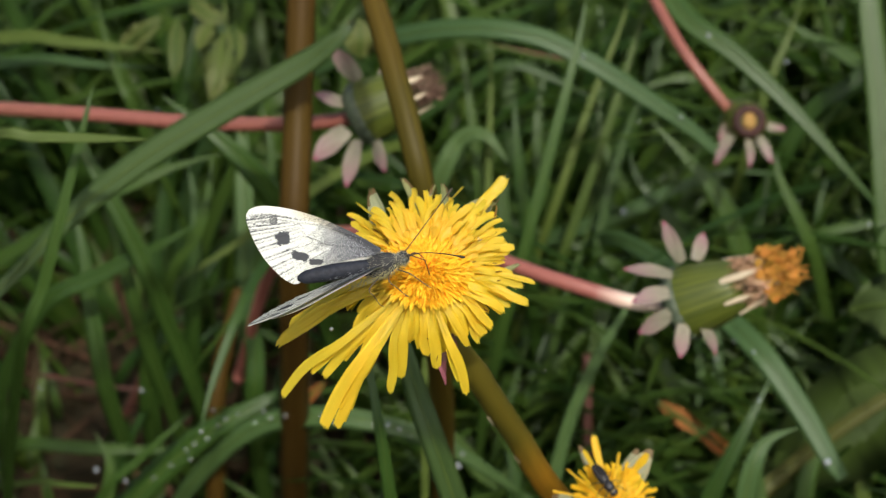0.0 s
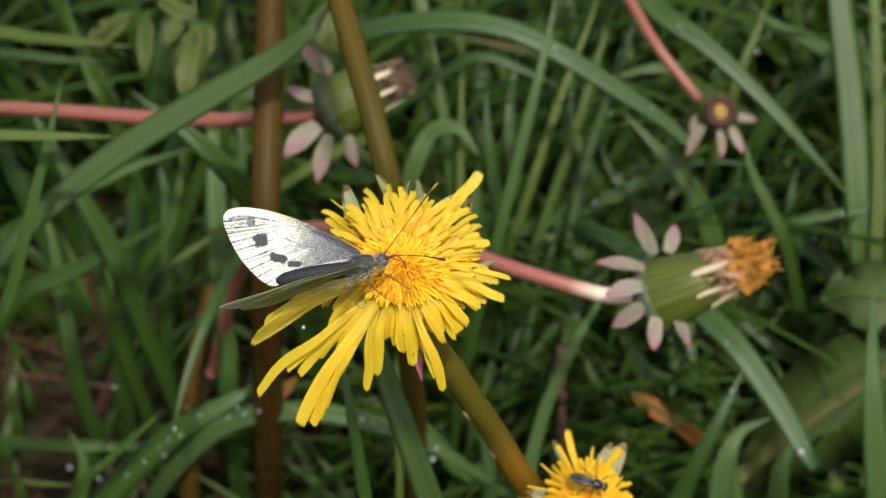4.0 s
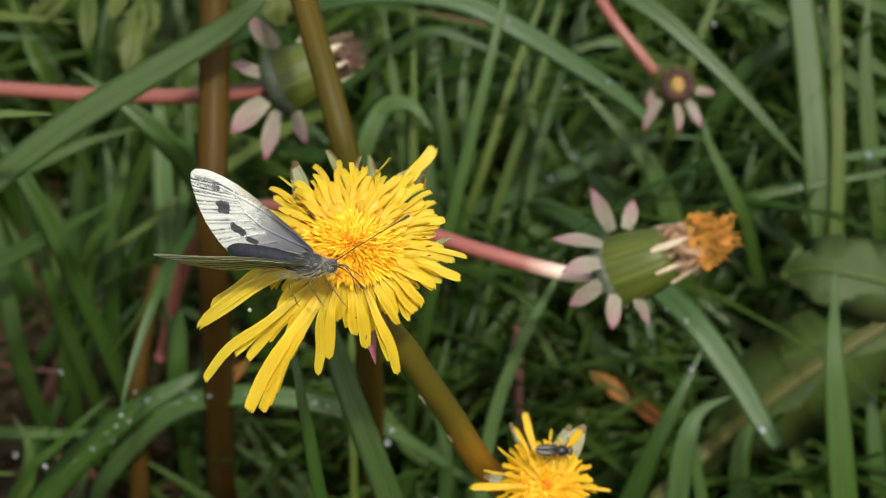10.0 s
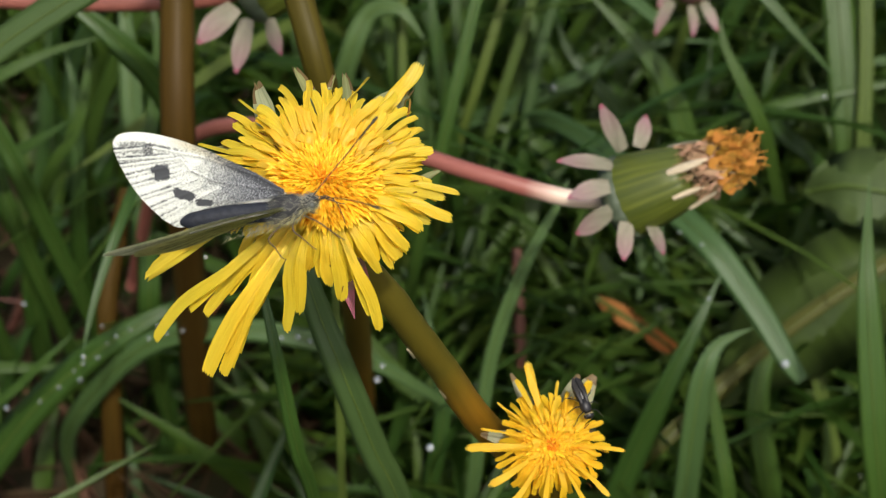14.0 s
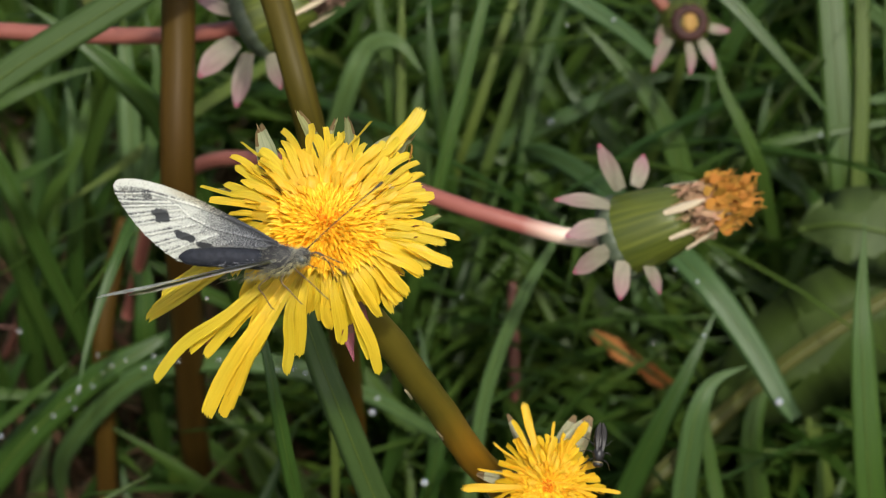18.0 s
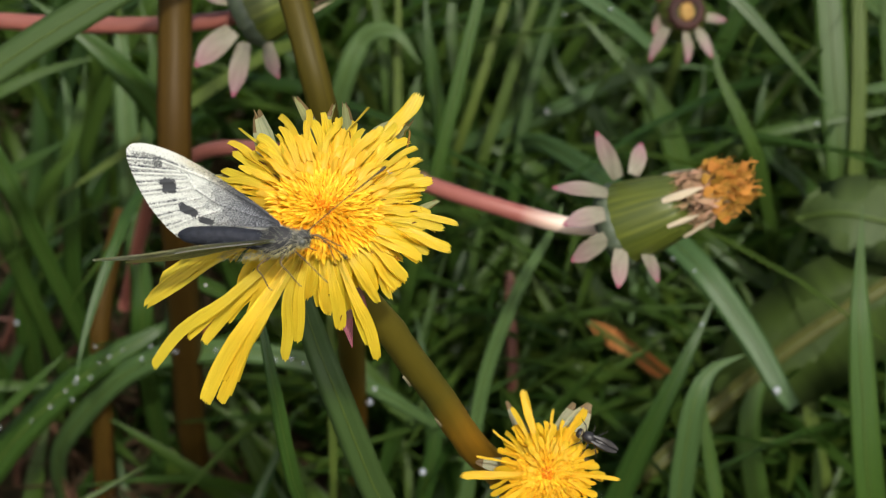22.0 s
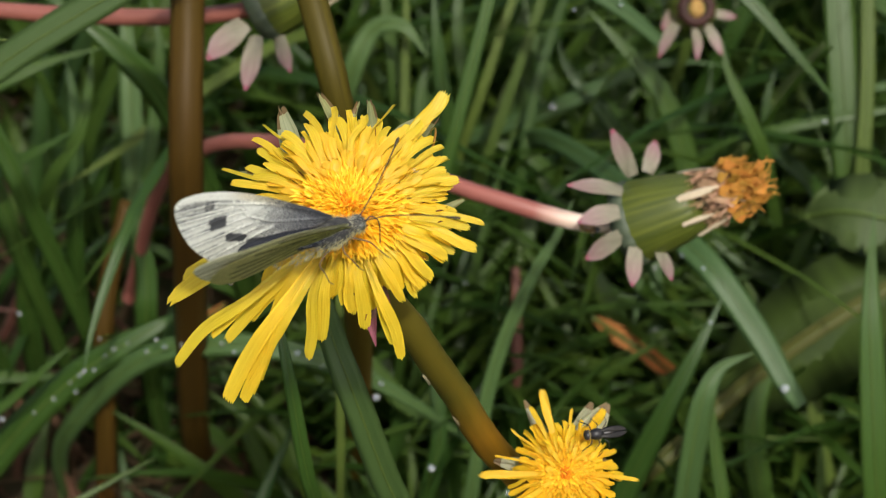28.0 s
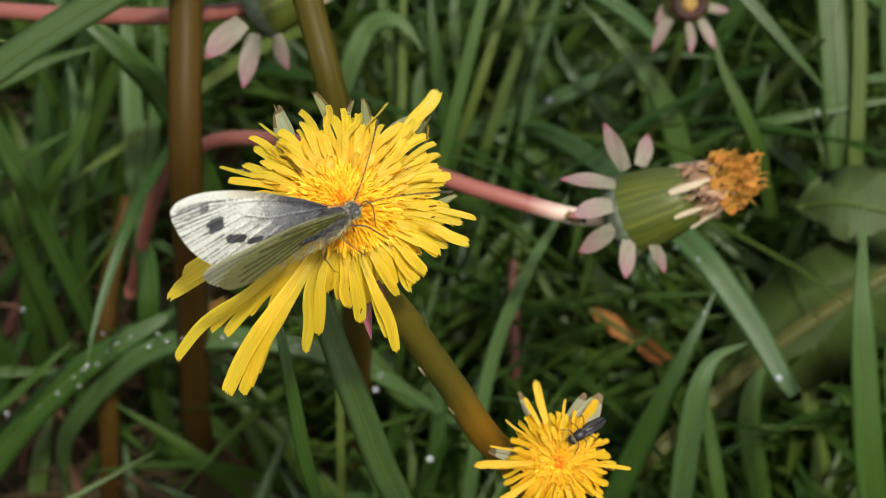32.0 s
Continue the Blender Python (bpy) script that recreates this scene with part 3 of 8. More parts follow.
FOOT = Vector((0.0387, 0.0335, 0.0522))
FACE = Vector((0.04, -0.26, 0.96)).normalized()
HEAD_M = frame_along(HEAD, FACE)

main_flower = empty("dandelion_flower", (FOOT.x, FOOT.y, 0.0), "open yellow dandelion flower with untidy drooping petals on a brown stem", "flower", "dandelions")
TO_LOCAL = Matrix.Translation(-main_flower.location)


def aim(head_m, tip):
    """Azimuth, elevation and length of a petal that ends at tip, in the head's space."""
    v = head_m.inverted() @ Vector(tip)
    return math.degrees(math.atan2(v.y, v.x)), math.degrees(math.atan2(v.z, math.hypot(v.x, v.y))), v.length


def droop(az, r):
    """Height in mm of the spread petals over the head's plane: hanging at the front, raised at the back."""
    keys = ((-180, -2.5), (-155, -4.5), (-124, -10.5), (-64, -10.0), (-36, -3.5), (-20, -0.5), (0, 2.0), (55, 5.0), (90, 3.0), (130, 1.5), (160, -0.3), (180, -2.5))
    z = next(b + (d - b) * (az - a) / (c - a) for (a, b), (c, d) in zip(keys, keys[1:]) if az <= c)
    return z * max(0.0, (r - 5) / 13) ** 0.75


def strap(root, base, r, tip, width, start=4.5, bow=0.08, side=0.0, roll=0.0, mat=None, teeth=0.3, name="petal", n=12, m=10, rough=1.0):
    """A strap petal in the head's space (mm) from the dome to tip: five ribs, a cupped, bent and twisted blade, a toothed end."""
    T = Vector(tip)
    az = math.atan2(T.y, T.x) - side
    B = Vector((start * math.cos(az), start * math.sin(az), 1.2 + 0.3 * max(0.0, 6 - start)))
    L = (T - B).length
    out = Vector((math.cos(az), math.sin(az), 0))
    across = Vector((-out.y, out.x, 0))
    mid = B.lerp(T, 0.45) + Vector((0, 0, bow * L)) + out * 0.06 * L + across * L * r.uniform(-0.07, 0.07) * rough
    late = B.lerp(T, 0.78) + Vector((0, 0, bow * L * r.uniform(0.4, 1.0))) + across * L * r.uniform(-0.05, 0.05) * rough
    C = spline([B, mid, late, T], n)
    bm = bmesh.new()
    rows = []
    ph = r.uniform(0, 6)
    tw = r.uniform(-0.7, 0.7) * rough
    cup = r.uniform(-0.15, 0.55)
    cuts = [r.uniform(0.2, 1.4) for _ in range(m + 1)]
    for i, c in enumerate(C):
        u = i / n
        t = (C[min(i + 1, n)] - C[max(i - 1, 0)]).normalized()
        up = Vector((0, 0, 1)) * 0.75 + out * 0.65 - t * 0.2
        sd = t.cross(up).normalized()
        sd = Matrix.Rotation(roll + tw * (u - 0.4), 3, t) @ sd
        nz = sd.cross(t)
        w = 0.5 * width * (0.40 + 0.60 * min(1.0, u * 2.0)) * (1 - 0.22 * max(0.0, (u - 0.7) / 0.3) ** 2) * (1 + 0.09 * rough * math.sin(6 * u + ph))
        row = []
        for j in range(m + 1):
            v = j / m * 2 - 1
            h = width * (cup * v * v * 0.5 + 0.075 * math.cos(math.pi * m / 2 * (v + 1)) + 0.10 * rough * math.sin(4 * u + ph + 2.5 * v))
            q = c + sd * w * v + nz * h
            if i == n:
                q += t * width * teeth * ((0.4 if j % 2 else -0.35) * cuts[j] - 0.6 * v * v)
            row.append(bm.verts.new(q * 0.001))
        rows.append(row)
    quad_grid(bm, rows)
    ob = part(name, bm, mat or PETAL, root)
    ob.matrix_local = base
    return ob


def open_head(root, head_m, to_local, longs, layers, reach_at, sink, dome_r, count, seed, width=(0.8, 1.4), specks=46, front_fill=0):
    """An open flower: long petals that end at given places, a fringe of shorter blunt ones in layers, and a soft dome of florets.
    reach_at, sink: the fringe's length and the height of its end, by azimuth."""
    r = random.Random(seed)
    base = to_local @ head_m
    inv = head_m.inverted()
    for tip, w, bow, side, start in longs:
        mat = PETAL if specks > 40 else PETAL_ORANGE
        T = inv @ Vector(tip) * 1000
        strap(root, base, r, T, w * 0.94, start, bow, side, r.uniform(-0.2, 0.2), mat, 0.45 if specks > 40 else 0.7, rough=0.4)
        if w > 1.3:
            # a narrower neighbour lying half over it
            a = r.choice((-1, 1)) * r.uniform(0.02, 0.05)
            q = Matrix.Rotation(a, 3, "Z") @ T * r.uniform(0.80, 0.95)
            strap(root, base, r, (q.x, q.y, q.z * 0.95 + 0.5), w * r.uniform(0.45, 0.65), start, bow, side, r.uniform(-0.5, 0.5), mat, 0.5, rough=0.5)
    for layer, (number, r_in, short, lift) in enumerate(layers):
        for k in range(number):
            az = max(-179.9, min(179.9, 360 * (k + r.uniform(-0.5, 0.5)) / number - 180))
            back = max(0.0, math.sin(radians(az)))
            front = max(0.0, -math.sin(radians(az + 8)))
            reach = reach_at(az) * short * r.uniform(0.80, 1.12)
            z = sink(az, reach) + lift * (1.0 - 0.25 * front) + 1.2 * back * r.uniform(0.2, 1.2) + r.uniform(-0.5, 0.5)
            a = radians(az)
            strap(root, base, r, (reach * math.cos(a), reach * math.sin(a), z), r.uniform(*width), r_in * r.uniform(0.8, 1.15), r.uniform(0.03, 0.18), r.uniform(-0.22, 0.22), r.uniform(-0.5, 0.5), PETAL_ORANGE if specks < 40 else PETAL if layer < 2 else PETAL_CORE, 0.45, n=8, m=6)
    for k in range(front_fill):
        az = r.uniform(-172, -18)
        a = radians(az)
        u = r.random()
        reach = (6.5 + 4.2 * u) * (1 + 0.25 * abs(math.cos(a)))
        strap(root, base, r, (reach * math.cos(a), reach * math.sin(a), sink(az, reach) + 1.5 - 1.1 * u), r.uniform(1.2, 2.0), 3.0 + 1.2 * u, r.uniform(0.10, 0.2), r.uniform(-0.2, 0.2), r.uniform(-0.3, 0.3), PETAL, 0.45, n=8, m=8)
    for k in range(front_fill):
        az = r.uniform(10, 172)
        a = radians(az)
        reach = r.uniform(11.5, 14.0)
        strap(root, base, r, (reach * math.cos(a), reach * math.sin(a), sink(az, reach) + r.uniform(0.2, 2.4)), r.uniform(0.8, 1.4), 4.6, r.uniform(0.03, 0.12), r.uniform(-0.12, 0.12), r.uniform(-0.3, 0.3), PETAL, 0.3, n=8, m=6)
    q = dome_r * 0.001
    dome = part("receptacle", lathe([(q, -0.0012), (1.02 * q, 0.0008), (0.92 * q, 0.36 * q), (0.7 * q, 0.52 * q), (0.45 * q, 0.62 * q), (0.2 * q, 0.66 * q), (0.04 * q, 0.67 * q)], 30), FLORET_CORE, root)
    dome.matrix_local = base
    inner = bmesh.new()
    kinds = [petal_mesh("floret", FLORET_CORE, c, 1.6, 0.16, 60 + k, b, 5, 2, 0.05, 0.0) for k, (c, b) in enumerate(((0.10, 0.15), (0.25, -0.2), (-0.08, 0.1), (0.38, 0.2)))]
    for k in range(count):
        s = math.sqrt((k + 0.5) / count)
        a = k * 137.508 + r.uniform(-5, 5)
        q = dome_r * 0.86 * s
        back = max(0.0, math.sin(radians(a)))
        front = max(0.0, -math.sin(radians(a)))
        tilt = 62 - 40 * s + 14 * back * s - 8 * front * s + r.uniform(-12, 12)
        L = dome_r * (0.24 + 0.18 * s) * r.uniform(0.7, 1.15)
        o = Vector((math.cos(radians(a)) * q, math.sin(radians(a)) * q, dome_r * (0.64 - 0.26 * s * s) - 0.3)) * 0.001
        pm = petal_pose(o, a + r.uniform(-12, 12), tilt, L * 0.001, r.uniform(0.32, 0.6) * 0.001 * (0.75 + 0.04 * dome_r), r.uniform(-25, 25))
        n0 = len(inner.verts)
        inner.from_mesh(r.choice(kinds))
        inner.verts.ensure_lookup_table()
        for v in inner.verts[n0:]:
            v.co = pm @ v.co
    fl = part("floret_mass", inner, FLORET_CORE, root, "dense fluffy inner florets")
    fl.matrix_local = base
    tagged(fl, kind="stuff")
    # unopened deep orange florets in the middle
    bm = bmesh.new()
    for k in range(26):
        q = 0.20 * dome_r * math.sqrt(r.random())
        a = r.uniform(0, 6.28)
        p = Vector((q * math.cos(a), q * math.sin(a), 0.62 * dome_r))
        e = p + Vector((0.4 * math.cos(a) * q, 0.4 * math.sin(a) * q, 0.20 * dome_r * r.uniform(0.8, 1.3)))
        tube([p * 0.001, p.lerp(e, 0.6) * 0.001, e * 0.001], [0.00018, 0.0002, 0.00006], 4, 5, bm)
    ob = part("floret_heart", bm, FLORET_HEART, root, "unopened deep orange florets")
    ob.matrix_local = base
    # split curled stigmas over the dome
    bm = bmesh.new()
    for k in range(int(12 * dome_r)):
        q = math.sqrt(r.random()) * dome_r
        a = r.uniform(0, 6.28)
        p = Vector((q * math.cos(a), q * math.sin(a), 3.6 - 1.8 * (q / dome_r) ** 2))
        up = Vector((0, 0, 1.3)) + Vector((math.cos(a), math.sin(a), 0)) * q / dome_r
        sp = Vector((r.uniform(-1, 1), r.uniform(-1, 1), -0.1)) * 0.45
        tube([p * 0.001, (p + up * 0.7) * 0.001, (p + up + sp) * 0.001], [0.00010, 0.00009, 0.00005], 4, 4, bm)
    st = part("stigma_tuft", bm, STIGMA, root, "fine curled orange-yellow stigmas")
    st.matrix_local = base
    tagged(st, kind="stuff")
    # browned anther tips between the florets
    bm = bmesh.new()
    for k in range(specks):
        q = dome_r * r.uniform(0.9, 1.9)
        a = radians(r.choice((r.uniform(-60, 40), r.uniform(-130, 160))))
        z = sink(math.degrees(a), q) + 3.2 - 1.6 * min(1.0, q / dome_r / 1.5)
        p = Vector((q * math.cos(a), q * math.sin(a), z))
        e = p + Vector((math.cos(a + r.uniform(-0.4, 0.4)), math.sin(a + r.uniform(-0.4, 0.4)), r.uniform(-0.2, 0.4))) * r.uniform(0.5, 1.5)
        tube([p * 0.001, p.lerp(e, 0.5) * 0.001 + Vector((0, 0, 0.0001)), e * 0.001], [0.00006, 0.00010, 0.00004], 4, 4, bm)
    sp = part("anther_specks", bm, SPECK, root, "brown withered anther tips")
    sp.matrix_local = base
    tagged(sp, kind="stuff")


# tip, width in mm, bow, sidewards lean of the base, start on the dome in mm
LONG_PETALS = [
    ((-0.0346, -0.0189, 0.2122), 2.9, 0.10, 0.0, 4.0), ((-0.0328, -0.0166, 0.2139), 2.2, 0.12, 0.1, 4.0), ((-0.0336, -0.0245, 0.2063), 1.75, 0.07, -0.25, 4.5), ((-0.0273, -0.0220, 0.2080), 1.6, 0.04, -0.3, 5.0),
    ((-0.0273, -0.0268, 0.2020), 2.3, 0.10, -0.2, 4.5), ((-0.0254, -0.0266, 0.2018), 2.0, 0.12, -0.1, 4.5), ((-0.0245, -0.0260, 0.2026), 1.6, 0.15, -0.1, 5.0), ((-0.0214, -0.0215, 0.2079), 1.8, 0.14, -0.1, 5.0), ((-0.0222, -0.0212, 0.2083), 1.5, 0.16, 0.0, 5.0),
    ((-0.0172, -0.0237, 0.2066), 1.7, 0.10, 0.2, 5.0), ((-0.0155, -0.0223, 0.2084), 1.6, 0.12, 0.1, 5.0)]
LONG_PETALS += [
    ((-0.0127, -0.0188, 0.2131), 1.8, 0.14, 0.0, 5.0), ((-0.0101, -0.0214, 0.2096), 1.8, 0.12, 0.1, 5.0), ((-0.0091, -0.0197, 0.2114), 1.4, 0.12, 0.1, 5.0), ((-0.0055, -0.0234, 0.2063), 1.6, 0.14, 0.15, 5.0), ((-0.0056, -0.0180, 0.2137), 2.0, 0.12, 0.0, 5.0),
    ((-0.0026, -0.0182, 0.2141), 1.7, 0.10, 0.0, 5.0), ((0.0037, -0.0154, 0.2176), 1.7, 0.08, 0.05, 5.0), ((0.0047, -0.0128, 0.2196), 1.1, 0.06, -0.05, 5.0), ((0.0029, -0.0131, 0.2192), 1.4, 0.10, 0.0, 5.0), ((0.0013, -0.0148, 0.2178), 1.7, 0.12, 0.0, 5.0)]
LONG_PETALS += [
    ((-0.0014, -0.0090, 0.2212), 1.6, 0.10, 0.0, 5.0), ((0.0004, -0.0115, 0.2203), 1.6, 0.10, 0.0, 5.0), ((-0.0001, 0.0028, 0.2283), 2.1, -0.02, 0.0, 6.0), ((-0.0254, -0.0046, 0.2218), 1.3, 0.06, 0.0, 5.0), ((-0.0247, -0.0009, 0.2235), 1.2, 0.05, 0.0, 5.0),
    ((-0.0240, -0.0023, 0.2229), 1.7, 0.05, 0.0, 5.0), ((-0.0235, 0.0007, 0.2244), 0.5, 0.05, 0.1, 6.0), ((-0.0224, -0.0030, 0.2230), 1.7, 0.08, 0.0, 5.0), ((-0.0204, -0.0011, 0.2238), 1.5, 0.06, 0.0, 5.0), ((-0.0285, -0.0045, 0.2214), 0.6, 0.06, -0.1, 6.0), ((-0.0272, -0.0066, 0.2208), 1.2, 0.04, 0.0, 5.0)]
open_head(main_flower, HEAD_M, TO_LOCAL, LONG_PETALS, ((36, 4.6, 1.0, 0.0), (42, 4.2, 0.88, 0.8), (46, 3.6, 0.74, 1.6), (44, 3.0, 0.60, 2.3), (34, 2.2, 0.46, 2.9)),
          lambda az: 13.2 + 1.4 * max(0.0, math.sin(radians(az))) - 3.6 * max(0.0, -math.sin(radians(az + 8))), droop, 6.0, 1500, 5, front_fill=40)


def dry_bract(root, base, seed, tip, width, mat, curl):
    """A withered bract in the head's space (mm): a cupped strip with wavy sides, its torn end curled over and browned."""
    r = random.Random(seed)
    T = Vector(tip)
    out = Vector((T.x, T.y, 0)).normalized()
    B = out * 3.5 + Vector((0, 0, -3.5))
    t0 = (T - B).normalized()
    side = t0.cross(Vector((0, 0, 1)) + out * 0.6).normalized()
    nz = side.cross(t0)
    lean = r.choice((-1, 1)) * 0.10
    n, m = 18, 8
    rows = []
    bm = bmesh.new()
    for i in range(n + 1):
        u = i / n
        c = B.lerp(T, u) + side * (T - B).length * lean * math.sin(u * 3.14) - nz * curl * width * max(0.0, u - 0.72) ** 2 * 9
        w = 0.5 * width * (0.75 + 0.25 * math.sin(u * 3.0)) * (1 - 0.55 * max(0.0, (u - 0.75) / 0.25) ** 1.5)
        row = []
        for j in range(m + 1):
            v = j / m * 2 - 1
            rag = 0.10 * noise.noise(Vector((u * 7, v * 0.6 + seed, 1.5)))
            q = c + side * w * (v + rag) + nz * width * (0.22 * v * v + 0.06 * noise.noise(Vector((u * 4, v * 2, seed))))
            if i == n:
                q += t0 * width * r.uniform(-0.28, 0.22)
            row.append(bm.verts.new(q * 0.001))
        rows.append(row)
    quad_grid(bm, rows)
    for f in bm.faces:
        x = f.calc_center_median() * 1000
        u = (x - B).dot(t0) / (T - B).length
        v = abs((x - B.lerp(T, u)).dot(side)) / width
        f.material_index = int(u + 0.25 * v + 0.10 * noise.noise(x * 1.7) > 0.99)
    ob = part("bract", bm, [mat, BRACT_BROWN], root, "withered grey-green bract with a brown torn end")
    ob.matrix_local = base


def main_flower_base():
    bm = lathe([(0.0024, -0.0105), (0.0048, -0.0095), (0.0056, -0.006), (0.0052, -0.002), (0.004, 0.001)], 36, 0.08, 13)
    ob = part("involucre", bm, INVOLUCRE, main_flower, "green cup under the petals")
    ob.matrix_local = TO_LOCAL @ HEAD_M
    top = HEAD_M @ Vector((0, 0, -0.010))
    ground = Vector((FOOT.x, FOOT.y, 0.0))
    line = [ground, FOOT, (0.0189, 0.0115, 0.1291), (0.0074, 0.0007, 0.1616), (0.0030, -0.0022, 0.1746), (-0.0015, -0.0055, 0.1871), (-0.0056, -0.0073, 0.1974), top]
    stem = part("stem", tube(line, [0.0029, 0.0028, 0.0026, 0.0024, 0.0023, 0.0022, 0.0022, 0.0022], 70, 18, rough=0.08), STEM_AMBER, main_flower, "olive and orange-brown hollow stem")
    stem.matrix_local = TO_LOCAL
    scars(main_flower, TO_LOCAL, 41, 0.0022, SCAR, "pale dry scar on the stem", (((0.0074, 0.0007, 0.1616), (0.0189, 0.0115, 0.1291), -0.3, 0.9), ((0.0074, 0.0007, 0.1616), (0.0189, 0.0115, 0.1291), 0.45, 0.8), ((0.0030, -0.0022, 0.1746), (0.0074, 0.0007, 0.1616), -0.75, 0.5), ((-0.0015, -0.0055, 0.1871), (0.0030, -0.0022, 0.1746), -0.8, 0.4)))
    dark = bract_mesh("bract", [BRACT_DARK, BRACT_TIP], 0.1, 0, 0.7)
    inv = HEAD_M.inverted()
    base = TO_LOCAL @ HEAD_M
    for k, (tip, w, mat, curl) in enumerate((((-0.0213, 0.0036, 0.2249), 3.0, BRACT_CLEAR, 0.3), ((-0.0164, 0.0056, 0.2260), 1.9, BRACT_GREEN, 0.8), ((-0.0113, 0.0048, 0.2250), 1.3, BRACT_GREEN, 0.3), ((-0.0099, 0.0051, 0.2254), 1.9, BRACT_GREEN, 0.4),
                                           ((-0.0014, 0.0012, 0.2254), 4.2, BRACT_CLEAR, 0.2), ((0.0022, -0.0075, 0.2190), 1.6, BRACT_GREEN, 0.3), ((-0.0260, -0.0050, 0.2215), 2.0, BRACT_GREEN, 0.5))):
        dry_bract(main_flower, base, 70 + k, inv @ Vector(tip) * 1000, w, mat, curl)
    ob = part("dried_petal", tube([(-0.0030, -0.0070, 0.2212), (-0.0020, -0.0048, 0.2238), (-0.0014, -0.0031, 0.2258), (-0.0014, -0.0023, 0.2264), (-0.0019, -0.0023, 0.2261), (-0.0020, -0.0028, 0.2254)], [0.00016, 0.00018, 0.00016, 0.00014, 0.00014, 0.0001], 26, 7, rough=0.1), STEM_AMBER, main_flower, "shrivelled petal curled over like a hook")
    ob.matrix_local = TO_LOCAL
    r = random.Random(77)
    for k in range(11):
        bm = ball(bmesh.new(), (-0.0045 + r.uniform(-0.0013, 0.0016), -0.0066 + r.uniform(-0.0008, 0.0008), 0.2231 + r.uniform(-0.0007, 0.0007)), r.uniform(0.0003, 0.0006), r.uniform(0.0002, 0.0004), r.uniform(0.0002, 0.0004), 9, 6, turn=Matrix.Rotation(r.uniform(0, 3), 3, "Z"))
        for v in bm.verts:
            v.co += Vector((r.uniform(-1, 1), r.uniform(-1, 1), r.uniform(-1, 1))) * 0.00006
        part("dried_floret", bm, PAPPUS, main_flower, "small whitish dried floret").matrix_local = TO_LOCAL
    for tip, w in (((-0.0088, -0.0199, 0.2050), 0.0026), ((-0.0176, -0.0181, 0.2072), 0.0024), ((-0.0248, 0.0009, 0.2216), 0.0022), ((-0.0065, -0.0175, 0.2079), 0.002), ((-0.0253, -0.0159, 0.2077), 0.003)):
        az, el, L = aim(HEAD_M @ Matrix.Translation((0, 0, -0.004)), tip)
        share("bract", dark, base @ petal_pose((0, 0, -0.004), az, el + 5, L, w), main_flower)


main_flower_base()

# ---- second flower ----
S_HEAD = Vector((0.0188, -0.0067, 0.1630))
S_FACE = Vector((0.0, -0.62, 0.78)).normalized()
S_M = frame_along(S_HEAD, S_FACE)
S_FOOT = Vector((0.0278, 0.0120, 0.0720))
small_flower = empty("dandelion_flower", (S_FOOT.x, S_FOOT.y, 0.0), "small ragged orange-yellow dandelion flower low in the grass", "flower", "dandelions")
S_LOCAL = Matrix.Translation(-small_flower.location)
SMALL_TIPS = [((0.0154, 0.0024, 0.1719), 1.5, 0.0, 0.0, 3.0), ((0.0136, 0.0007, 0.1698), 0.9, 0.05, 0.0, 3.0), ((0.0200, 0.0005, 0.1696), 0.5, 0.0, 0.0, 3.0), ((0.0251, 0.0022, 0.1675), 1.4, 0.05, 0.0, 3.0), ((0.0059, -0.0086, 0.1649), 1.4, 0.05, 0.0, 3.0), ((0.0295, -0.0099, 0.1654), 0.7, 0.03, 0.0, 3.0),
              ((0.0107, -0.0024, 0.1682), 0.4, 0.0, 0.0, 3.0), ((0.0082, -0.0058, 0.1661), 0.4, 0.0, 0.0, 3.0), ((0.0093, -0.0135, 0.1622), 1.3, 0.08, 0.0, 3.0), ((0.0107, -0.0175, 0.1588), 1.2, 0.08, 0.0, 3.0), ((0.0169, -0.0193, 0.1583), 1.1, 0.08, 0.0, 3.0), ((0.0247, -0.0180, 0.1590), 0.9, 0.08, 0.0, 3.0), ((0.0270, -0.0151, 0.1613), 0.9, 0.08, 0.0, 3.0)]
open_head(small_flower, S_M, S_LOCAL, SMALL_TIPS, ((48, 2.6, 1.0, 0.0), (52, 2.2, 0.84, 0.8), (50, 1.8, 0.66, 1.5), (40, 1.2, 0.48, 2.1)), lambda az: 8.3, lambda az, q: -0.5 * max(0.0, (q - 3) / 5), 4.0, 700, 8, (0.6, 1.15), 14)


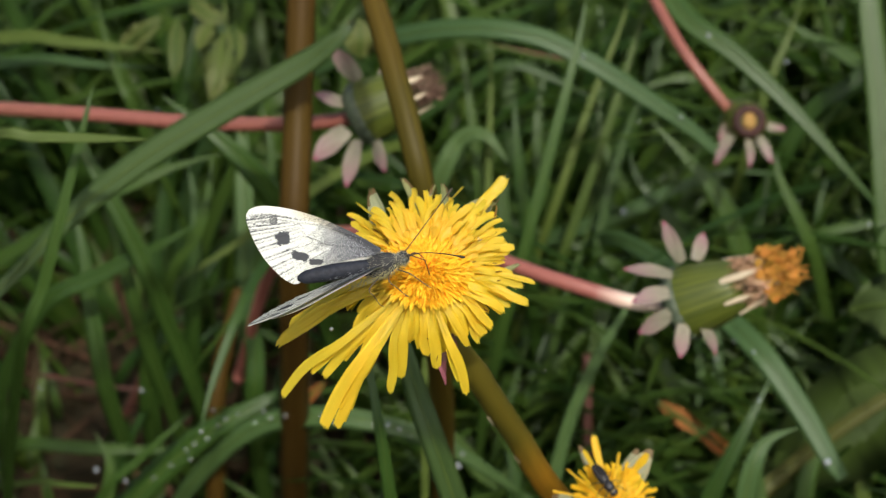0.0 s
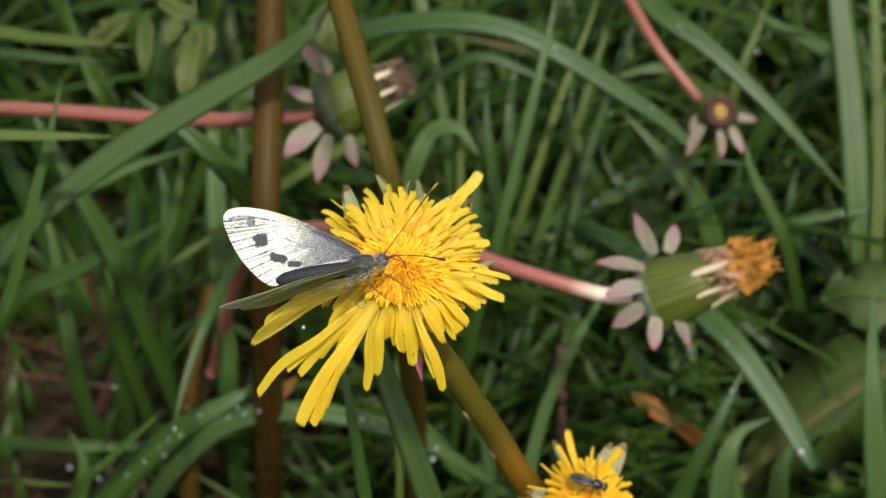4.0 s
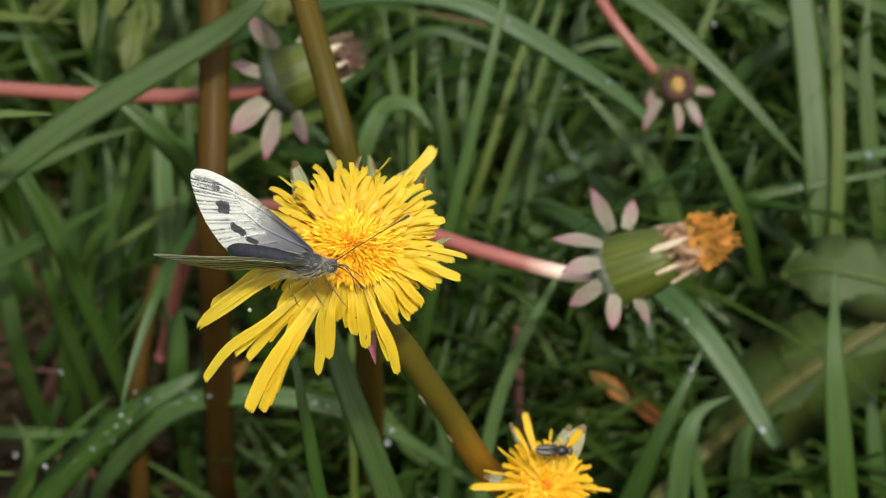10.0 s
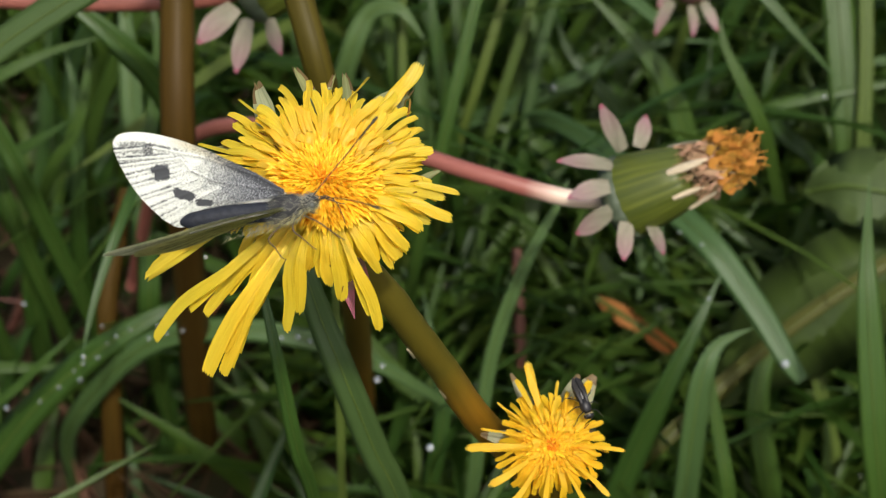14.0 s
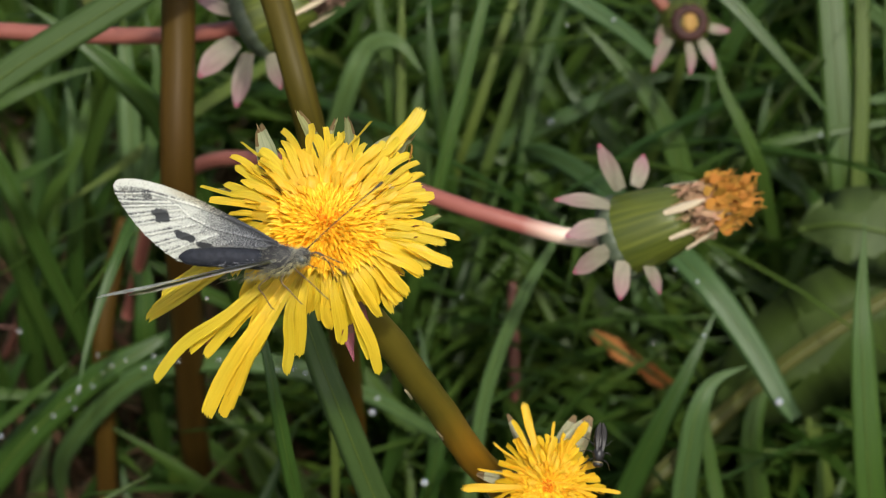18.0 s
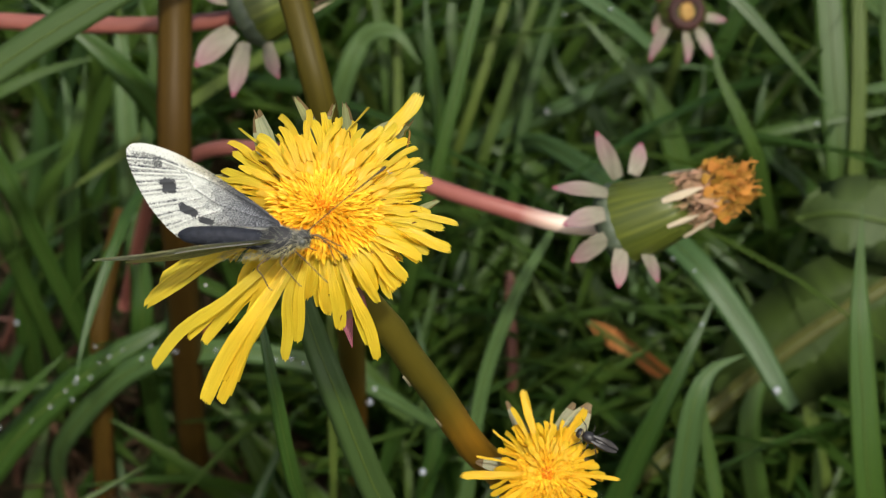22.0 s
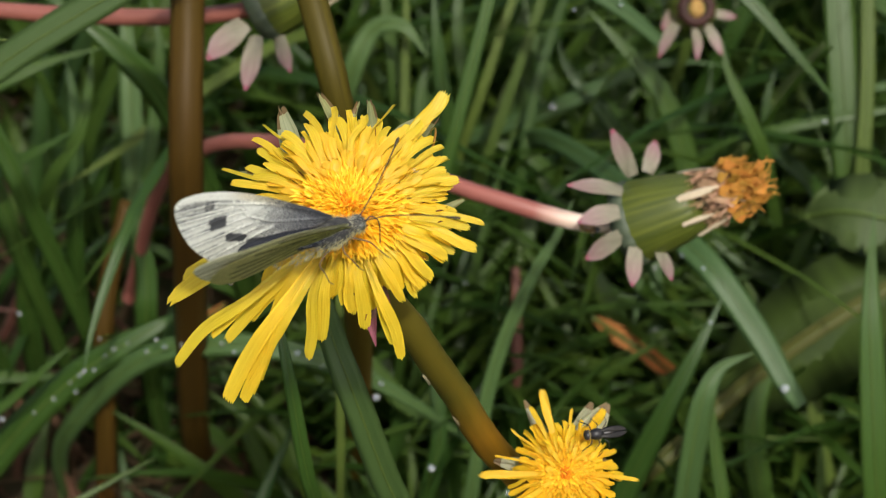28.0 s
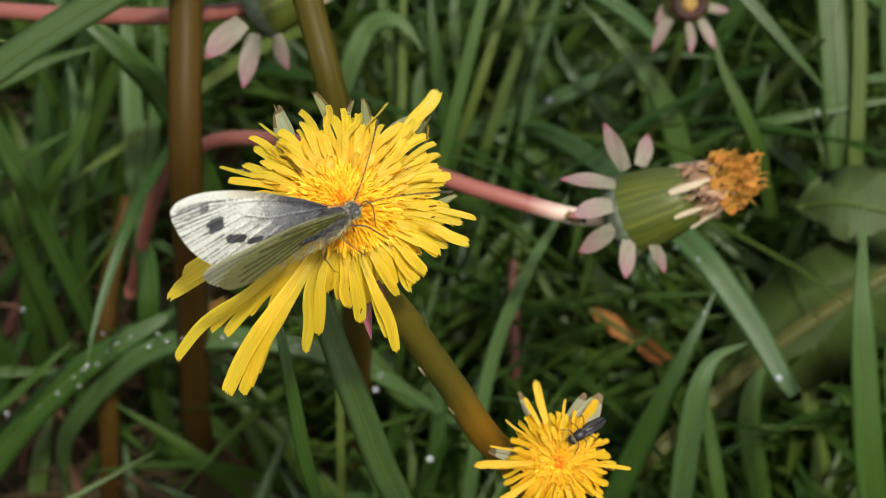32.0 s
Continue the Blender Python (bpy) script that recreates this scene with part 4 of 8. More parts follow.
def small_flower_base():
    bm = lathe([(0.002, -0.011), (0.004, -0.0095), (0.0046, -0.006), (0.0042, -0.002), (0.003, 0.001)], 30, 0.08, 13)
    ob = part("involucre", bm, INVOLUCRE, small_flower, "green cup under the petals")
    ob.matrix_local = S_LOCAL @ S_M
    bm = tube([(S_FOOT.x, S_FOOT.y, 0.0), S_FOOT, (0.0218, 0.0018, 0.1257), S_M @ Vector((0, 0, -0.010))], [0.0026, 0.0025, 0.0024, 0.0022], 24, 12, rough=0.06)
    ob = part("stem", bm, STEM_OLIVE, small_flower, "short olive stem")
    ob.matrix_local = S_LOCAL
    green = bract_mesh("bract", [BRACT_CLEAR, BRACT_BROWN], 0.1, 0, 0.93, 10, 0.6)
    for tip, w in (((0.0258, 0.0027, 0.1681), 0.0042), ((0.0237, 0.0047, 0.1664), 0.003), ((0.0131, 0.0030, 0.1684), 0.002), ((0.0253, -0.0047, 0.1634), 0.003), ((0.0085, -0.0047, 0.1634), 0.0026)):
        az, el, L = aim(S_M @ Matrix.Translation((0, 0, -0.004)), tip)
        share("bract", green, S_LOCAL @ S_M @ petal_pose((0, 0, -0.004), az, el, L, w), small_flower)


small_flower_base()


# ---- wilted heads ----
def bract_between(p, q, width, roll=0.0):
    """Pose with scale of a unit bract from p to q, its broad side up and to the front."""
    p, q = Vector(p), Vector(q)
    x = (q - p).normalized()
    z = Vector((0.0, -0.72, 0.69))
    z = (z - x * z.dot(x)).normalized()
    m = Matrix((x, z.cross(x), z)).transposed().to_4x4()
    m.translation = p
    return m @ Matrix.Rotation(radians(roll), 4, "X") @ Matrix.Diagonal(((q - p).length, width, (q - p).length, 1))


def wisp_mesh(name, mat, curl, bend, seed, n=9):
    """A shrivelled unit floret along +x: a narrow twisted strip that frays to a point."""
    r = random.Random(seed)
    bm = bmesh.new()
    rows = []
    for i in range(n + 1):
        u = i / n
        w = 0.5 * (0.6 + 0.4 * math.sin(u * 9 + seed)) * (1 - 0.75 * max(0.0, u - 0.6) / 0.4)
        a = 2.6 * u + seed
        c = Vector((u, 1.6 * bend * u + 0.5 * noise.noise(Vector((u * 5, seed, 0.5))) * u, -curl * u * u + 0.06 * noise.noise(Vector((u * 6, seed, 4.5))) * u))
        d = Vector((0, math.cos(a), 0.12 * math.sin(a)))
        rows.append([bm.verts.new(c - d * w), bm.verts.new(c + Vector((0, 0, 0.04))), bm.verts.new(c + d * w)])
    quad_grid(bm, rows)
    me = bpy.data.meshes.new(name)
    bm.to_mesh(me)
    bm.free()
    me.materials.append(mat)
    return me


def wilted_head(name, base, tip, body_len, radius, stem_pts, stem_r, stem_mat, bracts, tuft, label, seed, lean=0.0, orange=0.5, closed=False):
    """A closed, faded dandelion head: ribbed green cup, bent-back bracts, a tuft of withered florets, and its stem."""
    r = random.Random(seed)
    base, tip = Vector(base), Vector(tip)
    root = empty(name, base, label, "seed head", "wilted dandelions")
    L = Matrix.Translation(-base)
    M = frame_along(base, tip - base, (0, 0.4, 1))
    R = radius
    prof = [(R * 0.35, -0.001), (R * 0.85, 0.0), (R * 1.0, body_len * 0.1), (R * 1.02, body_len * 0.25), (R * 0.96, body_len * 0.5), (R * 0.86, body_len * 0.8), (R * 0.77, body_len), (R * 0.62, body_len * 1.15)]
    ob = part("involucre", lathe(prof, 96, 0.018, 16), INVOLUCRE, root, "ribbed green cup of closed bracts")
    ob.matrix_local = L @ M
    bm = lathe([(R * 0.4, -0.0014), (R * 0.86, -0.0006), (R * 1.03, body_len * 0.07), (R * 1.055, body_len * 0.14), (R * 1.05, body_len * 0.20), (R * 0.97, body_len * 0.26)], 64, 0.045, 16)
    ob = part("collar", bm, INVOLUCRE_GREY, root, "grey-green collar at the base")
    ob.matrix_local = L @ M
    meshes = [bract_mesh("bract", [BRACT_PINK, BRACT_TIP], c, k, 0.91, 12, 0.35, 0.075) for k, c in enumerate((0.12, 0.25, -0.12))]
    for p, q, w in bracts:
        p, q = Vector(p), Vector(q)
        share("bract", r.choice(meshes), L @ bract_between(p.lerp(q, 0.1) + Vector((0, 0.0012, -0.0006)), q, w * 0.74, r.uniform(-35, 35)), root)
    if closed:
        z = body_len * 1.12
        ob = part("mouth", lathe([(R * 0.72, z * 0.85), (R * 0.70, z), (R * 0.54, z * 1.12), (R * 0.36, z * 1.06), (R * 0.3, z * 0.98)], 30, 0.12, 11), BRACT_MOUTH, root, "dark brown rim of the closed head")
        ob.matrix_local = L @ M
        ob = part("plug", ball(bmesh.new(), (0, 0, z * 1.0), R * 0.38, R * 0.30, R * 0.22, 16, 10), WITHERED_OCHRE, root, "ochre plug of withered florets")
        ob.matrix_local = L @ M
    if tuft:
        tl, tr_ = tuft
        brown = WITHERED if orange else WITHERED_DARK
        ms = [wisp_mesh("floret", m, c, b, seed * 7 + k) for k, (m, c, b) in enumerate(((brown, -0.28, 0.15), (brown, -0.5, -0.2), (WITHERED_ORANGE, -0.3, 0.15), (WITHERED_ORANGE, -0.55, -0.2)))]
        # crumpled brown florets that carry on the cup, orange ones beyond them
        for k in range(260):
            a = r.uniform(0, 360)
            h = r.random()
            q = (0.62 + 0.38 * math.sqrt(r.random())) * tr_ * (1.0 - 0.15 * h)
            o = Vector((math.cos(radians(a)) * q, math.sin(radians(a)) * q, body_len * 0.92 + tl * 0.34 * h))
            share("floret", ms[r.choice((0, 1))], L @ M @ petal_pose(o, a + r.uniform(-25, 25), 84 + lean + r.uniform(-10, 16), tl * r.uniform(0.13, 0.26), R * r.uniform(0.16, 0.36), r.uniform(-60, 60)), root)
        for k in range(int(170 * min(1.0, 2 * orange))):
            a = r.uniform(0, 360)
            h = r.random()
            q = math.sqrt(r.random()) * tr_ * (0.95 - 0.35 * h)
            o = Vector((math.cos(radians(a)) * q, math.sin(radians(a)) * q, body_len * 1.05 + tl * (0.26 + 0.26 * h)))
            share("floret", ms[r.choice((2, 3))], L @ M @ petal_pose(o, a + r.uniform(-50, 50), r.uniform(58, 98), tl * r.uniform(0.12, 0.22), R * r.uniform(0.22, 0.42), r.uniform(-80, 80)), root)
        view = M.to_3x3().inverted() @ Vector((0.0, -0.72, 0.69))
        front = math.degrees(math.atan2(view.y, view.x))
        cream = bract_mesh("strap", [PAPPUS], -0.1, 1, 2.0, 8, 0.15, 0.06)
        for da, z, w in ((30, 0.90, 0.15), (-16, 0.96, 0.19), (75, 0.98, 0.12), (150, 0.9, 0.2), (-110, 0.9, 0.2)):
            a = front + da
            o = Vector((math.cos(radians(a)), math.sin(radians(a)), 0)) * R * (1.14 - 0.33 * z) + Vector((0, 0, body_len * z))
            share("strap", cream, L @ M @ petal_pose(o, a + r.uniform(-8, 8), r.uniform(88, 98), R * r.uniform(0.8, 1.05), R * w), root)
    bm = tube([*stem_pts, base], [*[stem_r] * len(stem_pts), stem_r * 0.95], 60, 14, rough=0.04)
    ob = part("stem", bm, stem_mat, root, "smooth reddish stem, cream at the head" if stem_mat is STEM_PINK_NECK else "smooth reddish stem")
    ob.matrix_local = L
    return root


wilted_head("wilted_dandelion", (0.0355, 0.0623, 0.1504), (0.0594, 0.0592, 0.1653), 0.0135, 0.0076,
            [(-0.0754, 0.1292, 0.0633), (-0.0621, 0.1190, 0.1088), (-0.0488, 0.1047, 0.1329), (-0.0340, 0.0935, 0.1443), (-0.0103, 0.0789, 0.1517), (0.0091, 0.0679, 0.1530), (0.0257, 0.0628, 0.1511)], 0.00165, STEM_PINK_NECK,
            [((0.0367, 0.0646, 0.1594), (0.0321, 0.0685, 0.1681), 0.0042), ((0.0399, 0.0710, 0.1546), (0.0424, 0.0778, 0.1586), 0.0042), ((0.0348, 0.0610, 0.1593), (0.0248, 0.0607, 0.1630), 0.0038), ((0.0342, 0.0579, 0.1576), (0.0263, 0.0554, 0.1587), 0.0048),
             ((0.0344, 0.0553, 0.1545), (0.0263, 0.0507, 0.1532), 0.0050), ((0.0365, 0.0543, 0.1534), (0.0352, 0.0483, 0.1482), 0.0044), ((0.0404, 0.0548, 0.1518), (0.0437, 0.0511, 0.1475), 0.0038)],
            (0.0215, 0.0058), "wilted dandelion head with green cup, pinkish bent bracts and orange tuft", 21, lean=10, orange=0.5)
wilted_head("wilted_dandelion", (-0.0354, 0.1065, 0.1680), (-0.0117, 0.1090, 0.1793), 0.0125, 0.0072,
            [(-0.1690, 0.1409, 0.1473), (-0.1337, 0.1292, 0.1539), (-0.1010, 0.1194, 0.1588), (-0.0762, 0.1140, 0.1606), (-0.0571, 0.1095, 0.1634), (-0.0439, 0.1077, 0.1654)], 0.00175, STEM_PINK,
            [((-0.0344, 0.1102, 0.1746), (-0.0409, 0.1130, 0.1820), 0.0056), ((-0.0366, 0.1046, 0.1720), (-0.0448, 0.1037, 0.1751), 0.0052), ((-0.0365, 0.1003, 0.1690), (-0.0442, 0.0938, 0.1654), 0.0066), ((-0.0347, 0.0991, 0.1675), (-0.0364, 0.0894, 0.1600), 0.0050), ((-0.0306, 0.0998, 0.1663), (-0.0290, 0.0944, 0.1619), 0.0040), ((-0.0307, 0.1156, 0.1707), (-0.0290, 0.1212, 0.1732), 0.0036)],
            (0.0190, 0.0046), "wilted dandelion head with ribbed green cup and brown tuft", 22, lean=2, orange=0.0)
wilted_head("wilted_dandelion", (0.0619, 0.1630, 0.1282), (0.0619, 0.1422, 0.1447), 0.010, 0.0062,
            [(0.0277, 0.2161, 0.1586), (0.0390, 0.1881, 0.1499), (0.0457, 0.1730, 0.1443), (0.0530, 0.1656, 0.1376), (0.0580, 0.1629, 0.1323)], 0.0015, STEM_PINK,
            [((0.0592, 0.1555, 0.1316), (0.0531, 0.1482, 0.1271), 0.0040), ((0.0618, 0.1521, 0.1317), (0.0624, 0.1451, 0.1275), 0.0038), ((0.0643, 0.1523, 0.1320), (0.0677, 0.1462, 0.1289), 0.0034), ((0.0658, 0.1561, 0.1324), (0.0720, 0.1554, 0.1315), 0.0030), ((0.0585, 0.1593, 0.1320), (0.0537, 0.1535, 0.1293), 0.0040), ((0.0603, 0.1651, 0.1308), (0.0569, 0.1691, 0.1313), 0.004)],
            None, "small closed wilted dandelion head with pinkish bracts on a red stem", 23, closed=True)
# ---- butterfly ----
def seg_dist(p, a, b):
    ap, ab = p - a, b - a
    t = max(0.0, min(1.0, ap.dot(ab) / max(ab.length_squared, 1e-12)))
    return (ap - ab * t).length, t


def smooth(a, b, x):
    t = max(0.0, min(1.0, (x - a) / (b - a)))
    return t * t * (3 - 2 * t)


def mix(a, b, t):
    return tuple(x + (y - x) * t for x, y in zip(a, b))


V2 = lambda a, b: Vector((a, b))
FORE_VEINS = [(V2(0.2, 1.5), V2(2.1, 3.7)), (V2(2.1, 3.7), V2(6.1, 7.0)), (V2(6.1, 7.0), V2(10.1, 9.5)), (V2(10.1, 9.5), V2(12.8, 11.1)), (V2(12.8, 11.1), V2(17.8, 12.4)), (V2(11.0, 9.4), V2(17.8, 11.3)), (V2(10.1, 8.8), V2(17.8, 10.5)),
              (V2(10.1, 8.1), V2(17.8, 9.0)), (V2(9.7, 7.0), V2(17.6, 7.65)), (V2(9.3, 5.7), V2(17.2, 5.9)), (V2(8.6, 4.7), V2(16.7, 4.25)), (V2(7.3, 3.8), V2(15.8, 2.8)), (V2(5.6, 2.6), V2(14.6, 1.45)),
              (V2(0.3, 1.2), V2(2.4, 2.3)), (V2(2.4, 2.3), V2(7.1, 4.7)), (V2(7.1, 4.7), V2(9.7, 7.0)), (V2(9.7, 7.0), V2(10.1, 8.8))]
HIND_VEINS = [(V2(0.3, 0.6), V2(6.0, 3.6)), (V2(6.0, 3.6), V2(12.6, 7.0)), (V2(6.0, 3.6), V2(14.6, 5.0)), (V2(6.0, 3.0), V2(15.4, 3.0)), (V2(5.6, 2.0), V2(15.0, 0.8)), (V2(4.6, 1.0), V2(13.6, -1.2)), (V2(3.2, 0.2), V2(10.5, -2.6)), (V2(0.3, 0.2), V2(5.6, 2.0)), (V2(0.4, 1.2), V2(9.6, 7.2)), (V2(1.0, -0.3), V2(7.0, -2.6))]

def grain(p, s=1.0):
    return noise.noise(Vector((p.x * s, p.y * s, 3.3)))


def fore_upper(p):
    near = min((seg_dist(p, a, b)[0], k) for k, (a, b) in enumerate(FORE_VEINS))
    d = near[0]
    a, b = FORE_VEINS[near[1]]
    above = 1.0 if (b - a).x * (p - a).y > (b - a).y * (p - a).x else 0.0
    out = math.hypot(p.x, p.y - 1.4)
    dust = 0.5 * grain(p, 1.1) + 0.35 * grain(p, 3.2)
    fine = grain(p, 6.0)
    lead = 1 - smooth(0.3, 1.4, min(seg_dist(p, V2(a, b), V2(e, f))[0] for (a, b), (e, f) in zip(FORE_LEAD, FORE_LEAD[1:])))
    c = mix((0.70, 0.715, 0.63), (0.54, 0.49, 0.33), 0.85 * lead * (1 - smooth(12.0, 16.0, out)))
    c = mix(c, (0.50, 0.52, 0.56), 0.7 * (1 - smooth(3.0, 10.0, out + 2.0 * dust)))
    dens = 0.80 * (1 - smooth(4.5, 15.0, out + 2.5 * dust)) + 0.12 * (1 - smooth(0.0, 5.0, out))
    # pale streaks in the cells beyond the dusted base
    dens -= 0.35 * (1 - smooth(0.4, 1.3, math.hypot((p.x - 9.4) / 2.0, (p.y - 7.9) / 0.75)))
    dens -= 0.25 * (1 - smooth(0.4, 1.3, math.hypot((p.x - 8.6) / 1.8, (p.y - 3.9) / 0.6)))
    dens += 0.35 * lead * (1 - smooth(4.0, 14.0, out))
    # outer veins: a pale ridge beside a furrow darkened with dust and painted shade; inner veins dark and fine
    rim = smooth(10.0, 14.0, out)
    furrow = math.exp(-((d - 0.24) / 0.18) ** 2) * (1.0 if above else 0.55) * (0.8 + 0.9 * dust + 0.3 * fine)
    dens = max(dens, 0.95 * rim * furrow, (0.75 - 0.45 * rim) * math.exp(-(d / 0.10) ** 2))
    dens += 0.30 * math.exp(-((d - 0.25) / 0.2) ** 2) * smooth(8.5, 12.5, p.y + 0.2 * (p.x - 13)) * rim
    dens -= 0.4 * rim * math.exp(-(d / 0.09) ** 2)
    for cx, cy, rx, ry, tilt, solid in ((15.2, 11.9, 1.9, 0.75, 0.32, 0.62), (13.5, 11.1, 0.6, 0.8, 0.2, 0.85), (13.2, 8.0, 1.05, 0.92, 0.15, 1.6), (11.5, 4.5, 1.35, 0.62, 0.66, 1.6), (9.5, 2.8, 1.15, 0.42, 0.35, 1.6)):
        q = p - V2(cx, cy)
        u = q.x * math.cos(tilt) + q.y * math.sin(tilt)
        v = -q.x * math.sin(tilt) + q.y * math.cos(tilt)
        e = (abs(u / rx) ** 4 + abs(v / ry) ** 4) ** 0.25 + 0.45 * dust + 0.28 * fine
        dens = max(dens, solid * (1 - smooth(0.84, 1.12, e)) - (0.45 * math.exp(-(d / 0.2) ** 2) if solid < 0.7 else 0.0))
    return (*c, dens)


def fore_under(p):
    c = mix((0.80, 0.79, 0.44), (0.86, 0.84, 0.56), smooth(9, 16, p.x))
    d = min(seg_dist(p, a, b)[0] for a, b in FORE_VEINS)
    return mix(c, (0.15, 0.16, 0.08), 0.7 * (1 - smooth(0.10, 0.5 + 0.2 * grain(p, 1.5), d)))


def hind_upper_pale(p):
    d = min(seg_dist(p, a, b)[0] for a, b in HIND_VEINS)
    c = mix((0.62, 0.63, 0.60), (0.86, 0.86, 0.81), smooth(1.0, 5.0, p.length + grain(p, 1.2)))
    return mix(c, (0.35, 0.35, 0.33), 0.5 * (1 - smooth(0.08, 0.3, d)))


def hind_under(p):
    d = min(seg_dist(p, a, b)[0] for a, b in HIND_VEINS)
    c = mix((0.66, 0.65, 0.17), (0.70, 0.68, 0.30), smooth(4, 14, p.length))
    c = mix(c, (0.32, 0.33, 0.13), 0.22 + 0.3 * grain(p, 1.6))
    c = mix(c, (0.07, 0.075, 0.03), 0.95 * (1 - smooth(0.08, 0.55 + 0.3 * grain(p, 1.5) + 0.25 * grain(p, 7.0), d)))
    return mix(c, (0.20, 0.20, 0.06), 0.25 + 0.3 * grain(p, 5.0))


FORE_LEAD = [(-0.2, 1.2), (2.0, 3.9), (4.3, 6.3), (7.0, 8.9), (10.1, 11.3), (12.7, 12.9), (14.6, 13.7), (16.2, 13.9), (17.0, 13.5)]
FORE_TRAIL = [(0.0, 0.3), (4.0, 1.2), (8.0, 1.7), (11.5, 1.3), (13.5, 0.9), (15.0, 2.2), (16.2, 4.5), (16.9, 6.4), (17.3, 8.3), (17.5, 10.3), (17.5, 12.2), (17.2, 13.3)]
HIND_LEAD = [(-0.2, 0.6), (3.0, 4.0), (7.0, 7.5), (10.5, 9.0), (13.3, 8.6), (15.0, 6.6)]
HIND_TRAIL = [(0.3, 0.2), (4.0, 0.5), (8.0, 0.7), (11.5, 0.9), (14.0, 1.5), (15.1, 3.8), (15.3, 5.6)]
BIG = 1.13
HIND_LEAD_R = [(a * BIG, b * BIG) for a, b in HIND_LEAD]
HIND_TRAIL_R = [(0.3, -0.6), (4.0, -0.9), (8.0, -0.9), (11.5, -0.4), (14.0, 1.3), (15.1, 3.8), (15.3, 5.6)]
HIND_TRAIL_R = [(a * BIG, b * BIG) for a, b in HIND_TRAIL_R]
LEAN = radians(8.5)


def laid(p):
    """From the spread wing to the pattern's own axes."""
    return V2(p.x * math.cos(LEAN) + p.y * math.sin(LEAN), -p.x * math.sin(LEAN) + p.y * math.cos(LEAN))


def wing(name, lead, trail, upper, under, side, parent, label, lift, sweep=0.0, mat=None):
    """A wing with an upper and an under sheet; side is 1 for the left wing, -1 for the right."""
    nu, nv = (210, 136) if upper is fore_upper else (110, 72)
    A = spline([(a, b, 0) for a, b in lead], nu)
    Bc = spline([(a, b, 0) for a, b in trail], nu)
    bm = bmesh.new()
    tint = bm.verts.layers.float_color.new("tint")
    sheets = []
    for top in (True, False):
        rows = []
        for i in range(nu + 1):
            row = []
            for j in range(nv + 1):
                p = A[i].lerp(Bc[i], j / nv)
                q = V2(p.x, p.y) if upper is fore_upper else laid(p)
                dv = min(seg_dist(q, a, b)[0] for a, b in (FORE_VEINS if upper is fore_upper else HIND_VEINS))
                edge = min(1.0, 8 * min(j / nv, 1 - j / nv, 1 - i / nu + 0.02))
                z = 0.10 * math.sin(p.x * 0.35) + 0.10 * math.exp(-(dv / 0.16) ** 2) + 0.012 * (p.y - 4) * math.sin(p.x * 0.5)
                z += (0.045 if top else -0.045) * edge
                cs, sn = math.cos(radians(sweep)), math.sin(radians(sweep))
                v = bm.verts.new((-(p.x * cs + p.y * sn) * 0.001, side * (p.y * cs - p.x * sn) * 0.001, (z + lift) * 0.001))
                v[tint] = (*(upper(q) if top else under(q)), 0.0)[:4]
                row.append(v)
            rows.append(row)
        quad_grid(bm, rows)
        sheets.append(rows)
    a, b = sheets
    rim_a = [r[0] for r in a] + a[-1][1:] + [r[-1] for r in reversed(a[:-1])] + list(reversed(a[0][1:-1]))
    rim_b = [r[0] for r in b] + b[-1][1:] + [r[-1] for r in reversed(b[:-1])] + list(reversed(b[0][1:-1]))
    for k in range(len(rim_a)):
        m = (k + 1) % len(rim_a)
        bm.faces.new((rim_a[k], rim_b[k], rim_b[m], rim_a[m]))
    bmesh.ops.recalc_face_normals(bm, faces=bm.faces)
    return part(name, bm, mat or WING, parent, label)


butterfly = empty("butterfly", (0, 0, 0.2), "white butterfly with grey-veined, black-spotted wings on a yellow flower", "butterfly")
fore_l = wing("forewing", FORE_LEAD, FORE_TRAIL, fore_upper, fore_under, 1, butterfly, "white forewing with grey base and two black spots", 0.12, mat=WING_LIT)
fore_r = wing("forewing", FORE_LEAD, FORE_TRAIL, fore_upper, fore_under, -1, butterfly, "white forewing with grey base and two black spots", 0.12, 11.0)
hind_l = wing("hindwing", HIND_LEAD, HIND_TRAIL, hind_upper_pale, hind_under, 1, butterfly, "dusky hindwing, yellowish green below with dark veins", -0.12)
hind_r = wing("hindwing", HIND_LEAD_R, HIND_TRAIL_R, hind_upper_pale, hind_under, -1, butterfly, "dusky hindwing, yellowish green below with dark veins", -0.12, 6.0)


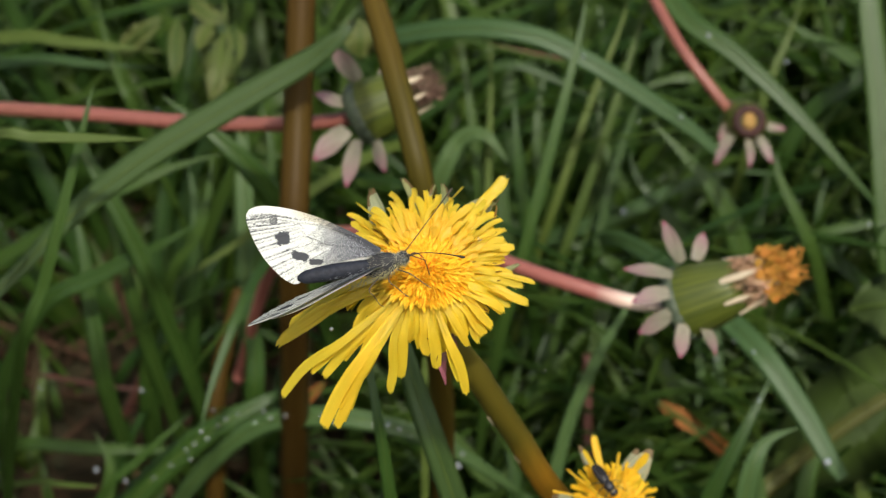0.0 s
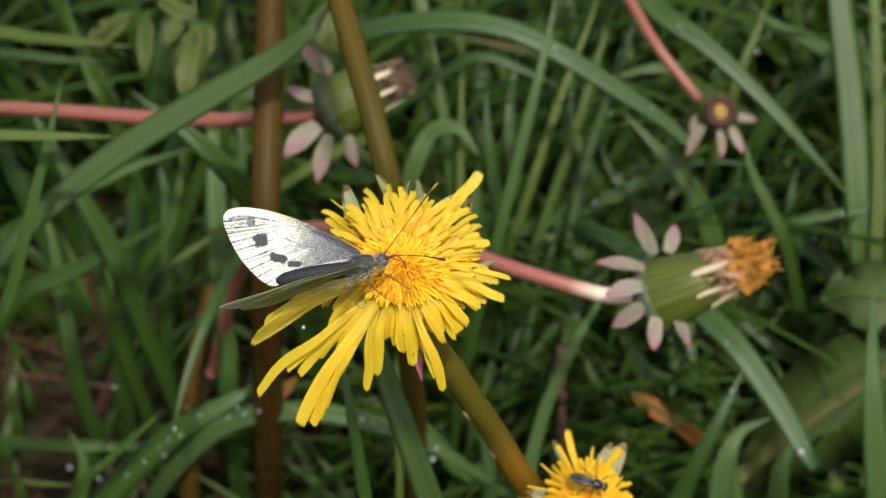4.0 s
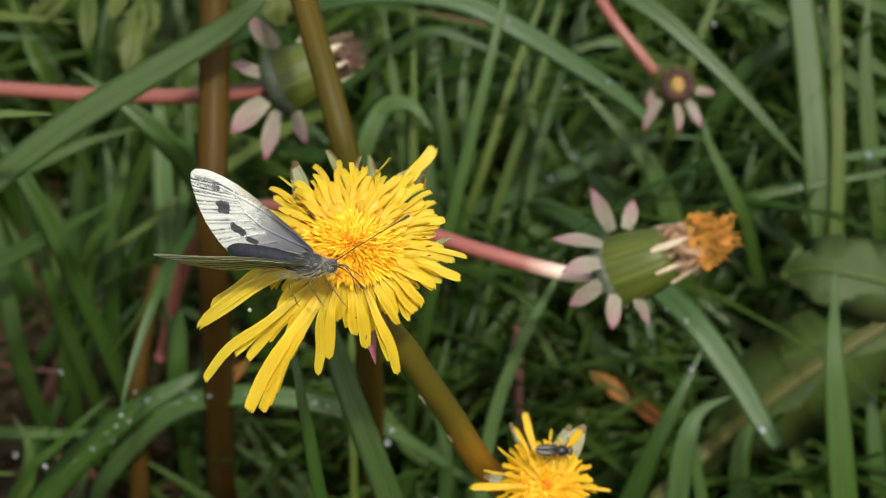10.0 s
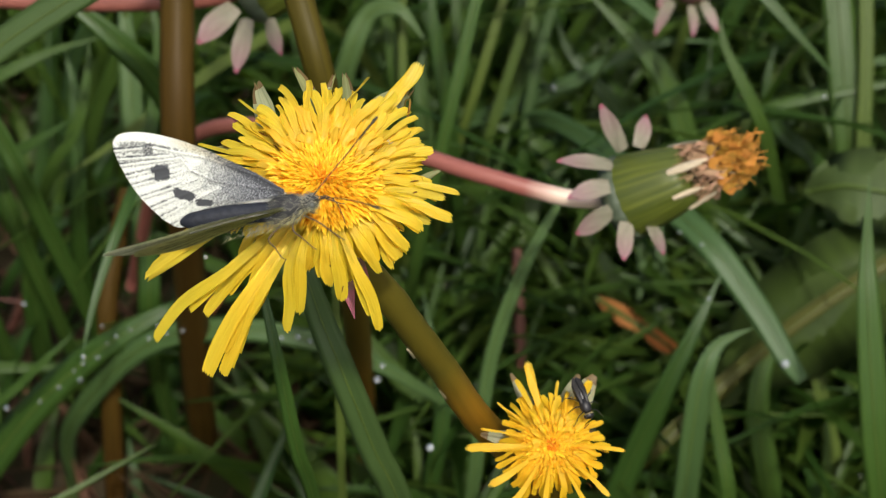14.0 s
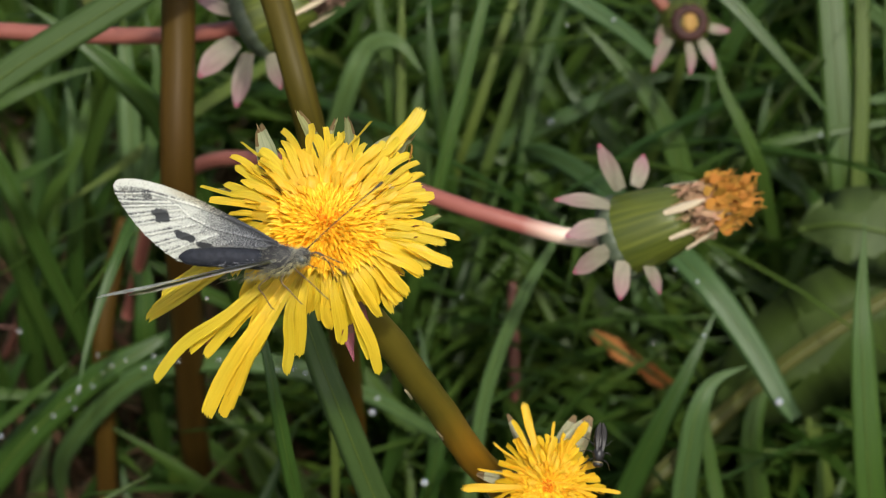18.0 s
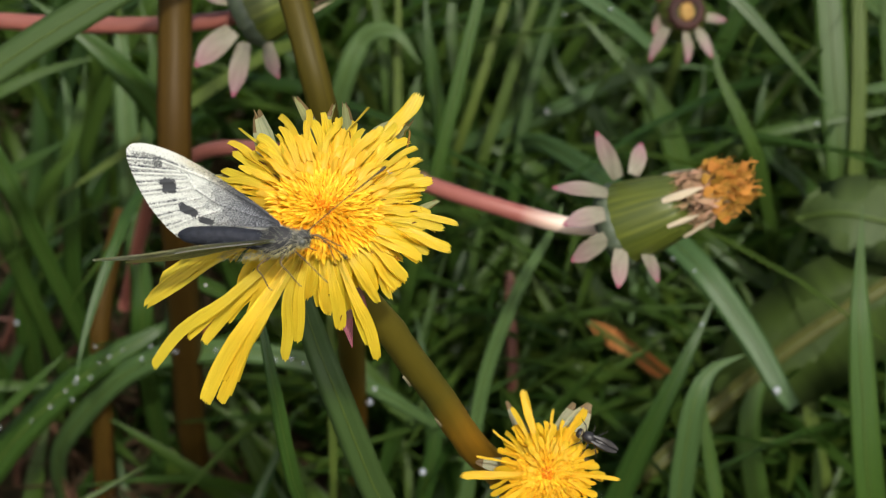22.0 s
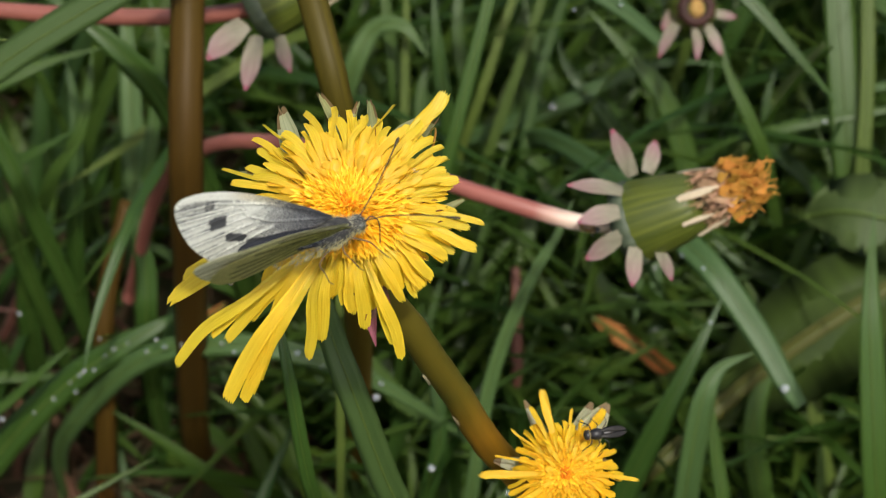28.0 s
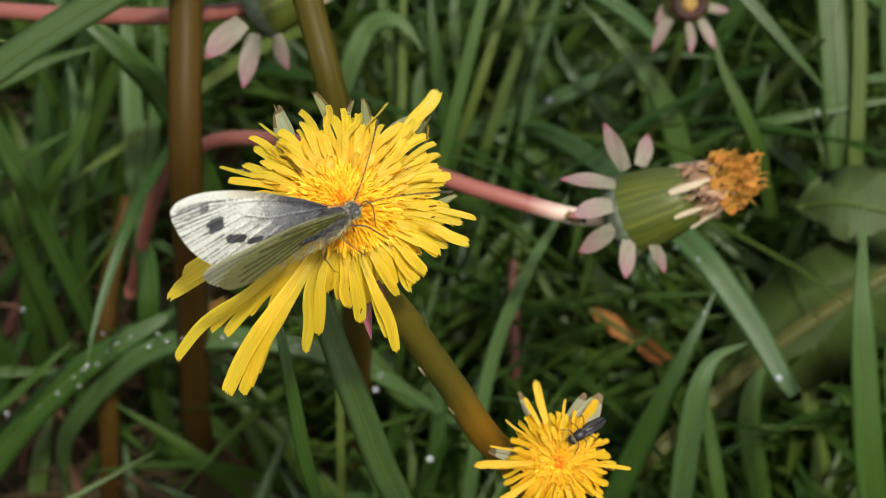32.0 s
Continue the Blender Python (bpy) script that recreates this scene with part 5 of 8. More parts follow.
def butterfly_body():
    r = random.Random(4)
    bm = ball(bmesh.new(), (-0.0006, 0, -0.0004), 0.0027, 0.0016, 0.0018, 18, 12)
    part("thorax", bm, BODY_DARK, butterfly)
    bm = tube([(-0.0015, 0, -0.0003), (-0.004, -0.0001, 0.0007), (-0.0065, -0.0003, 0.0017), (-0.009, -0.0006, 0.0026), (-0.0112, -0.0008, 0.0033), (-0.0122, -0.0009, 0.0036)], [0.0012, 0.0012, 0.0012, 0.00115, 0.0009, 0.00025], 44, 16)
    for v in bm.verts:
        v.co += Vector((0, 0, 0.00002 * math.sin(v.co.x * 5200)))
    part("abdomen", bm, ABDOMEN, butterfly, "slate-black rounded abdomen")
    bm = bmesh.new()
    for k in range(420):
        x = r.uniform(-0.0085, 0.0)
        p = Vector((x, -0.0008 - 0.05 * abs(x) + r.uniform(-0.0002, 0.0002), -0.0006 + 0.29 * abs(x) + r.uniform(-0.0003, 0.0002)))
        e = p + Vector((-0.65 + r.uniform(-0.2, 0.2), -0.25 + r.uniform(-0.2, 0.2), 0.7 + r.uniform(-0.2, 0.2))).normalized() * r.uniform(0.0006, 0.0014)
        w = Vector((r.uniform(-1, 1), r.uniform(-1, 1), r.uniform(-1, 1))).normalized() * 0.000035
        bm.faces.new([bm.verts.new(q) for q in (p + w, p - w, e)])
    tagged(part("wing_root_hair", bm, WHITE_HAIR, butterfly, "pale silky hair along the abdomen"), kind="stuff")
    bm = ball(bmesh.new(), (0.0026, 0, -0.0007), 0.0011, 0.0010, 0.0010, 14, 10)
    head = part("head", bm, BODY_DARK, butterfly)
    for s in (1, -1):
        part("eye", ball(bmesh.new(), (0.0029, s * 0.00075, -0.0006), 0.00055, 0.00045, 0.00055, 14, 10), EYE, head, "grey-green compound eye")
    # fur, dark above and pale below
    for nm, mat, lo, hi, cnt, lb in (("fur", FUR, -0.2, 1.0, 1100, "grey fur on the back"), ("belly_fur", FUR_PALE, -1.0, 0.15, 900, "pale yellowish fur below")):
        bm = bmesh.new()
        for k in range(cnt):
            a = r.uniform(0, 6.28)
            z = r.uniform(lo, hi)
            q = math.sqrt(max(0, 1 - z * z))
            n = Vector((q * math.cos(a), q * math.sin(a), z))
            p = Vector((-0.0006 + n.x * 0.0026 * 1.05, n.y * 0.0015, -0.0006 + n.z * 0.0017))
            if r.random() < 0.35:
                x = r.uniform(-0.0085, -0.002) if z > 0 else r.uniform(-0.006, 0.0)
                p = Vector((x, n.y * 0.0012, -0.0011 + n.z * 0.0012))
            if r.random() < 0.26:
                p = Vector((0.0026 + n.x * 0.001, n.y * 0.0009, -0.0007 + n.z * 0.0009))
            d = (n + Vector((-0.9, r.uniform(-0.3, 0.3), r.uniform(-0.1, 0.3)))).normalized()
            e = p + d * r.uniform(0.0004, 0.0011)
            s = d.orthogonal().normalized() * 0.00003
            t = d.cross(s).normalized() * 0.00003
            v = [bm.verts.new(x) for x in (p + s, p - s * 0.5 + t, p - s * 0.5 - t, e)]
            for f in ((0, 1, 3), (1, 2, 3), (2, 0, 3)):
                bm.faces.new([v[i] for i in f])
        tagged(part(nm, bm, mat, butterfly, lb), kind="stuff")
    for s in (1, -1):
        bm = tube([(0.0032, s * 0.0004, -0.0002), (0.0060, s * 0.0022, 0.0007), (0.0090, s * 0.0047, 0.0013), (0.0112, s * 0.0068, 0.0016), (0.0122, s * 0.0078, 0.0017)], [0.00009, 0.00007, 0.00007, 0.0001, 0.00022], 26, 7)
        ball(bm, (0.0123, s * 0.0079, 0.00172), 0.00038, 0.00018, 0.00018, 8, 6, turn=Matrix.Rotation(s * 0.7, 3, "Z"))
        part("antenna", bm, ANTENNA, butterfly, "banded club-tipped antenna")
    for s in (1, -1):
        for x0, kx, fx in ((0.0014, 0.0030, 0.0046), (0.0002, -0.0002, 0.0010), (-0.0012, -0.0034, -0.0030)):
            bm = tube([(x0, s * 0.0008, -0.0016), (kx, s * 0.0022, -0.0020), ((kx + fx) / 2, s * 0.0026, -0.0033), (fx, s * 0.0030, -0.0047), (fx + 0.0004, s * 0.0032, -0.0052)], [0.00012, 0.0001, 0.00008, 0.00007, 0.00005], 16, 6)
            part("leg", bm, LIMB, butterfly)
    bm = tube([(0.0035, 0, -0.0010), (0.0046, 0.0001, -0.0006), (0.0054, 0.0001, -0.0022), (0.0050, 0, -0.0055)], [0.00011, 0.0001, 0.00008, 0.00006], 14, 6)
    part("proboscis", bm, LIMB, butterfly, "thin bent brown feeding tube")


butterfly_body()

# ---- hoverfly on the second flower ----
fly = empty("hoverfly", (0, 0, 0.15), "small slim black fly with smoky folded wings on the second flower", "fly")


def fly_body():
    bm = tube([(-0.0034, 0, 0.0006), (-0.0026, 0, 0.0007), (-0.0010, 0, 0.0008), (0.0002, 0, 0.0009)], [0.0004, 0.0008, 0.0009, 0.0006], 16, 12)
    part("abdomen", bm, FLY_BODY, fly)
    part("thorax", ball(bmesh.new(), (0.0010, 0, 0.0010), 0.0012, 0.0009, 0.0009, 14, 10), FLY_BODY, fly)
    h = part("head", ball(bmesh.new(), (0.0025, 0, 0.0009), 0.00055, 0.0008, 0.0007, 14, 10), FLY_BODY, fly)
    part("face", ball(bmesh.new(), (0.0023, 0, 0.0010), 0.00022, 0.00082, 0.00071, 12, 8), FLY_FACE, h, "pale band behind the eyes")
    for s in (1, -1):
        bm = blade([(0.0008, s * 0.0004, 0.0017), (-0.0010, s * 0.0005, 0.0018), (-0.0026, s * 0.0004, 0.0015), (-0.0037, s * 0.0002, 0.0013)], 0.00085, 12, 0.05, face=(0, 0.0, 1), taper=(0.35, 0.9, 1.0, 0.3), thick=0.00002)
        part("wing", bm, FLY_WING, fly, "smoky folded wing")
        for x0, fx in ((0.0016, 0.0026), (0.0008, 0.0006), (0.0, -0.0014)):
            part("leg", tube([(x0, s * 0.0004, 0.0006), ((x0 + fx) / 2, s * 0.0014, 0.0010), (fx, s * 0.0020, -0.0004), (fx * 1.1, s * 0.0024, -0.0012)], [0.00009, 0.00008, 0.00006, 0.00005], 10, 6), FLY_BODY, fly)


fly_body()

# ---- a tiny insect walking along the pink stem ----
bug = empty("beetle", (0, 0, 0.1), "tiny amber beetle walking on the pink stem", "beetle")
part("shell", ball(bmesh.new(), (0, 0, 0.0009), 0.0017, 0.0011, 0.0009, 16, 10), AMBER, bug)
part("head", ball(bmesh.new(), (0.0019, 0, 0.0007), 0.0006, 0.0006, 0.0005, 12, 8), FLY_BODY, bug)
for s in (1, -1):
    for x0 in (-0.0009, 0.0, 0.0009):
        part("leg", tube([(x0, s * 0.0006, 0.0006), (x0 * 1.5, s * 0.0014, 0.0009), (x0 * 2, s * 0.0020, 0.0)], [0.0001, 0.00008, 0.00006], 8, 5), FLY_BODY, bug)

# ---- single grass blades ----
def grass_blade(pts, width, mat=None, label="long green grass blade", fold=0.3, twist=0.0, face=None, taper=(0.7, 1.0, 0.9, 0.03), rooted=True):
    P = [Vector(p) for p in pts]
    if rooted:
        a, b = P[0], P[1]
        d = (a - b).normalized()
        if abs(d.z) < 0.55 and a.z > 0.05:
            # a lying blade runs on before it bends down to its root
            a, b = a + d * 0.05 + Vector((0, 0, -0.012)), a
            P.insert(0, a)
            d = (a - b).normalized()
        foot = Vector((a.x + d.x * 0.35 * a.z, max(a.y + 0.01 + d.y * 0.3 * a.z, a.y + 0.01), -0.002))
        mid = a.lerp(foot, 0.45) + Vector((d.x, d.y, 0)) * 0.12 * a.z
        P = [foot, mid, *P]
    root = empty("grass_blade", P[0], label, "grass", "grass blades")
    off = Matrix.Translation(-P[0])
    n = 8 + 5 * len(P)
    part("lamina", blade(P, width, n, fold, None, twist, face, taper), mat or GRASS, root).matrix_local = off
    keel = [q + Vector((0, -0.00012, 0.0001)) for q in spline(P, n)[: int(n * 0.95)]]
    w = width * 0.03
    part("midrib", tube(keel, [w, w, w * 0.8, w * 0.3], n, 5), GRASS_PALE, root).matrix_local = off
    return root


BLUE = "blue-green grass blade with a fine keel"
PALEL = "pale yellowish grass blade"
FLAT = (0.7, 1.0, 1.0, 0.8)
# beside and above the butterfly
grass_blade([(-0.1286, 0.0603, 0.1296), (-0.1069, 0.0741, 0.1501), (-0.0951, 0.0795, 0.1607), (-0.0788, 0.0853, 0.1717), (-0.0603, 0.0903, 0.1818), (-0.0450, 0.0938, 0.1900), (-0.0370, 0.0953, 0.1960), (-0.0331, 0.0976, 0.1987)], 0.0060, GRASS_SMOOTH, "broad arching green grass blade crossing a brown stem", 0.2, taper=(0.3, 0.38, 0.58, 0.95, 1.0, 0.75, 0.02))
grass_blade([(-0.1075, 0.0636, 0.1916), (-0.0961, 0.0639, 0.1914), (-0.0858, 0.0642, 0.1910), (-0.0784, 0.0644, 0.1908), (-0.0730, 0.0645, 0.1906)], 0.0026, GRASS_PALE, PALEL, 0.1, face=(0, -0.5, 0.86))
grass_blade([(-0.1057, 0.0542, 0.1388), (-0.0986, 0.0589, 0.1568), (-0.0931, 0.0660, 0.1734), (-0.0889, 0.0735, 0.1864), (-0.0867, 0.0799, 0.1941)], 0.00276, GRASS)
grass_blade([(-0.0534, 0.1290, 0.1042), (-0.0599, 0.1279, 0.1276), (-0.0671, 0.1276, 0.1397), (-0.0763, 0.1308, 0.1476), (-0.0873, 0.1357, 0.1535)], 0.00606, GRASS, "dark green grass blade in shade")
grass_blade([(-0.1408, 0.1903, 0.1361), (-0.1253, 0.1851, 0.1381), (-0.1078, 0.1819, 0.1384), (-0.0958, 0.1812, 0.1376)], 0.00370, GRASS_PALE, PALEL)
grass_blade([(-0.1425, 0.1996, 0.1224), (-0.1186, 0.1945, 0.1245), (-0.1011, 0.1941, 0.1240)], 0.00317, GRASS_BLUE, BLUE)
grass_blade([(-0.1062, 0.1797, 0.1151), (-0.1104, 0.1823, 0.1265), (-0.1145, 0.1890, 0.1387), (-0.1169, 0.1947, 0.1495)], 0.00231)
grass_blade([(-0.1269, 0.1293, 0.0881), (-0.1098, 0.1289, 0.1000), (-0.0939, 0.1297, 0.1092), (-0.0814, 0.1320, 0.1160)], 0.00470)
grass_blade([(-0.1003, 0.1332, 0.0680), (-0.1033, 0.1353, 0.0870), (-0.1066, 0.1409, 0.1020), (-0.1104, 0.1456, 0.1116)], 0.00451)
grass_blade([(-0.0907, 0.1451, 0.0657), (-0.0887, 0.1513, 0.0854), (-0.0888, 0.1613, 0.1015), (-0.0910, 0.1683, 0.1098)], 0.00439)
grass_blade([(-0.0751, 0.1449, 0.0572), (-0.0751, 0.1554, 0.0820), (-0.0756, 0.1665, 0.0994), (-0.0766, 0.1776, 0.1127), (-0.0775, 0.1857, 0.1224)], 0.00634, GRASS_BLUE, BLUE)
grass_blade([(-0.0930, 0.1233, 0.0974), (-0.0971, 0.1256, 0.1126), (-0.1029, 0.1298, 0.1257), (-0.1108, 0.1368, 0.1382), (-0.1164, 0.1431, 0.1458)], 0.00487, GRASS, "dark green grass blade in shade")
grass_blade([(-0.0923, 0.1342, 0.0939), (-0.0833, 0.1367, 0.1092), (-0.0798, 0.1422, 0.1199), (-0.0791, 0.1478, 0.1266)], 0.00325)
grass_blade([(-0.1141, 0.1310, 0.0572), (-0.1168, 0.1393, 0.0793), (-0.1184, 0.1472, 0.0929), (-0.1222, 0.1561, 0.1035)], 0.00523)
grass_blade([(-0.0629, 0.1603, 0.1003), (-0.0699, 0.1521, 0.0988), (-0.0807, 0.1472, 0.0929), (-0.0930, 0.1422, 0.0870)], 0.00308, GRASS_PALE, PALEL)
grass_blade([(-0.0699, 0.1412, 0.0858), (-0.0668, 0.1519, 0.1068), (-0.0653, 0.1595, 0.1200), (-0.0687, 0.1683, 0.1304)], 0.00335)
grass_blade([(-0.1190, 0.1603, 0.1003), (-0.1069, 0.1591, 0.1071), (-0.0930, 0.1630, 0.1118), (-0.0791, 0.1655, 0.1147)], 0.00400)
grass_blade([(-0.0724, 0.1840, 0.1121), (-0.0624, 0.1880, 0.1209), (-0.0529, 0.1961, 0.1306), (-0.0418, 0.2053, 0.1415)], 0.00412)
# unseen tuft added outside the view to darken the lower left with its shadow
for x, y, z, lean, w in ((-0.092, 0.012, 0.285, 0.004, 0.010), (-0.104, -0.006, 0.300, -0.006, 0.012), (-0.116, 0.010, 0.270, -0.008, 0.012), (-0.128, -0.010, 0.290, -0.012, 0.012), (-0.099, 0.022, 0.240, 0.002, 0.010), (-0.140, 0.014, 0.265, -0.014, 0.012)):
    grass_blade([(x - 0.03, y - 0.02, -0.002), (x - 0.02, y - 0.016, 0.09), (x - 0.006, y - 0.008, 0.18), (x + 0.25 * lean, y, 0.24 * z / 0.28), (x + lean, y + 0.012, z)], w, GRASS, "unseen broad grass blade added to cast shade", 0.2, taper=(0.7, 1.0, 1.0, 0.7, 0.03), rooted=False)
# below and left of the flower
grass_blade([(-0.1190, 0.0942, 0.0215), (-0.1026, 0.0993, 0.0441), (-0.0880, 0.1024, 0.0601), (-0.0759, 0.1039, 0.0702), (-0.0648, 0.1080, 0.0751), (-0.0607, 0.1120, 0.0757)], 0.00752, GRASS, "broad grass blade wet with dew", 0.18, taper=(0.7, 1.0, 1.0, 0.75, 0.05))
grass_blade([(-0.0891, 0.1046, 0.0422), (-0.0749, 0.1020, 0.0638), (-0.0633, 0.1005, 0.0744), (-0.0510, 0.0981, 0.0797), (-0.0378, 0.0958, 0.0812), (-0.0235, 0.0937, 0.0786), (-0.0093, 0.0932, 0.0698), (0.0053, 0.0926, 0.0567), (0.0174, 0.0917, 0.0432)], 0.00551, GRASS_BLUE, "arching blue-green grass blade wet with dew", 0.18)
grass_blade([(-0.0617, 0.1028, 0.1225), (-0.0640, 0.0897, 0.1233), (-0.0676, 0.0782, 0.1178), (-0.0702, 0.0696, 0.1117), (-0.0710, 0.0632, 0.1083)], 0.00246, GRASS, rooted=True)
grass_blade([(-0.1062, 0.0903, 0.0581), (-0.0962, 0.0921, 0.0685), (-0.0884, 0.0946, 0.0756), (-0.0824, 0.0981, 0.0797)], 0.00232)
grass_blade([(-0.1441, 0.1351, 0.0291), (-0.1229, 0.1309, 0.0323), (-0.1050, 0.1307, 0.0321), (-0.0887, 0.1314, 0.0329)], 0.00391)
grass_blade([(-0.1203, 0.0734, 0.0792), (-0.1092, 0.0697, 0.0830), (-0.1018, 0.0677, 0.0847), (-0.0991, 0.0677, 0.0847)], 0.00163, GRASS_PALE, PALEL)
grass_blade([(-0.1027, 0.1369, 0.0559), (-0.0999, 0.1432, 0.0717), (-0.1001, 0.1503, 0.0842)], 0.00630)
grass_blade([(-0.0691, 0.1167, 0.0648), (-0.0683, 0.1216, 0.0789), (-0.0696, 0.1274, 0.0899), (-0.0690, 0.1350, 0.0991)], 0.00541)
grass_blade([(-0.0466, 0.1350, 0.0577), (-0.0567, 0.1332, 0.0680), (-0.0668, 0.1333, 0.0764), (-0.0714, 0.1348, 0.0782)], 0.00370, GRASS, "dark green grass blade in shade")
grass_blade([(-0.0195, 0.0073, 0.1324), (-0.0212, 0.0058, 0.1471), (-0.0229, 0.0084, 0.1625), (-0.0242, 0.0118, 0.1706), (-0.0258, 0.0170, 0.1769), (-0.0268, 0.0209, 0.1815)], 0.00246, GRASS, taper=(0.9, 1.0, 1.0, 0.6, 0.1))
grass_blade([(-0.0049, 0.0094, 0.1266), (-0.0090, 0.0094, 0.1431), (-0.0134, 0.0121, 0.1587), (-0.0164, 0.0156, 0.1669), (-0.0188, 0.0189, 0.1751), (-0.0204, 0.0229, 0.1798)], 0.00500, GRASS_SMOOTH, "smooth green grass blade under the flower", 0.25, taper=(0.9, 1.0, 1.0, 0.85, 0.4))
grass_blade([(-0.0196, 0.0574, 0.0684), (-0.0192, 0.0616, 0.0899), (-0.0192, 0.0689, 0.1068), (-0.0192, 0.0771, 0.1206)], 0.00171, GRASS_PALE, "thin pale grass stalk", 0.6, taper=(1, 1, 1, 0.8))
grass_blade([(0.0183, 0.1067, 0.0282), (0.0055, 0.1046, 0.0422), (-0.0067, 0.1059, 0.0520), (-0.0142, 0.1099, 0.0609), (-0.0203, 0.1148, 0.0667)], 0.00585)
grass_blade([(-0.0398, 0.1110, 0.0086), (-0.0458, 0.1158, 0.0226), (-0.0503, 0.1223, 0.0344), (-0.0551, 0.1285, 0.0418)], 0.00484)
grass_blade([(-0.0087, 0.1076, 0.0127), (-0.0070, 0.1126, 0.0310), (-0.0101, 0.1189, 0.0427), (-0.0124, 0.1250, 0.0499)], 0.00412)
grass_blade([(-0.1216, 0.1076, 0.0127), (-0.1154, 0.1123, 0.0266), (-0.1132, 0.1187, 0.0383), (-0.1179, 0.1248, 0.0456)], 0.00478)
grass_blade([(-0.0523, 0.1244, 0.0080), (-0.0633, 0.1272, 0.0196), (-0.0744, 0.1296, 0.0266)], 0.00560)
grass_blade([(-0.0006, 0.0868, 0.0375), (0.0024, 0.0911, 0.0550), (0.0009, 0.0988, 0.0682), (-0.0021, 0.1101, 0.0817)], 0.00413)
grass_blade([(0.0094, 0.0730, 0.0540), (0.0133, 0.0822, 0.0855), (0.0205, 0.0897, 0.1069), (0.0271, 0.0956, 0.1180), (0.0302, 0.1000, 0.1232)], 0.00326, GRASS_BLUE, BLUE)
# behind, to the upper middle
grass_blade([(-0.0483, 0.1828, 0.1354), (-0.0273, 0.1733, 0.1488), (-0.0093, 0.1676, 0.1543), (0.0067, 0.1638, 0.1540), (0.0212, 0.1594, 0.1486), (0.0359, 0.1557, 0.1402), (0.0464, 0.1535, 0.1334), (0.0540, 0.1517, 0.1271)], 0.00551, GRASS_BLUE, "long arching blue-green grass blade behind the flower", 0.2, taper=(0.6, 0.9, 1.0, 0.9, 0.5))
grass_blade([(-0.0020, 0.1098, 0.0978), (0.0036, 0.1142, 0.1237), (0.0083, 0.1224, 0.1417), (0.0130, 0.1325, 0.1579), (0.0164, 0.1421, 0.1693), (0.0178, 0.1483, 0.1766)], 0.00299)
for pts, w, m in (([(0.0075, 0.1676, 0.0760), (0.0137, 0.1717, 0.0974), (0.0208, 0.1839, 0.1160), (0.0303, 0.2002, 0.1354), (0.0327, 0.2063, 0.1427)], 0.00238, GRASS_PALE),
        ([(0.0140, 0.1655, 0.0735), (0.0194, 0.1707, 0.0921), (0.0279, 0.1834, 0.1154), (0.0361, 0.2012, 0.1367), (0.0390, 0.2083, 0.1452)], 0.00269, GRASS_PALE),
        ([(-0.0065, 0.1513, 0.0895), (-0.0062, 0.1610, 0.1094), (-0.0060, 0.1747, 0.1298), (-0.0064, 0.1884, 0.1462)], 0.00216, GRASS_PALE),
        ([(0.0049, 0.1594, 0.0910), (0.0025, 0.1642, 0.1090), (0.0012, 0.1690, 0.1188), (0.0006, 0.1769, 0.1283)], 0.00370, GRASS),):
    grass_blade(pts, w, m, PALEL if m is GRASS_PALE else "green grass blade behind the flower")
for pts, w, m in (([(-0.0078, 0.1656, 0.0901), (-0.0097, 0.1714, 0.1094), (-0.0123, 0.1813, 0.1253), (-0.0146, 0.1903, 0.1361)], 0.00345, GRASS),
        ([(-0.0206, 0.1591, 0.1071), (-0.0143, 0.1636, 0.1208), (-0.0067, 0.1624, 0.1235), (-0.0006, 0.1576, 0.1177)], 0.00517, GRASS_BLUE),
        ([(0.0243, 0.1704, 0.0629), (0.0274, 0.1812, 0.0840), (0.0330, 0.1928, 0.1019), (0.0401, 0.2032, 0.1185), (0.0450, 0.2137, 0.1310)], 0.00293, GRASS),
        ([(-0.0138, 0.2045, 0.1118), (-0.0007, 0.2043, 0.1197), (0.0140, 0.2011, 0.1160), (0.0238, 0.1980, 0.1122)], 0.00326, GRASS),
        ([(0.0111, 0.1896, 0.0775), (0.0077, 0.1972, 0.0948), (0.0085, 0.2079, 0.1076), (0.0127, 0.2208, 0.1229)], 0.00333, GRASS),):
    grass_blade(pts, w, m, PALEL if m is GRASS_PALE else "green grass blade behind the flower")
for pts, w, m in (([(0.0385, 0.1938, 0.0742), (0.0296, 0.1993, 0.0891), (0.0263, 0.2080, 0.0994), (0.0280, 0.2188, 0.1123)], 0.00303, GRASS),
        ([(-0.0039, 0.1532, 0.0670), (-0.0014, 0.1594, 0.0869), (-0.0022, 0.1665, 0.0994), (-0.0006, 0.1716, 0.1055)], 0.00571, GRASS),
        ([(0.0372, 0.1836, 0.0539), (0.0300, 0.1839, 0.0625), (0.0198, 0.1872, 0.0664), (0.0112, 0.1883, 0.0677)], 0.00409, GRASS),):
    grass_blade(pts, w, m, PALEL if m is GRASS_PALE else "green grass blade behind the flower")
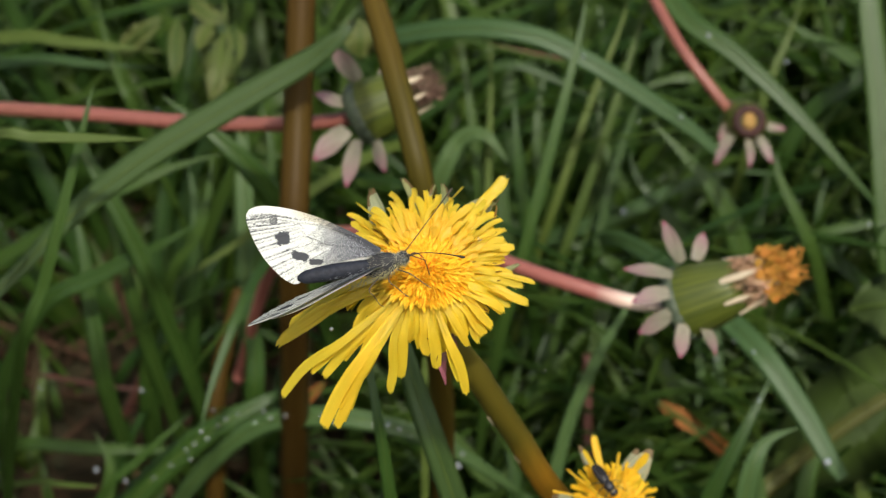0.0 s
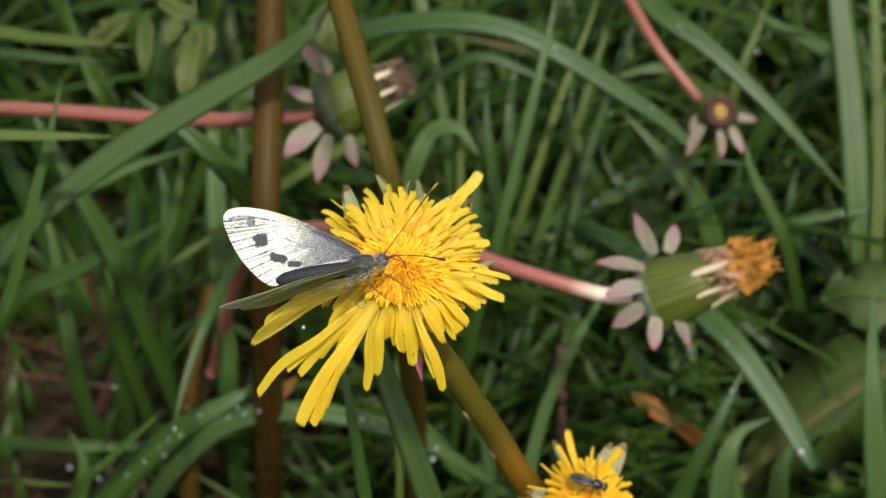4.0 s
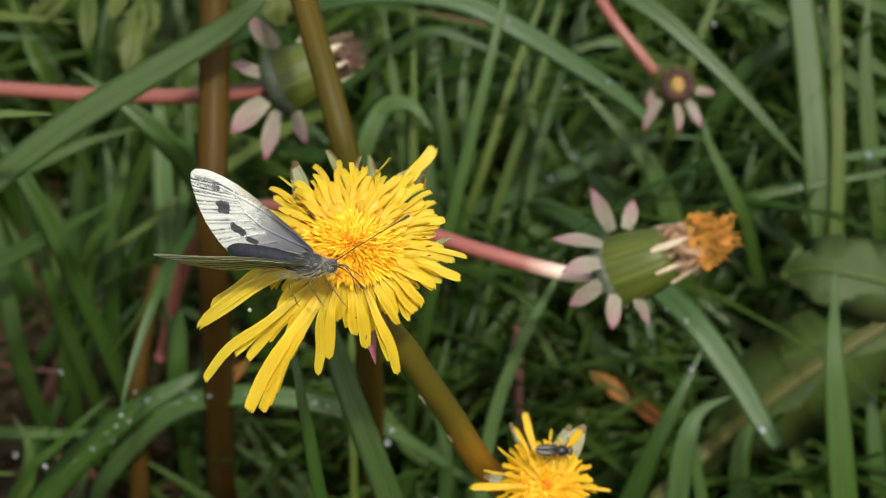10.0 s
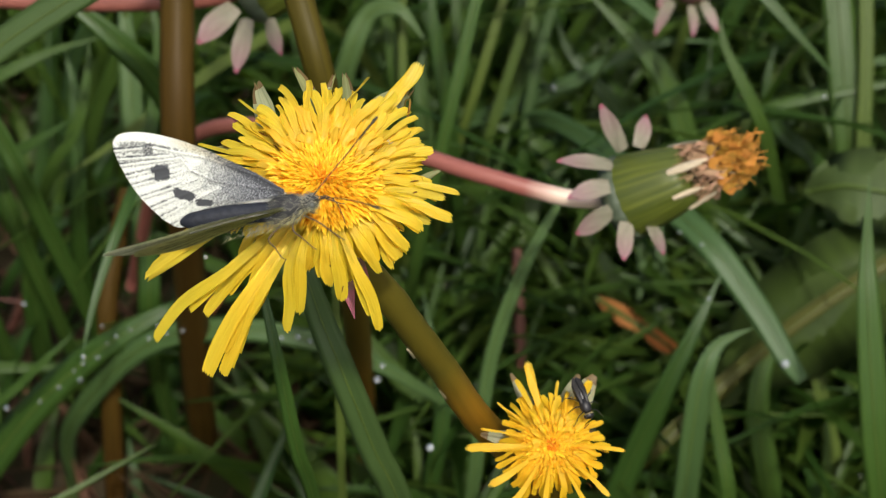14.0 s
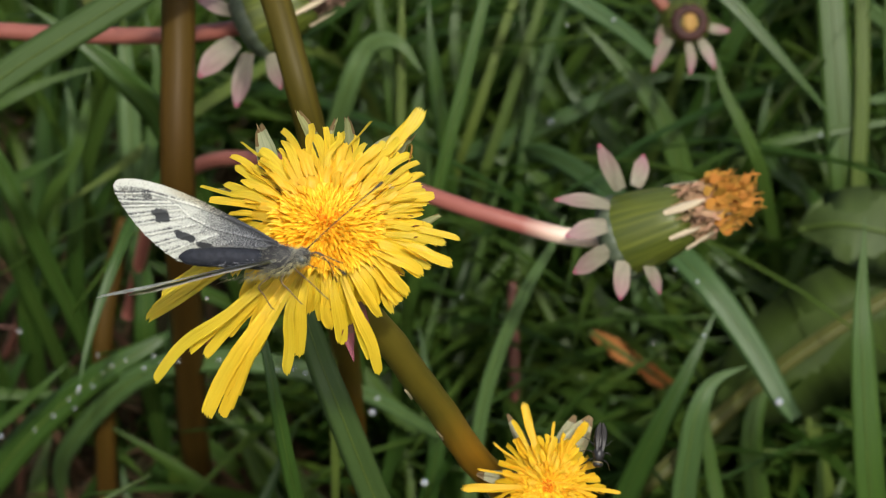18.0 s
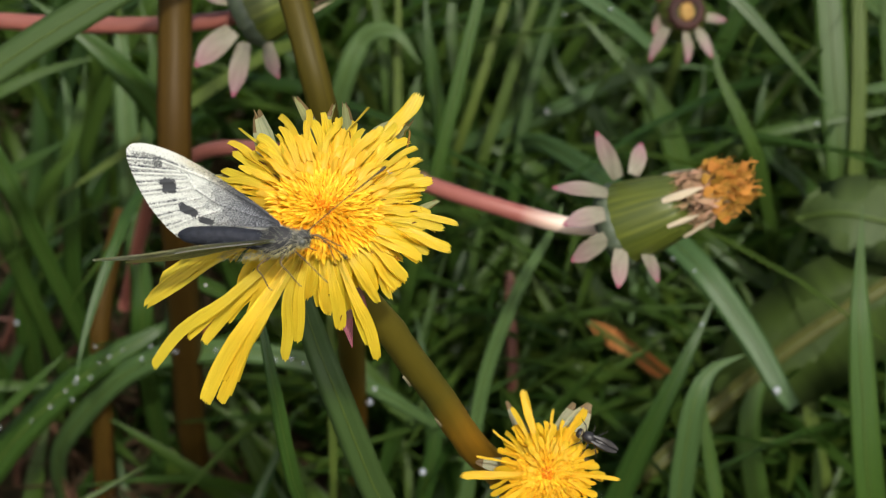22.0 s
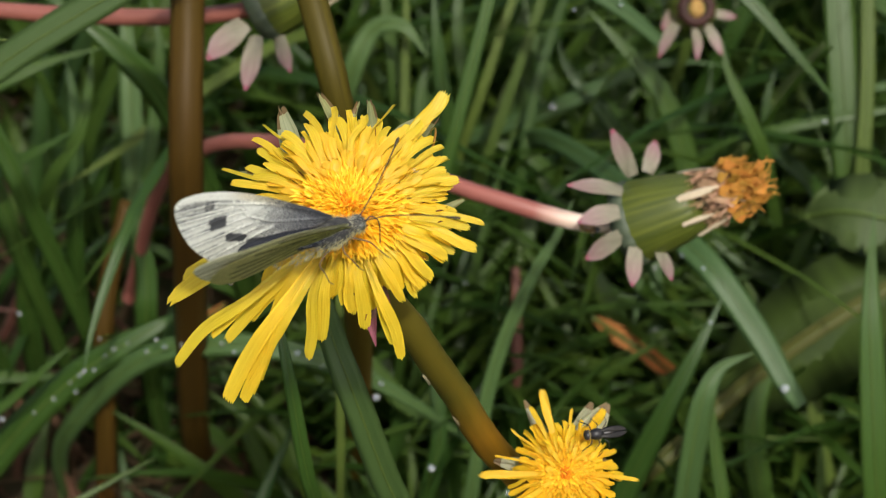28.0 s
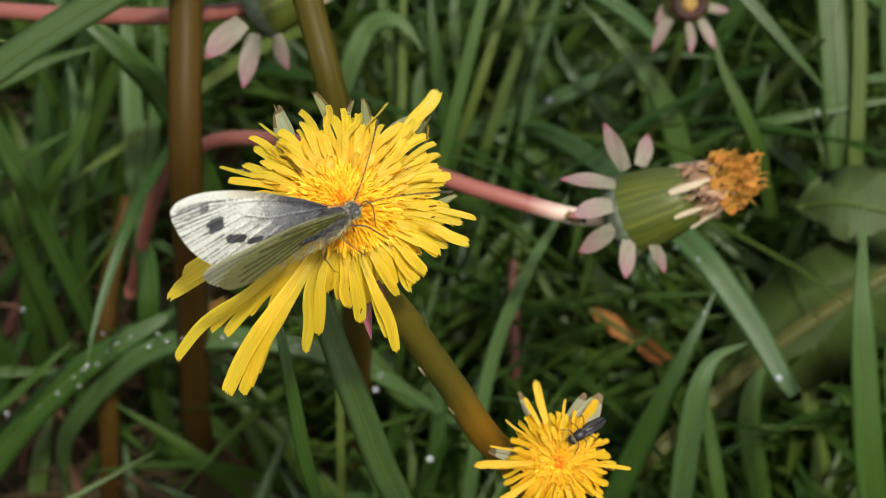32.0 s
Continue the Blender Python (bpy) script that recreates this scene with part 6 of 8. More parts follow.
# upper right
grass_blade([(0.0352, 0.2063, 0.1552), (0.0463, 0.1838, 0.1489), (0.0599, 0.1723, 0.1435), (0.0752, 0.1605, 0.1335), (0.0885, 0.1510, 0.1221), (0.0980, 0.1464, 0.1126)], 0.00837, GRASS, "broad tapering green grass blade", 0.2, taper=(0.8, 1.0, 0.8, 0.45, 0.03))
grass_blade([(0.0695, 0.1552, 0.0695), (0.0651, 0.1589, 0.0863), (0.0589, 0.1642, 0.1008), (0.0492, 0.1695, 0.1112), (0.0386, 0.1767, 0.1198)], 0.00658)
grass_blade([(0.0062, 0.1902, 0.0618), (0.0180, 0.1876, 0.0709), (0.0362, 0.1879, 0.0796), (0.0510, 0.1906, 0.0869), (0.0660, 0.1933, 0.0902), (0.0814, 0.1948, 0.0878)], 0.00436, GRASS_BLUE, BLUE)
grass_blade([(0.1089, 0.1412, 0.0692), (0.1050, 0.1472, 0.0888), (0.1025, 0.1591, 0.1071), (0.1004, 0.1759, 0.1271), (0.0979, 0.1887, 0.1424), (0.0964, 0.1977, 0.1531)], 0.00831, GRASS, "broad upright green grass blade", 0.2, taper=FLAT)
grass_blade([(0.1078, 0.1392, 0.0752), (0.1075, 0.1472, 0.0929), (0.1077, 0.1593, 0.1107), (0.1073, 0.1751, 0.1295), (0.1062, 0.1904, 0.1485)], 0.00376, GRASS_PALE, PALEL, taper=FLAT)
for pts, w, m in (([(0.0719, 0.1574, 0.0886), (0.0846, 0.1546, 0.0976), (0.1010, 0.1548, 0.1020), (0.1195, 0.1569, 0.1045), (0.1380, 0.1591, 0.1071)], 0.00262, GRASS),
        ([(0.1460, 0.1748, 0.1011), (0.1236, 0.1690, 0.1024), (0.1106, 0.1660, 0.1030), (0.0997, 0.1664, 0.1034)], 0.00345, GRASS_BLUE),
        ([(0.0785, 0.1972, 0.0865), (0.0867, 0.1998, 0.1061), (0.0972, 0.2011, 0.1160), (0.1086, 0.2072, 0.1232), (0.1200, 0.2158, 0.1335)], 0.00522, GRASS),
        ([(0.0695, 0.1884, 0.1090), (0.0735, 0.1938, 0.1237), (0.0783, 0.2014, 0.1328), (0.0823, 0.2086, 0.1414)], 0.00271, GRASS_PALE),):
    grass_blade(pts, w, m, PALEL if m is GRASS_PALE else "green grass blade in the meadow")
for pts, w, m in (([(0.0851, 0.1503, 0.0883), (0.0790, 0.1520, 0.1028), (0.0727, 0.1578, 0.1138), (0.0712, 0.1627, 0.1196)], 0.0034, GRASS),
        ([(0.1060, 0.1704, 0.0629), (0.0933, 0.1738, 0.0752), (0.0895, 0.1791, 0.0856), (0.0920, 0.1865, 0.0944)], 0.00429, GRASS),
        ([(0.0760, 0.1693, 0.0616), (0.0900, 0.1802, 0.0827), (0.1010, 0.1876, 0.0957), (0.1092, 0.1928, 0.1019)], 0.00363, GRASS_PALE),
        ([(0.0578, 0.1880, 0.0591), (0.0470, 0.1938, 0.0742), (0.0385, 0.2004, 0.0821), (0.0351, 0.2069, 0.0899)], 0.00409, GRASS),
        ([(0.1021, 0.2188, 0.1123), (0.0898, 0.2209, 0.1189), (0.0798, 0.2252, 0.1240)], 0.00436, GRASS_BLUE),):
    grass_blade(pts, w, m, PALEL if m is GRASS_PALE else "green grass blade in the meadow")
for pts, w, m in (([(0.1265, 0.1676, 0.0760), (0.1219, 0.1811, 0.1004), (0.1204, 0.1944, 0.1204), (0.1220, 0.2078, 0.1363)], 0.00548, GRASS),
        ([(0.1396, 0.1928, 0.1060), (0.1251, 0.1925, 0.1140), (0.1154, 0.1977, 0.1201), (0.1058, 0.1998, 0.1226)], 0.00419, GRASS),
        ([(0.0623, 0.2179, 0.1029), (0.0532, 0.2156, 0.1085), (0.0431, 0.2145, 0.1072), (0.0330, 0.2113, 0.1033)], 0.00371, GRASS),
        ([(0.1408, 0.2188, 0.1123), (0.1243, 0.2186, 0.1203), (0.1093, 0.2240, 0.1267)], 0.00500, GRASS),
        ([(0.0646, 0.1666, 0.0748), (0.0719, 0.1728, 0.0905), (0.0735, 0.1811, 0.1004)], 0.00322, GRASS),):
    grass_blade(pts, w, m, PALEL if m is GRASS_PALE else "green grass blade in the meadow")
# lower right
grass_blade([(0.0493, 0.1261, 0.1008), (0.0563, 0.1108, 0.1031), (0.0636, 0.0993, 0.1018), (0.0729, 0.0886, 0.0932), (0.0786, 0.0799, 0.0869), (0.0820, 0.0768, 0.0832)], 0.00618, GRASS_BLUE, "blue-green grass blade with a dew drop near its tip", 0.2, taper=(0.6, 0.8, 1.0, 0.95, 0.5))
grass_blade([(0.0414, 0.0718, 0.0443), (0.0472, 0.0737, 0.0672), (0.0525, 0.0768, 0.0832), (0.0585, 0.0833, 0.0951), (0.0647, 0.0929, 0.1024)], 0.00637, GRASS, "pointed upright green grass blade", 0.3, taper=(0.9, 1.0, 0.75, 0.02))
grass_blade([(0.0642, 0.1279, 0.0039), (0.0623, 0.1332, 0.0227), (0.0615, 0.1431, 0.0385), (0.0610, 0.1569, 0.0550), (0.0603, 0.1664, 0.0663)], 0.00495, GRASS_BLUE, BLUE)
grass_blade([(0.0566, 0.0643, 0.0601), (0.0569, 0.0662, 0.0788), (0.0582, 0.0704, 0.0921), (0.0618, 0.0749, 0.0975), (0.0692, 0.0771, 0.1001)], 0.00536, GRASS_BLUE, "folded blue-green grass blade", 0.5)
grass_blade([(0.0953, 0.0480, 0.0737), (0.0911, 0.0520, 0.0949), (0.0883, 0.0631, 0.1164), (0.0880, 0.0721, 0.1271), (0.0885, 0.0818, 0.1387)], 0.00690, GRASS, "broad upright green grass blade", 0.35, taper=(0.9, 1.0, 0.75, 0.02))
for pts, w, m in (([(0.0587, 0.1325, 0.0259), (0.0512, 0.1385, 0.0454), (0.0445, 0.1449, 0.0572), (0.0397, 0.1500, 0.0633)], 0.00419, GRASS),
        ([(0.1050, 0.0986, 0.0185), (0.0994, 0.1062, 0.0358), (0.0962, 0.1154, 0.0509), (0.0954, 0.1223, 0.0592)], 0.00436, GRASS_PALE),
        ([(0.0675, 0.0668, 0.0549), (0.0644, 0.0724, 0.0697), (0.0621, 0.0786, 0.0813), (0.0629, 0.0840, 0.0876)], 0.00335, GRASS),
        ([(0.0831, 0.0883, 0.0310), (0.0786, 0.0957, 0.0521), (0.0811, 0.1025, 0.0643), (0.0900, 0.1091, 0.0723)], 0.00598, GRASS),
        ([(0.0287, 0.1110, 0.0086), (0.0346, 0.1161, 0.0270), (0.0440, 0.1205, 0.0364), (0.0536, 0.1236, 0.0400)], 0.00385, GRASS),):
    grass_blade(pts, w, m, PALEL if m is GRASS_PALE else "green grass blade in the meadow")
for pts, w, m in (([(0.0160, 0.1522, 0.0412), (0.0241, 0.1547, 0.0524), (0.0290, 0.1632, 0.0625), (0.0323, 0.1696, 0.0701)], 0.00429, GRASS),
        ([(0.0364, 0.1409, 0.0194), (0.0427, 0.1458, 0.0335), (0.0393, 0.1522, 0.0412), (0.0310, 0.1554, 0.0450)], 0.00500, GRASS),
        ([(0.0918, 0.1389, 0.0583), (0.0971, 0.1452, 0.0741), (0.1012, 0.1503, 0.0842), (0.1075, 0.1553, 0.0902)], 0.00315, GRASS),
        ([(0.1207, 0.0918, 0.0268), (0.1173, 0.1001, 0.0450), (0.1151, 0.1099, 0.0609), (0.1159, 0.1197, 0.0725)], 0.00548, GRASS),
        ([(0.0555, 0.1599, 0.0338), (0.0701, 0.1604, 0.0426), (0.0836, 0.1647, 0.0478), (0.0920, 0.1712, 0.0556)], 0.00371, GRASS),):
    grass_blade(pts, w, m, PALEL if m is GRASS_PALE else "green grass blade in the meadow")
for pts, w, m in (([(0.0372, 0.1593, 0.0248), (0.0283, 0.1489, 0.0208), (0.0180, 0.1467, 0.0182), (0.0095, 0.1478, 0.0195)], 0.00443, GRASS_BLUE),
        ([(0.0548, 0.1529, 0.0585), (0.0553, 0.1426, 0.0504), (0.0529, 0.1343, 0.0404)], 0.00261, GRASS_BLUE),
        ([(0.0906, 0.1173, 0.0161), (0.0784, 0.1190, 0.0263), (0.0638, 0.1200, 0.0275), (0.0509, 0.1169, 0.0238)], 0.00548, GRASS),
        ([(0.1060, 0.1522, 0.0412), (0.0900, 0.1526, 0.0499), (0.0768, 0.1590, 0.0575), (0.0686, 0.1664, 0.0663)], 0.00462, GRASS),):
    grass_blade(pts, w, m, PALEL if m is GRASS_PALE else "green grass blade in the meadow")
grass_blade([(0.0415, 0.0849, 0.0352), (0.0537, 0.0851, 0.0519), (0.0707, 0.0986, 0.0598), (0.0909, 0.1073, 0.0742), (0.1154, 0.1163, 0.0870), (0.1335, 0.1259, 0.0902)], 0.00377, LEAF_RIB, "long olive leaf stalk lying through the grass", 0.6, taper=(0.8, 1, 1, 0.8))


# ---- broad leaves ----
def broad_leaf(name, pts, width, mat, label, category, teeth=0.0, cup=0.15, shape=(0.15, 0.8, 1.0, 0.75, 0.05), n=22, group="weed leaves", wavy=0.03, rib=0.0):
    """A leaf blade with a midrib, side veins and a toothed or smooth margin."""
    bm = bmesh.new()
    C = spline(pts, n)
    Wd = [max(0.02, v.x) for v in spline([(s, 0, 0) for s in shape], n)]
    rows = []
    for i, c in enumerate(C):
        t = (C[min(i + 1, n)] - C[max(i - 1, 0)]).normalized()
        s = t.cross(Vector((0.1, -0.72, 0.68))).normalized()
        u = s.cross(t)
        h = width * 0.5 * Wd[i] * (1 + teeth * (0.5 if i % 3 else -0.9))
        row = []
        for j in range(-4, 5):
            v = j / 4
            ripple = wavy * math.sin(i * 0.75 + abs(v) * 2 + (1.3 if v > 0 else 0.0)) * abs(v)
            row.append(bm.verts.new(c + s * h * v + u * h * (cup * v * v + ripple) - u * 0.00012 * (j == 0)))
        row.append(bm.verts.new(c - u * 0.0006))
        rows.append(row)
    quad_grid(bm, rows, True)
    root = empty(name, pts[0], label, category, group)
    off = Matrix.Translation(-Vector(pts[0]))
    part("blade", bm, mat, root).matrix_local = off
    q = rib or 0.0006
    bm = tube([p + Vector((0, -0.0004, 0.0003)) for p in C[::3]], [q, q * 0.85, q * 0.4], 16, 8)
    part("midrib", bm, LEAF_RIB if rib else GRASS_PALE, root, "thick olive midrib" if rib else "pale midrib").matrix_local = off
    return root


broad_leaf("dandelion_leaf", [(0.0911, 0.1313, 0.0904), (0.0983, 0.1262, 0.0968), (0.1095, 0.1228, 0.0969), (0.1234, 0.1224, 0.0923), (0.1407, 0.1255, 0.0835)], 0.0205, LEAF_PALE, "broad dandelion leaf with a pale edge", "leaf", 0.0, wavy=0.05)
broad_leaf("dandelion_leaf", [(0.0671, 0.1010, 0.0462), (0.0821, 0.1076, 0.0622), (0.0965, 0.1128, 0.0725), (0.1126, 0.1187, 0.0816), (0.1347, 0.1284, 0.0870)], 0.0300, LEAF, "broad green dandelion leaf with a thick olive midrib", "leaf", 0.0, wavy=0.03, rib=0.0017)
for pts, w in (([(-0.1099, 0.1828, 0.1354), (-0.1055, 0.1830, 0.1397), (-0.1010, 0.1827, 0.1435), (-0.0965, 0.1852, 0.1464)], 0.00673), ([(-0.0922, 0.1852, 0.1464), (-0.0914, 0.1767, 0.1446), (-0.0910, 0.1706, 0.1414), (-0.0915, 0.1673, 0.1375)], 0.00481), ([(-0.0794, 0.1822, 0.1429), (-0.0786, 0.1715, 0.1426), (-0.0790, 0.1655, 0.1394), (-0.0808, 0.1617, 0.1349)], 0.00867),
               ([(-0.0833, 0.1865, 0.1438), (-0.0851, 0.1817, 0.1423), (-0.0861, 0.1770, 0.1408)], 0.00517), ([(-0.0767, 0.1832, 0.1441), (-0.0750, 0.1753, 0.1428), (-0.0749, 0.1696, 0.1403)], 0.00601), ([(-0.0899, 0.1927, 0.1472), (-0.0848, 0.1879, 0.1456), (-0.0787, 0.1870, 0.1444)], 0.00616), ([(-0.0419, 0.1738, 0.1411), (-0.0409, 0.1744, 0.1460), (-0.0417, 0.1783, 0.1506)], 0.00902)):
    broad_leaf("weed_leaf", pts, w, LEAF_YOUNG, "small oval yellowish-green weed leaf", "leaf", 0.0, 0.25, (0.1, 0.85, 1.0, 0.7, 0.1), 12)
grown("weed", tube([(-0.0789, 0.1770, 0.0873), (-0.0763, 0.1776, 0.1127), (-0.0784, 0.1828, 0.1354), (-0.0804, 0.1927, 0.1472)], [0.0008, 0.0008, 0.0006, 0.0005], 18, 7), GRASS_PALE, "thin pale green weed stalk in the grass", "plant")
broad_leaf("dead_leaf", [(0.0424, 0.1340, 0.0525), (0.0506, 0.1265, 0.0517), (0.0577, 0.1234, 0.0481), (0.0651, 0.1219, 0.0422)], 0.00571, RUST, "narrow rusty orange dead leaf", "leaf", 0.05, 0.3, (0.2, 0.9, 0.6, 0.9, 0.1), 16, "dead leaves")
broad_leaf("dead_leaf", [(-0.0594, 0.1205, 0.0611), (-0.0546, 0.1184, 0.0669), (-0.0498, 0.1192, 0.0719)], 0.00365, RUST, "narrow rusty orange dead leaf", "leaf", 0.0, 0.3, (0.2, 0.9, 0.8, 0.2), 12, "dead leaves")
broad_leaf("dead_leaf", [(-0.1105, 0.1506, 0.0310), (-0.1087, 0.1511, 0.0399), (-0.1090, 0.1543, 0.0437)], 0.00436, RUST, "narrow rusty orange dead leaf", "leaf", 0.0, 0.3, (0.4, 0.9, 0.8, 0.2), 12, "dead leaves")
for pts, r0 in (([(0.0234, 0.1124, 0.0349), (0.0224, 0.1136, 0.0487), (0.0218, 0.1228, 0.0638), (0.0214, 0.1309, 0.0735)], 0.0017), ([(-0.1391, 0.1484, 0.0449), (-0.1213, 0.1430, 0.0467), (-0.1082, 0.1420, 0.0455)], 0.0007), ([(-0.1211, 0.1548, 0.0196), (-0.1165, 0.1533, 0.0260), (-0.1115, 0.1560, 0.0375)], 0.0016), ([(-0.0487, 0.2116, 0.1285), (-0.0105, 0.2150, 0.1202), (0.0263, 0.2178, 0.1110)], 0.0006)):
    grown("twig", tube(pts, [r0, r0 * 0.9, r0 * 0.7], 20, 8, rough=0.1), RED_STEM, "reddish-brown dead plant stalk in the grass", "twig", "dead stalks")

# ---- dew ----
for place, rad in (((0.0777, 0.0774, 0.0881), 0.00122),
        ((-0.0706, 0.0625, 0.1095), 0.00057),
        ((-0.1015, 0.1229, 0.0640), 0.00077),
        ((-0.1151, 0.1122, 0.0430), 0.00092),
        ((-0.0988, 0.0868, 0.0662), 0.00072),
        ((-0.0549, 0.0965, 0.0819), 0.00072),
        ((-0.0303, 0.0923, 0.0831), 0.00070),
        ((0.0608, 0.1410, 0.0402), 0.00114),
        ((0.0605, 0.1517, 0.0530), 0.00082),
        ((0.0336, 0.1865, 0.0799), 0.00117),
        ((-0.0613, 0.0977, 0.0793), 0.00058),
        ((-0.0654, 0.0969, 0.0784), 0.00058),
        ((-0.0845, 0.0998, 0.0612), 0.00059),
        ((-0.0796, 0.1014, 0.0672), 0.00059),
        ((-0.0903, 0.1005, 0.0578), 0.00060),
        ((-0.0476, 0.0954, 0.0828), 0.00057),
        ((-0.0276, 0.0925, 0.0813), 0.00057),):
    rad *= 0.8
    grown("dew_drop", ball(bmesh.new(), place, rad, rad, rad, 12, 8), DEW, "round whitish dew drop on a blade", "dew drop", "dew drops")
for place, rad in (((-0.0219, 0.0918, 0.0805), 0.00057),
        ((0.0522, 0.1770, 0.1470), 0.00075),
        ((0.0182, 0.1596, 0.1510), 0.00058),
        ((0.0439, 0.1530, 0.1369), 0.00058),
        ((0.1178, 0.1643, 0.1050), 0.00092),
        ((0.0976, 0.1533, 0.1022), 0.00062),
        ((0.0892, 0.1351, 0.0620), 0.00077),
        ((-0.0002, 0.0473, 0.0975), 0.00101),
        ((-0.0123, 0.0849, 0.0764), 0.00099),
        ((-0.0269, -0.0177, 0.2139), 0.00042),
        ((0.0606, 0.0849, 0.1012), 0.00054),
        ((0.0919, 0.1120, 0.0674), 0.00060),
        ((-0.0114, 0.0923, 0.0729), 0.00072),
        ((0.0608, 0.1002, 0.1028), 0.00054),
        ((0.0792, 0.2053, 0.1210), 0.00082),
        ((-0.0756, 0.0981, 0.0756), 0.00043),
        ((-0.0729, 0.0973, 0.0788), 0.00058),):
    rad *= 0.8
    grown("dew_drop", ball(bmesh.new(), place, rad, rad, rad, 12, 8), DEW, "round whitish dew drop on a blade", "dew drop", "dew drops")
for place, rad in (((-0.0697, 0.0982, 0.0799), 0.00043),
        ((-0.0825, 0.0988, 0.0682), 0.00059),
        ((-0.0848, 0.0976, 0.0668), 0.00044),
        ((-0.0956, 0.1001, 0.0532), 0.00045),
        ((-0.0767, 0.1007, 0.0787), 0.00043),
        ((-0.0630, 0.0979, 0.0815), 0.00057),
        ((-0.0567, 0.0943, 0.0835), 0.00057),
        ((-0.0444, 0.0915, 0.0843), 0.00057),
        ((-0.0338, 0.0912, 0.0839), 0.00057),
        ((-0.0246, 0.0893, 0.0817), 0.00042),
        ((0.0626, 0.1003, 0.0989), 0.00042),
        ((0.0563, 0.1039, 0.1032), 0.00042),
        ((0.0548, 0.1613, 0.0685), 0.00049),
        ((0.0026, 0.1571, 0.0635), 0.00049),
        ((0.1065, 0.1806, 0.1368), 0.00046),
        ((0.0328, 0.1500, 0.1375), 0.00043),):
    rad *= 0.8
    grown("dew_drop", ball(bmesh.new(), place, rad, rad, rad, 12, 8), DEW, "round whitish dew drop on a blade", "dew drop", "dew drops")


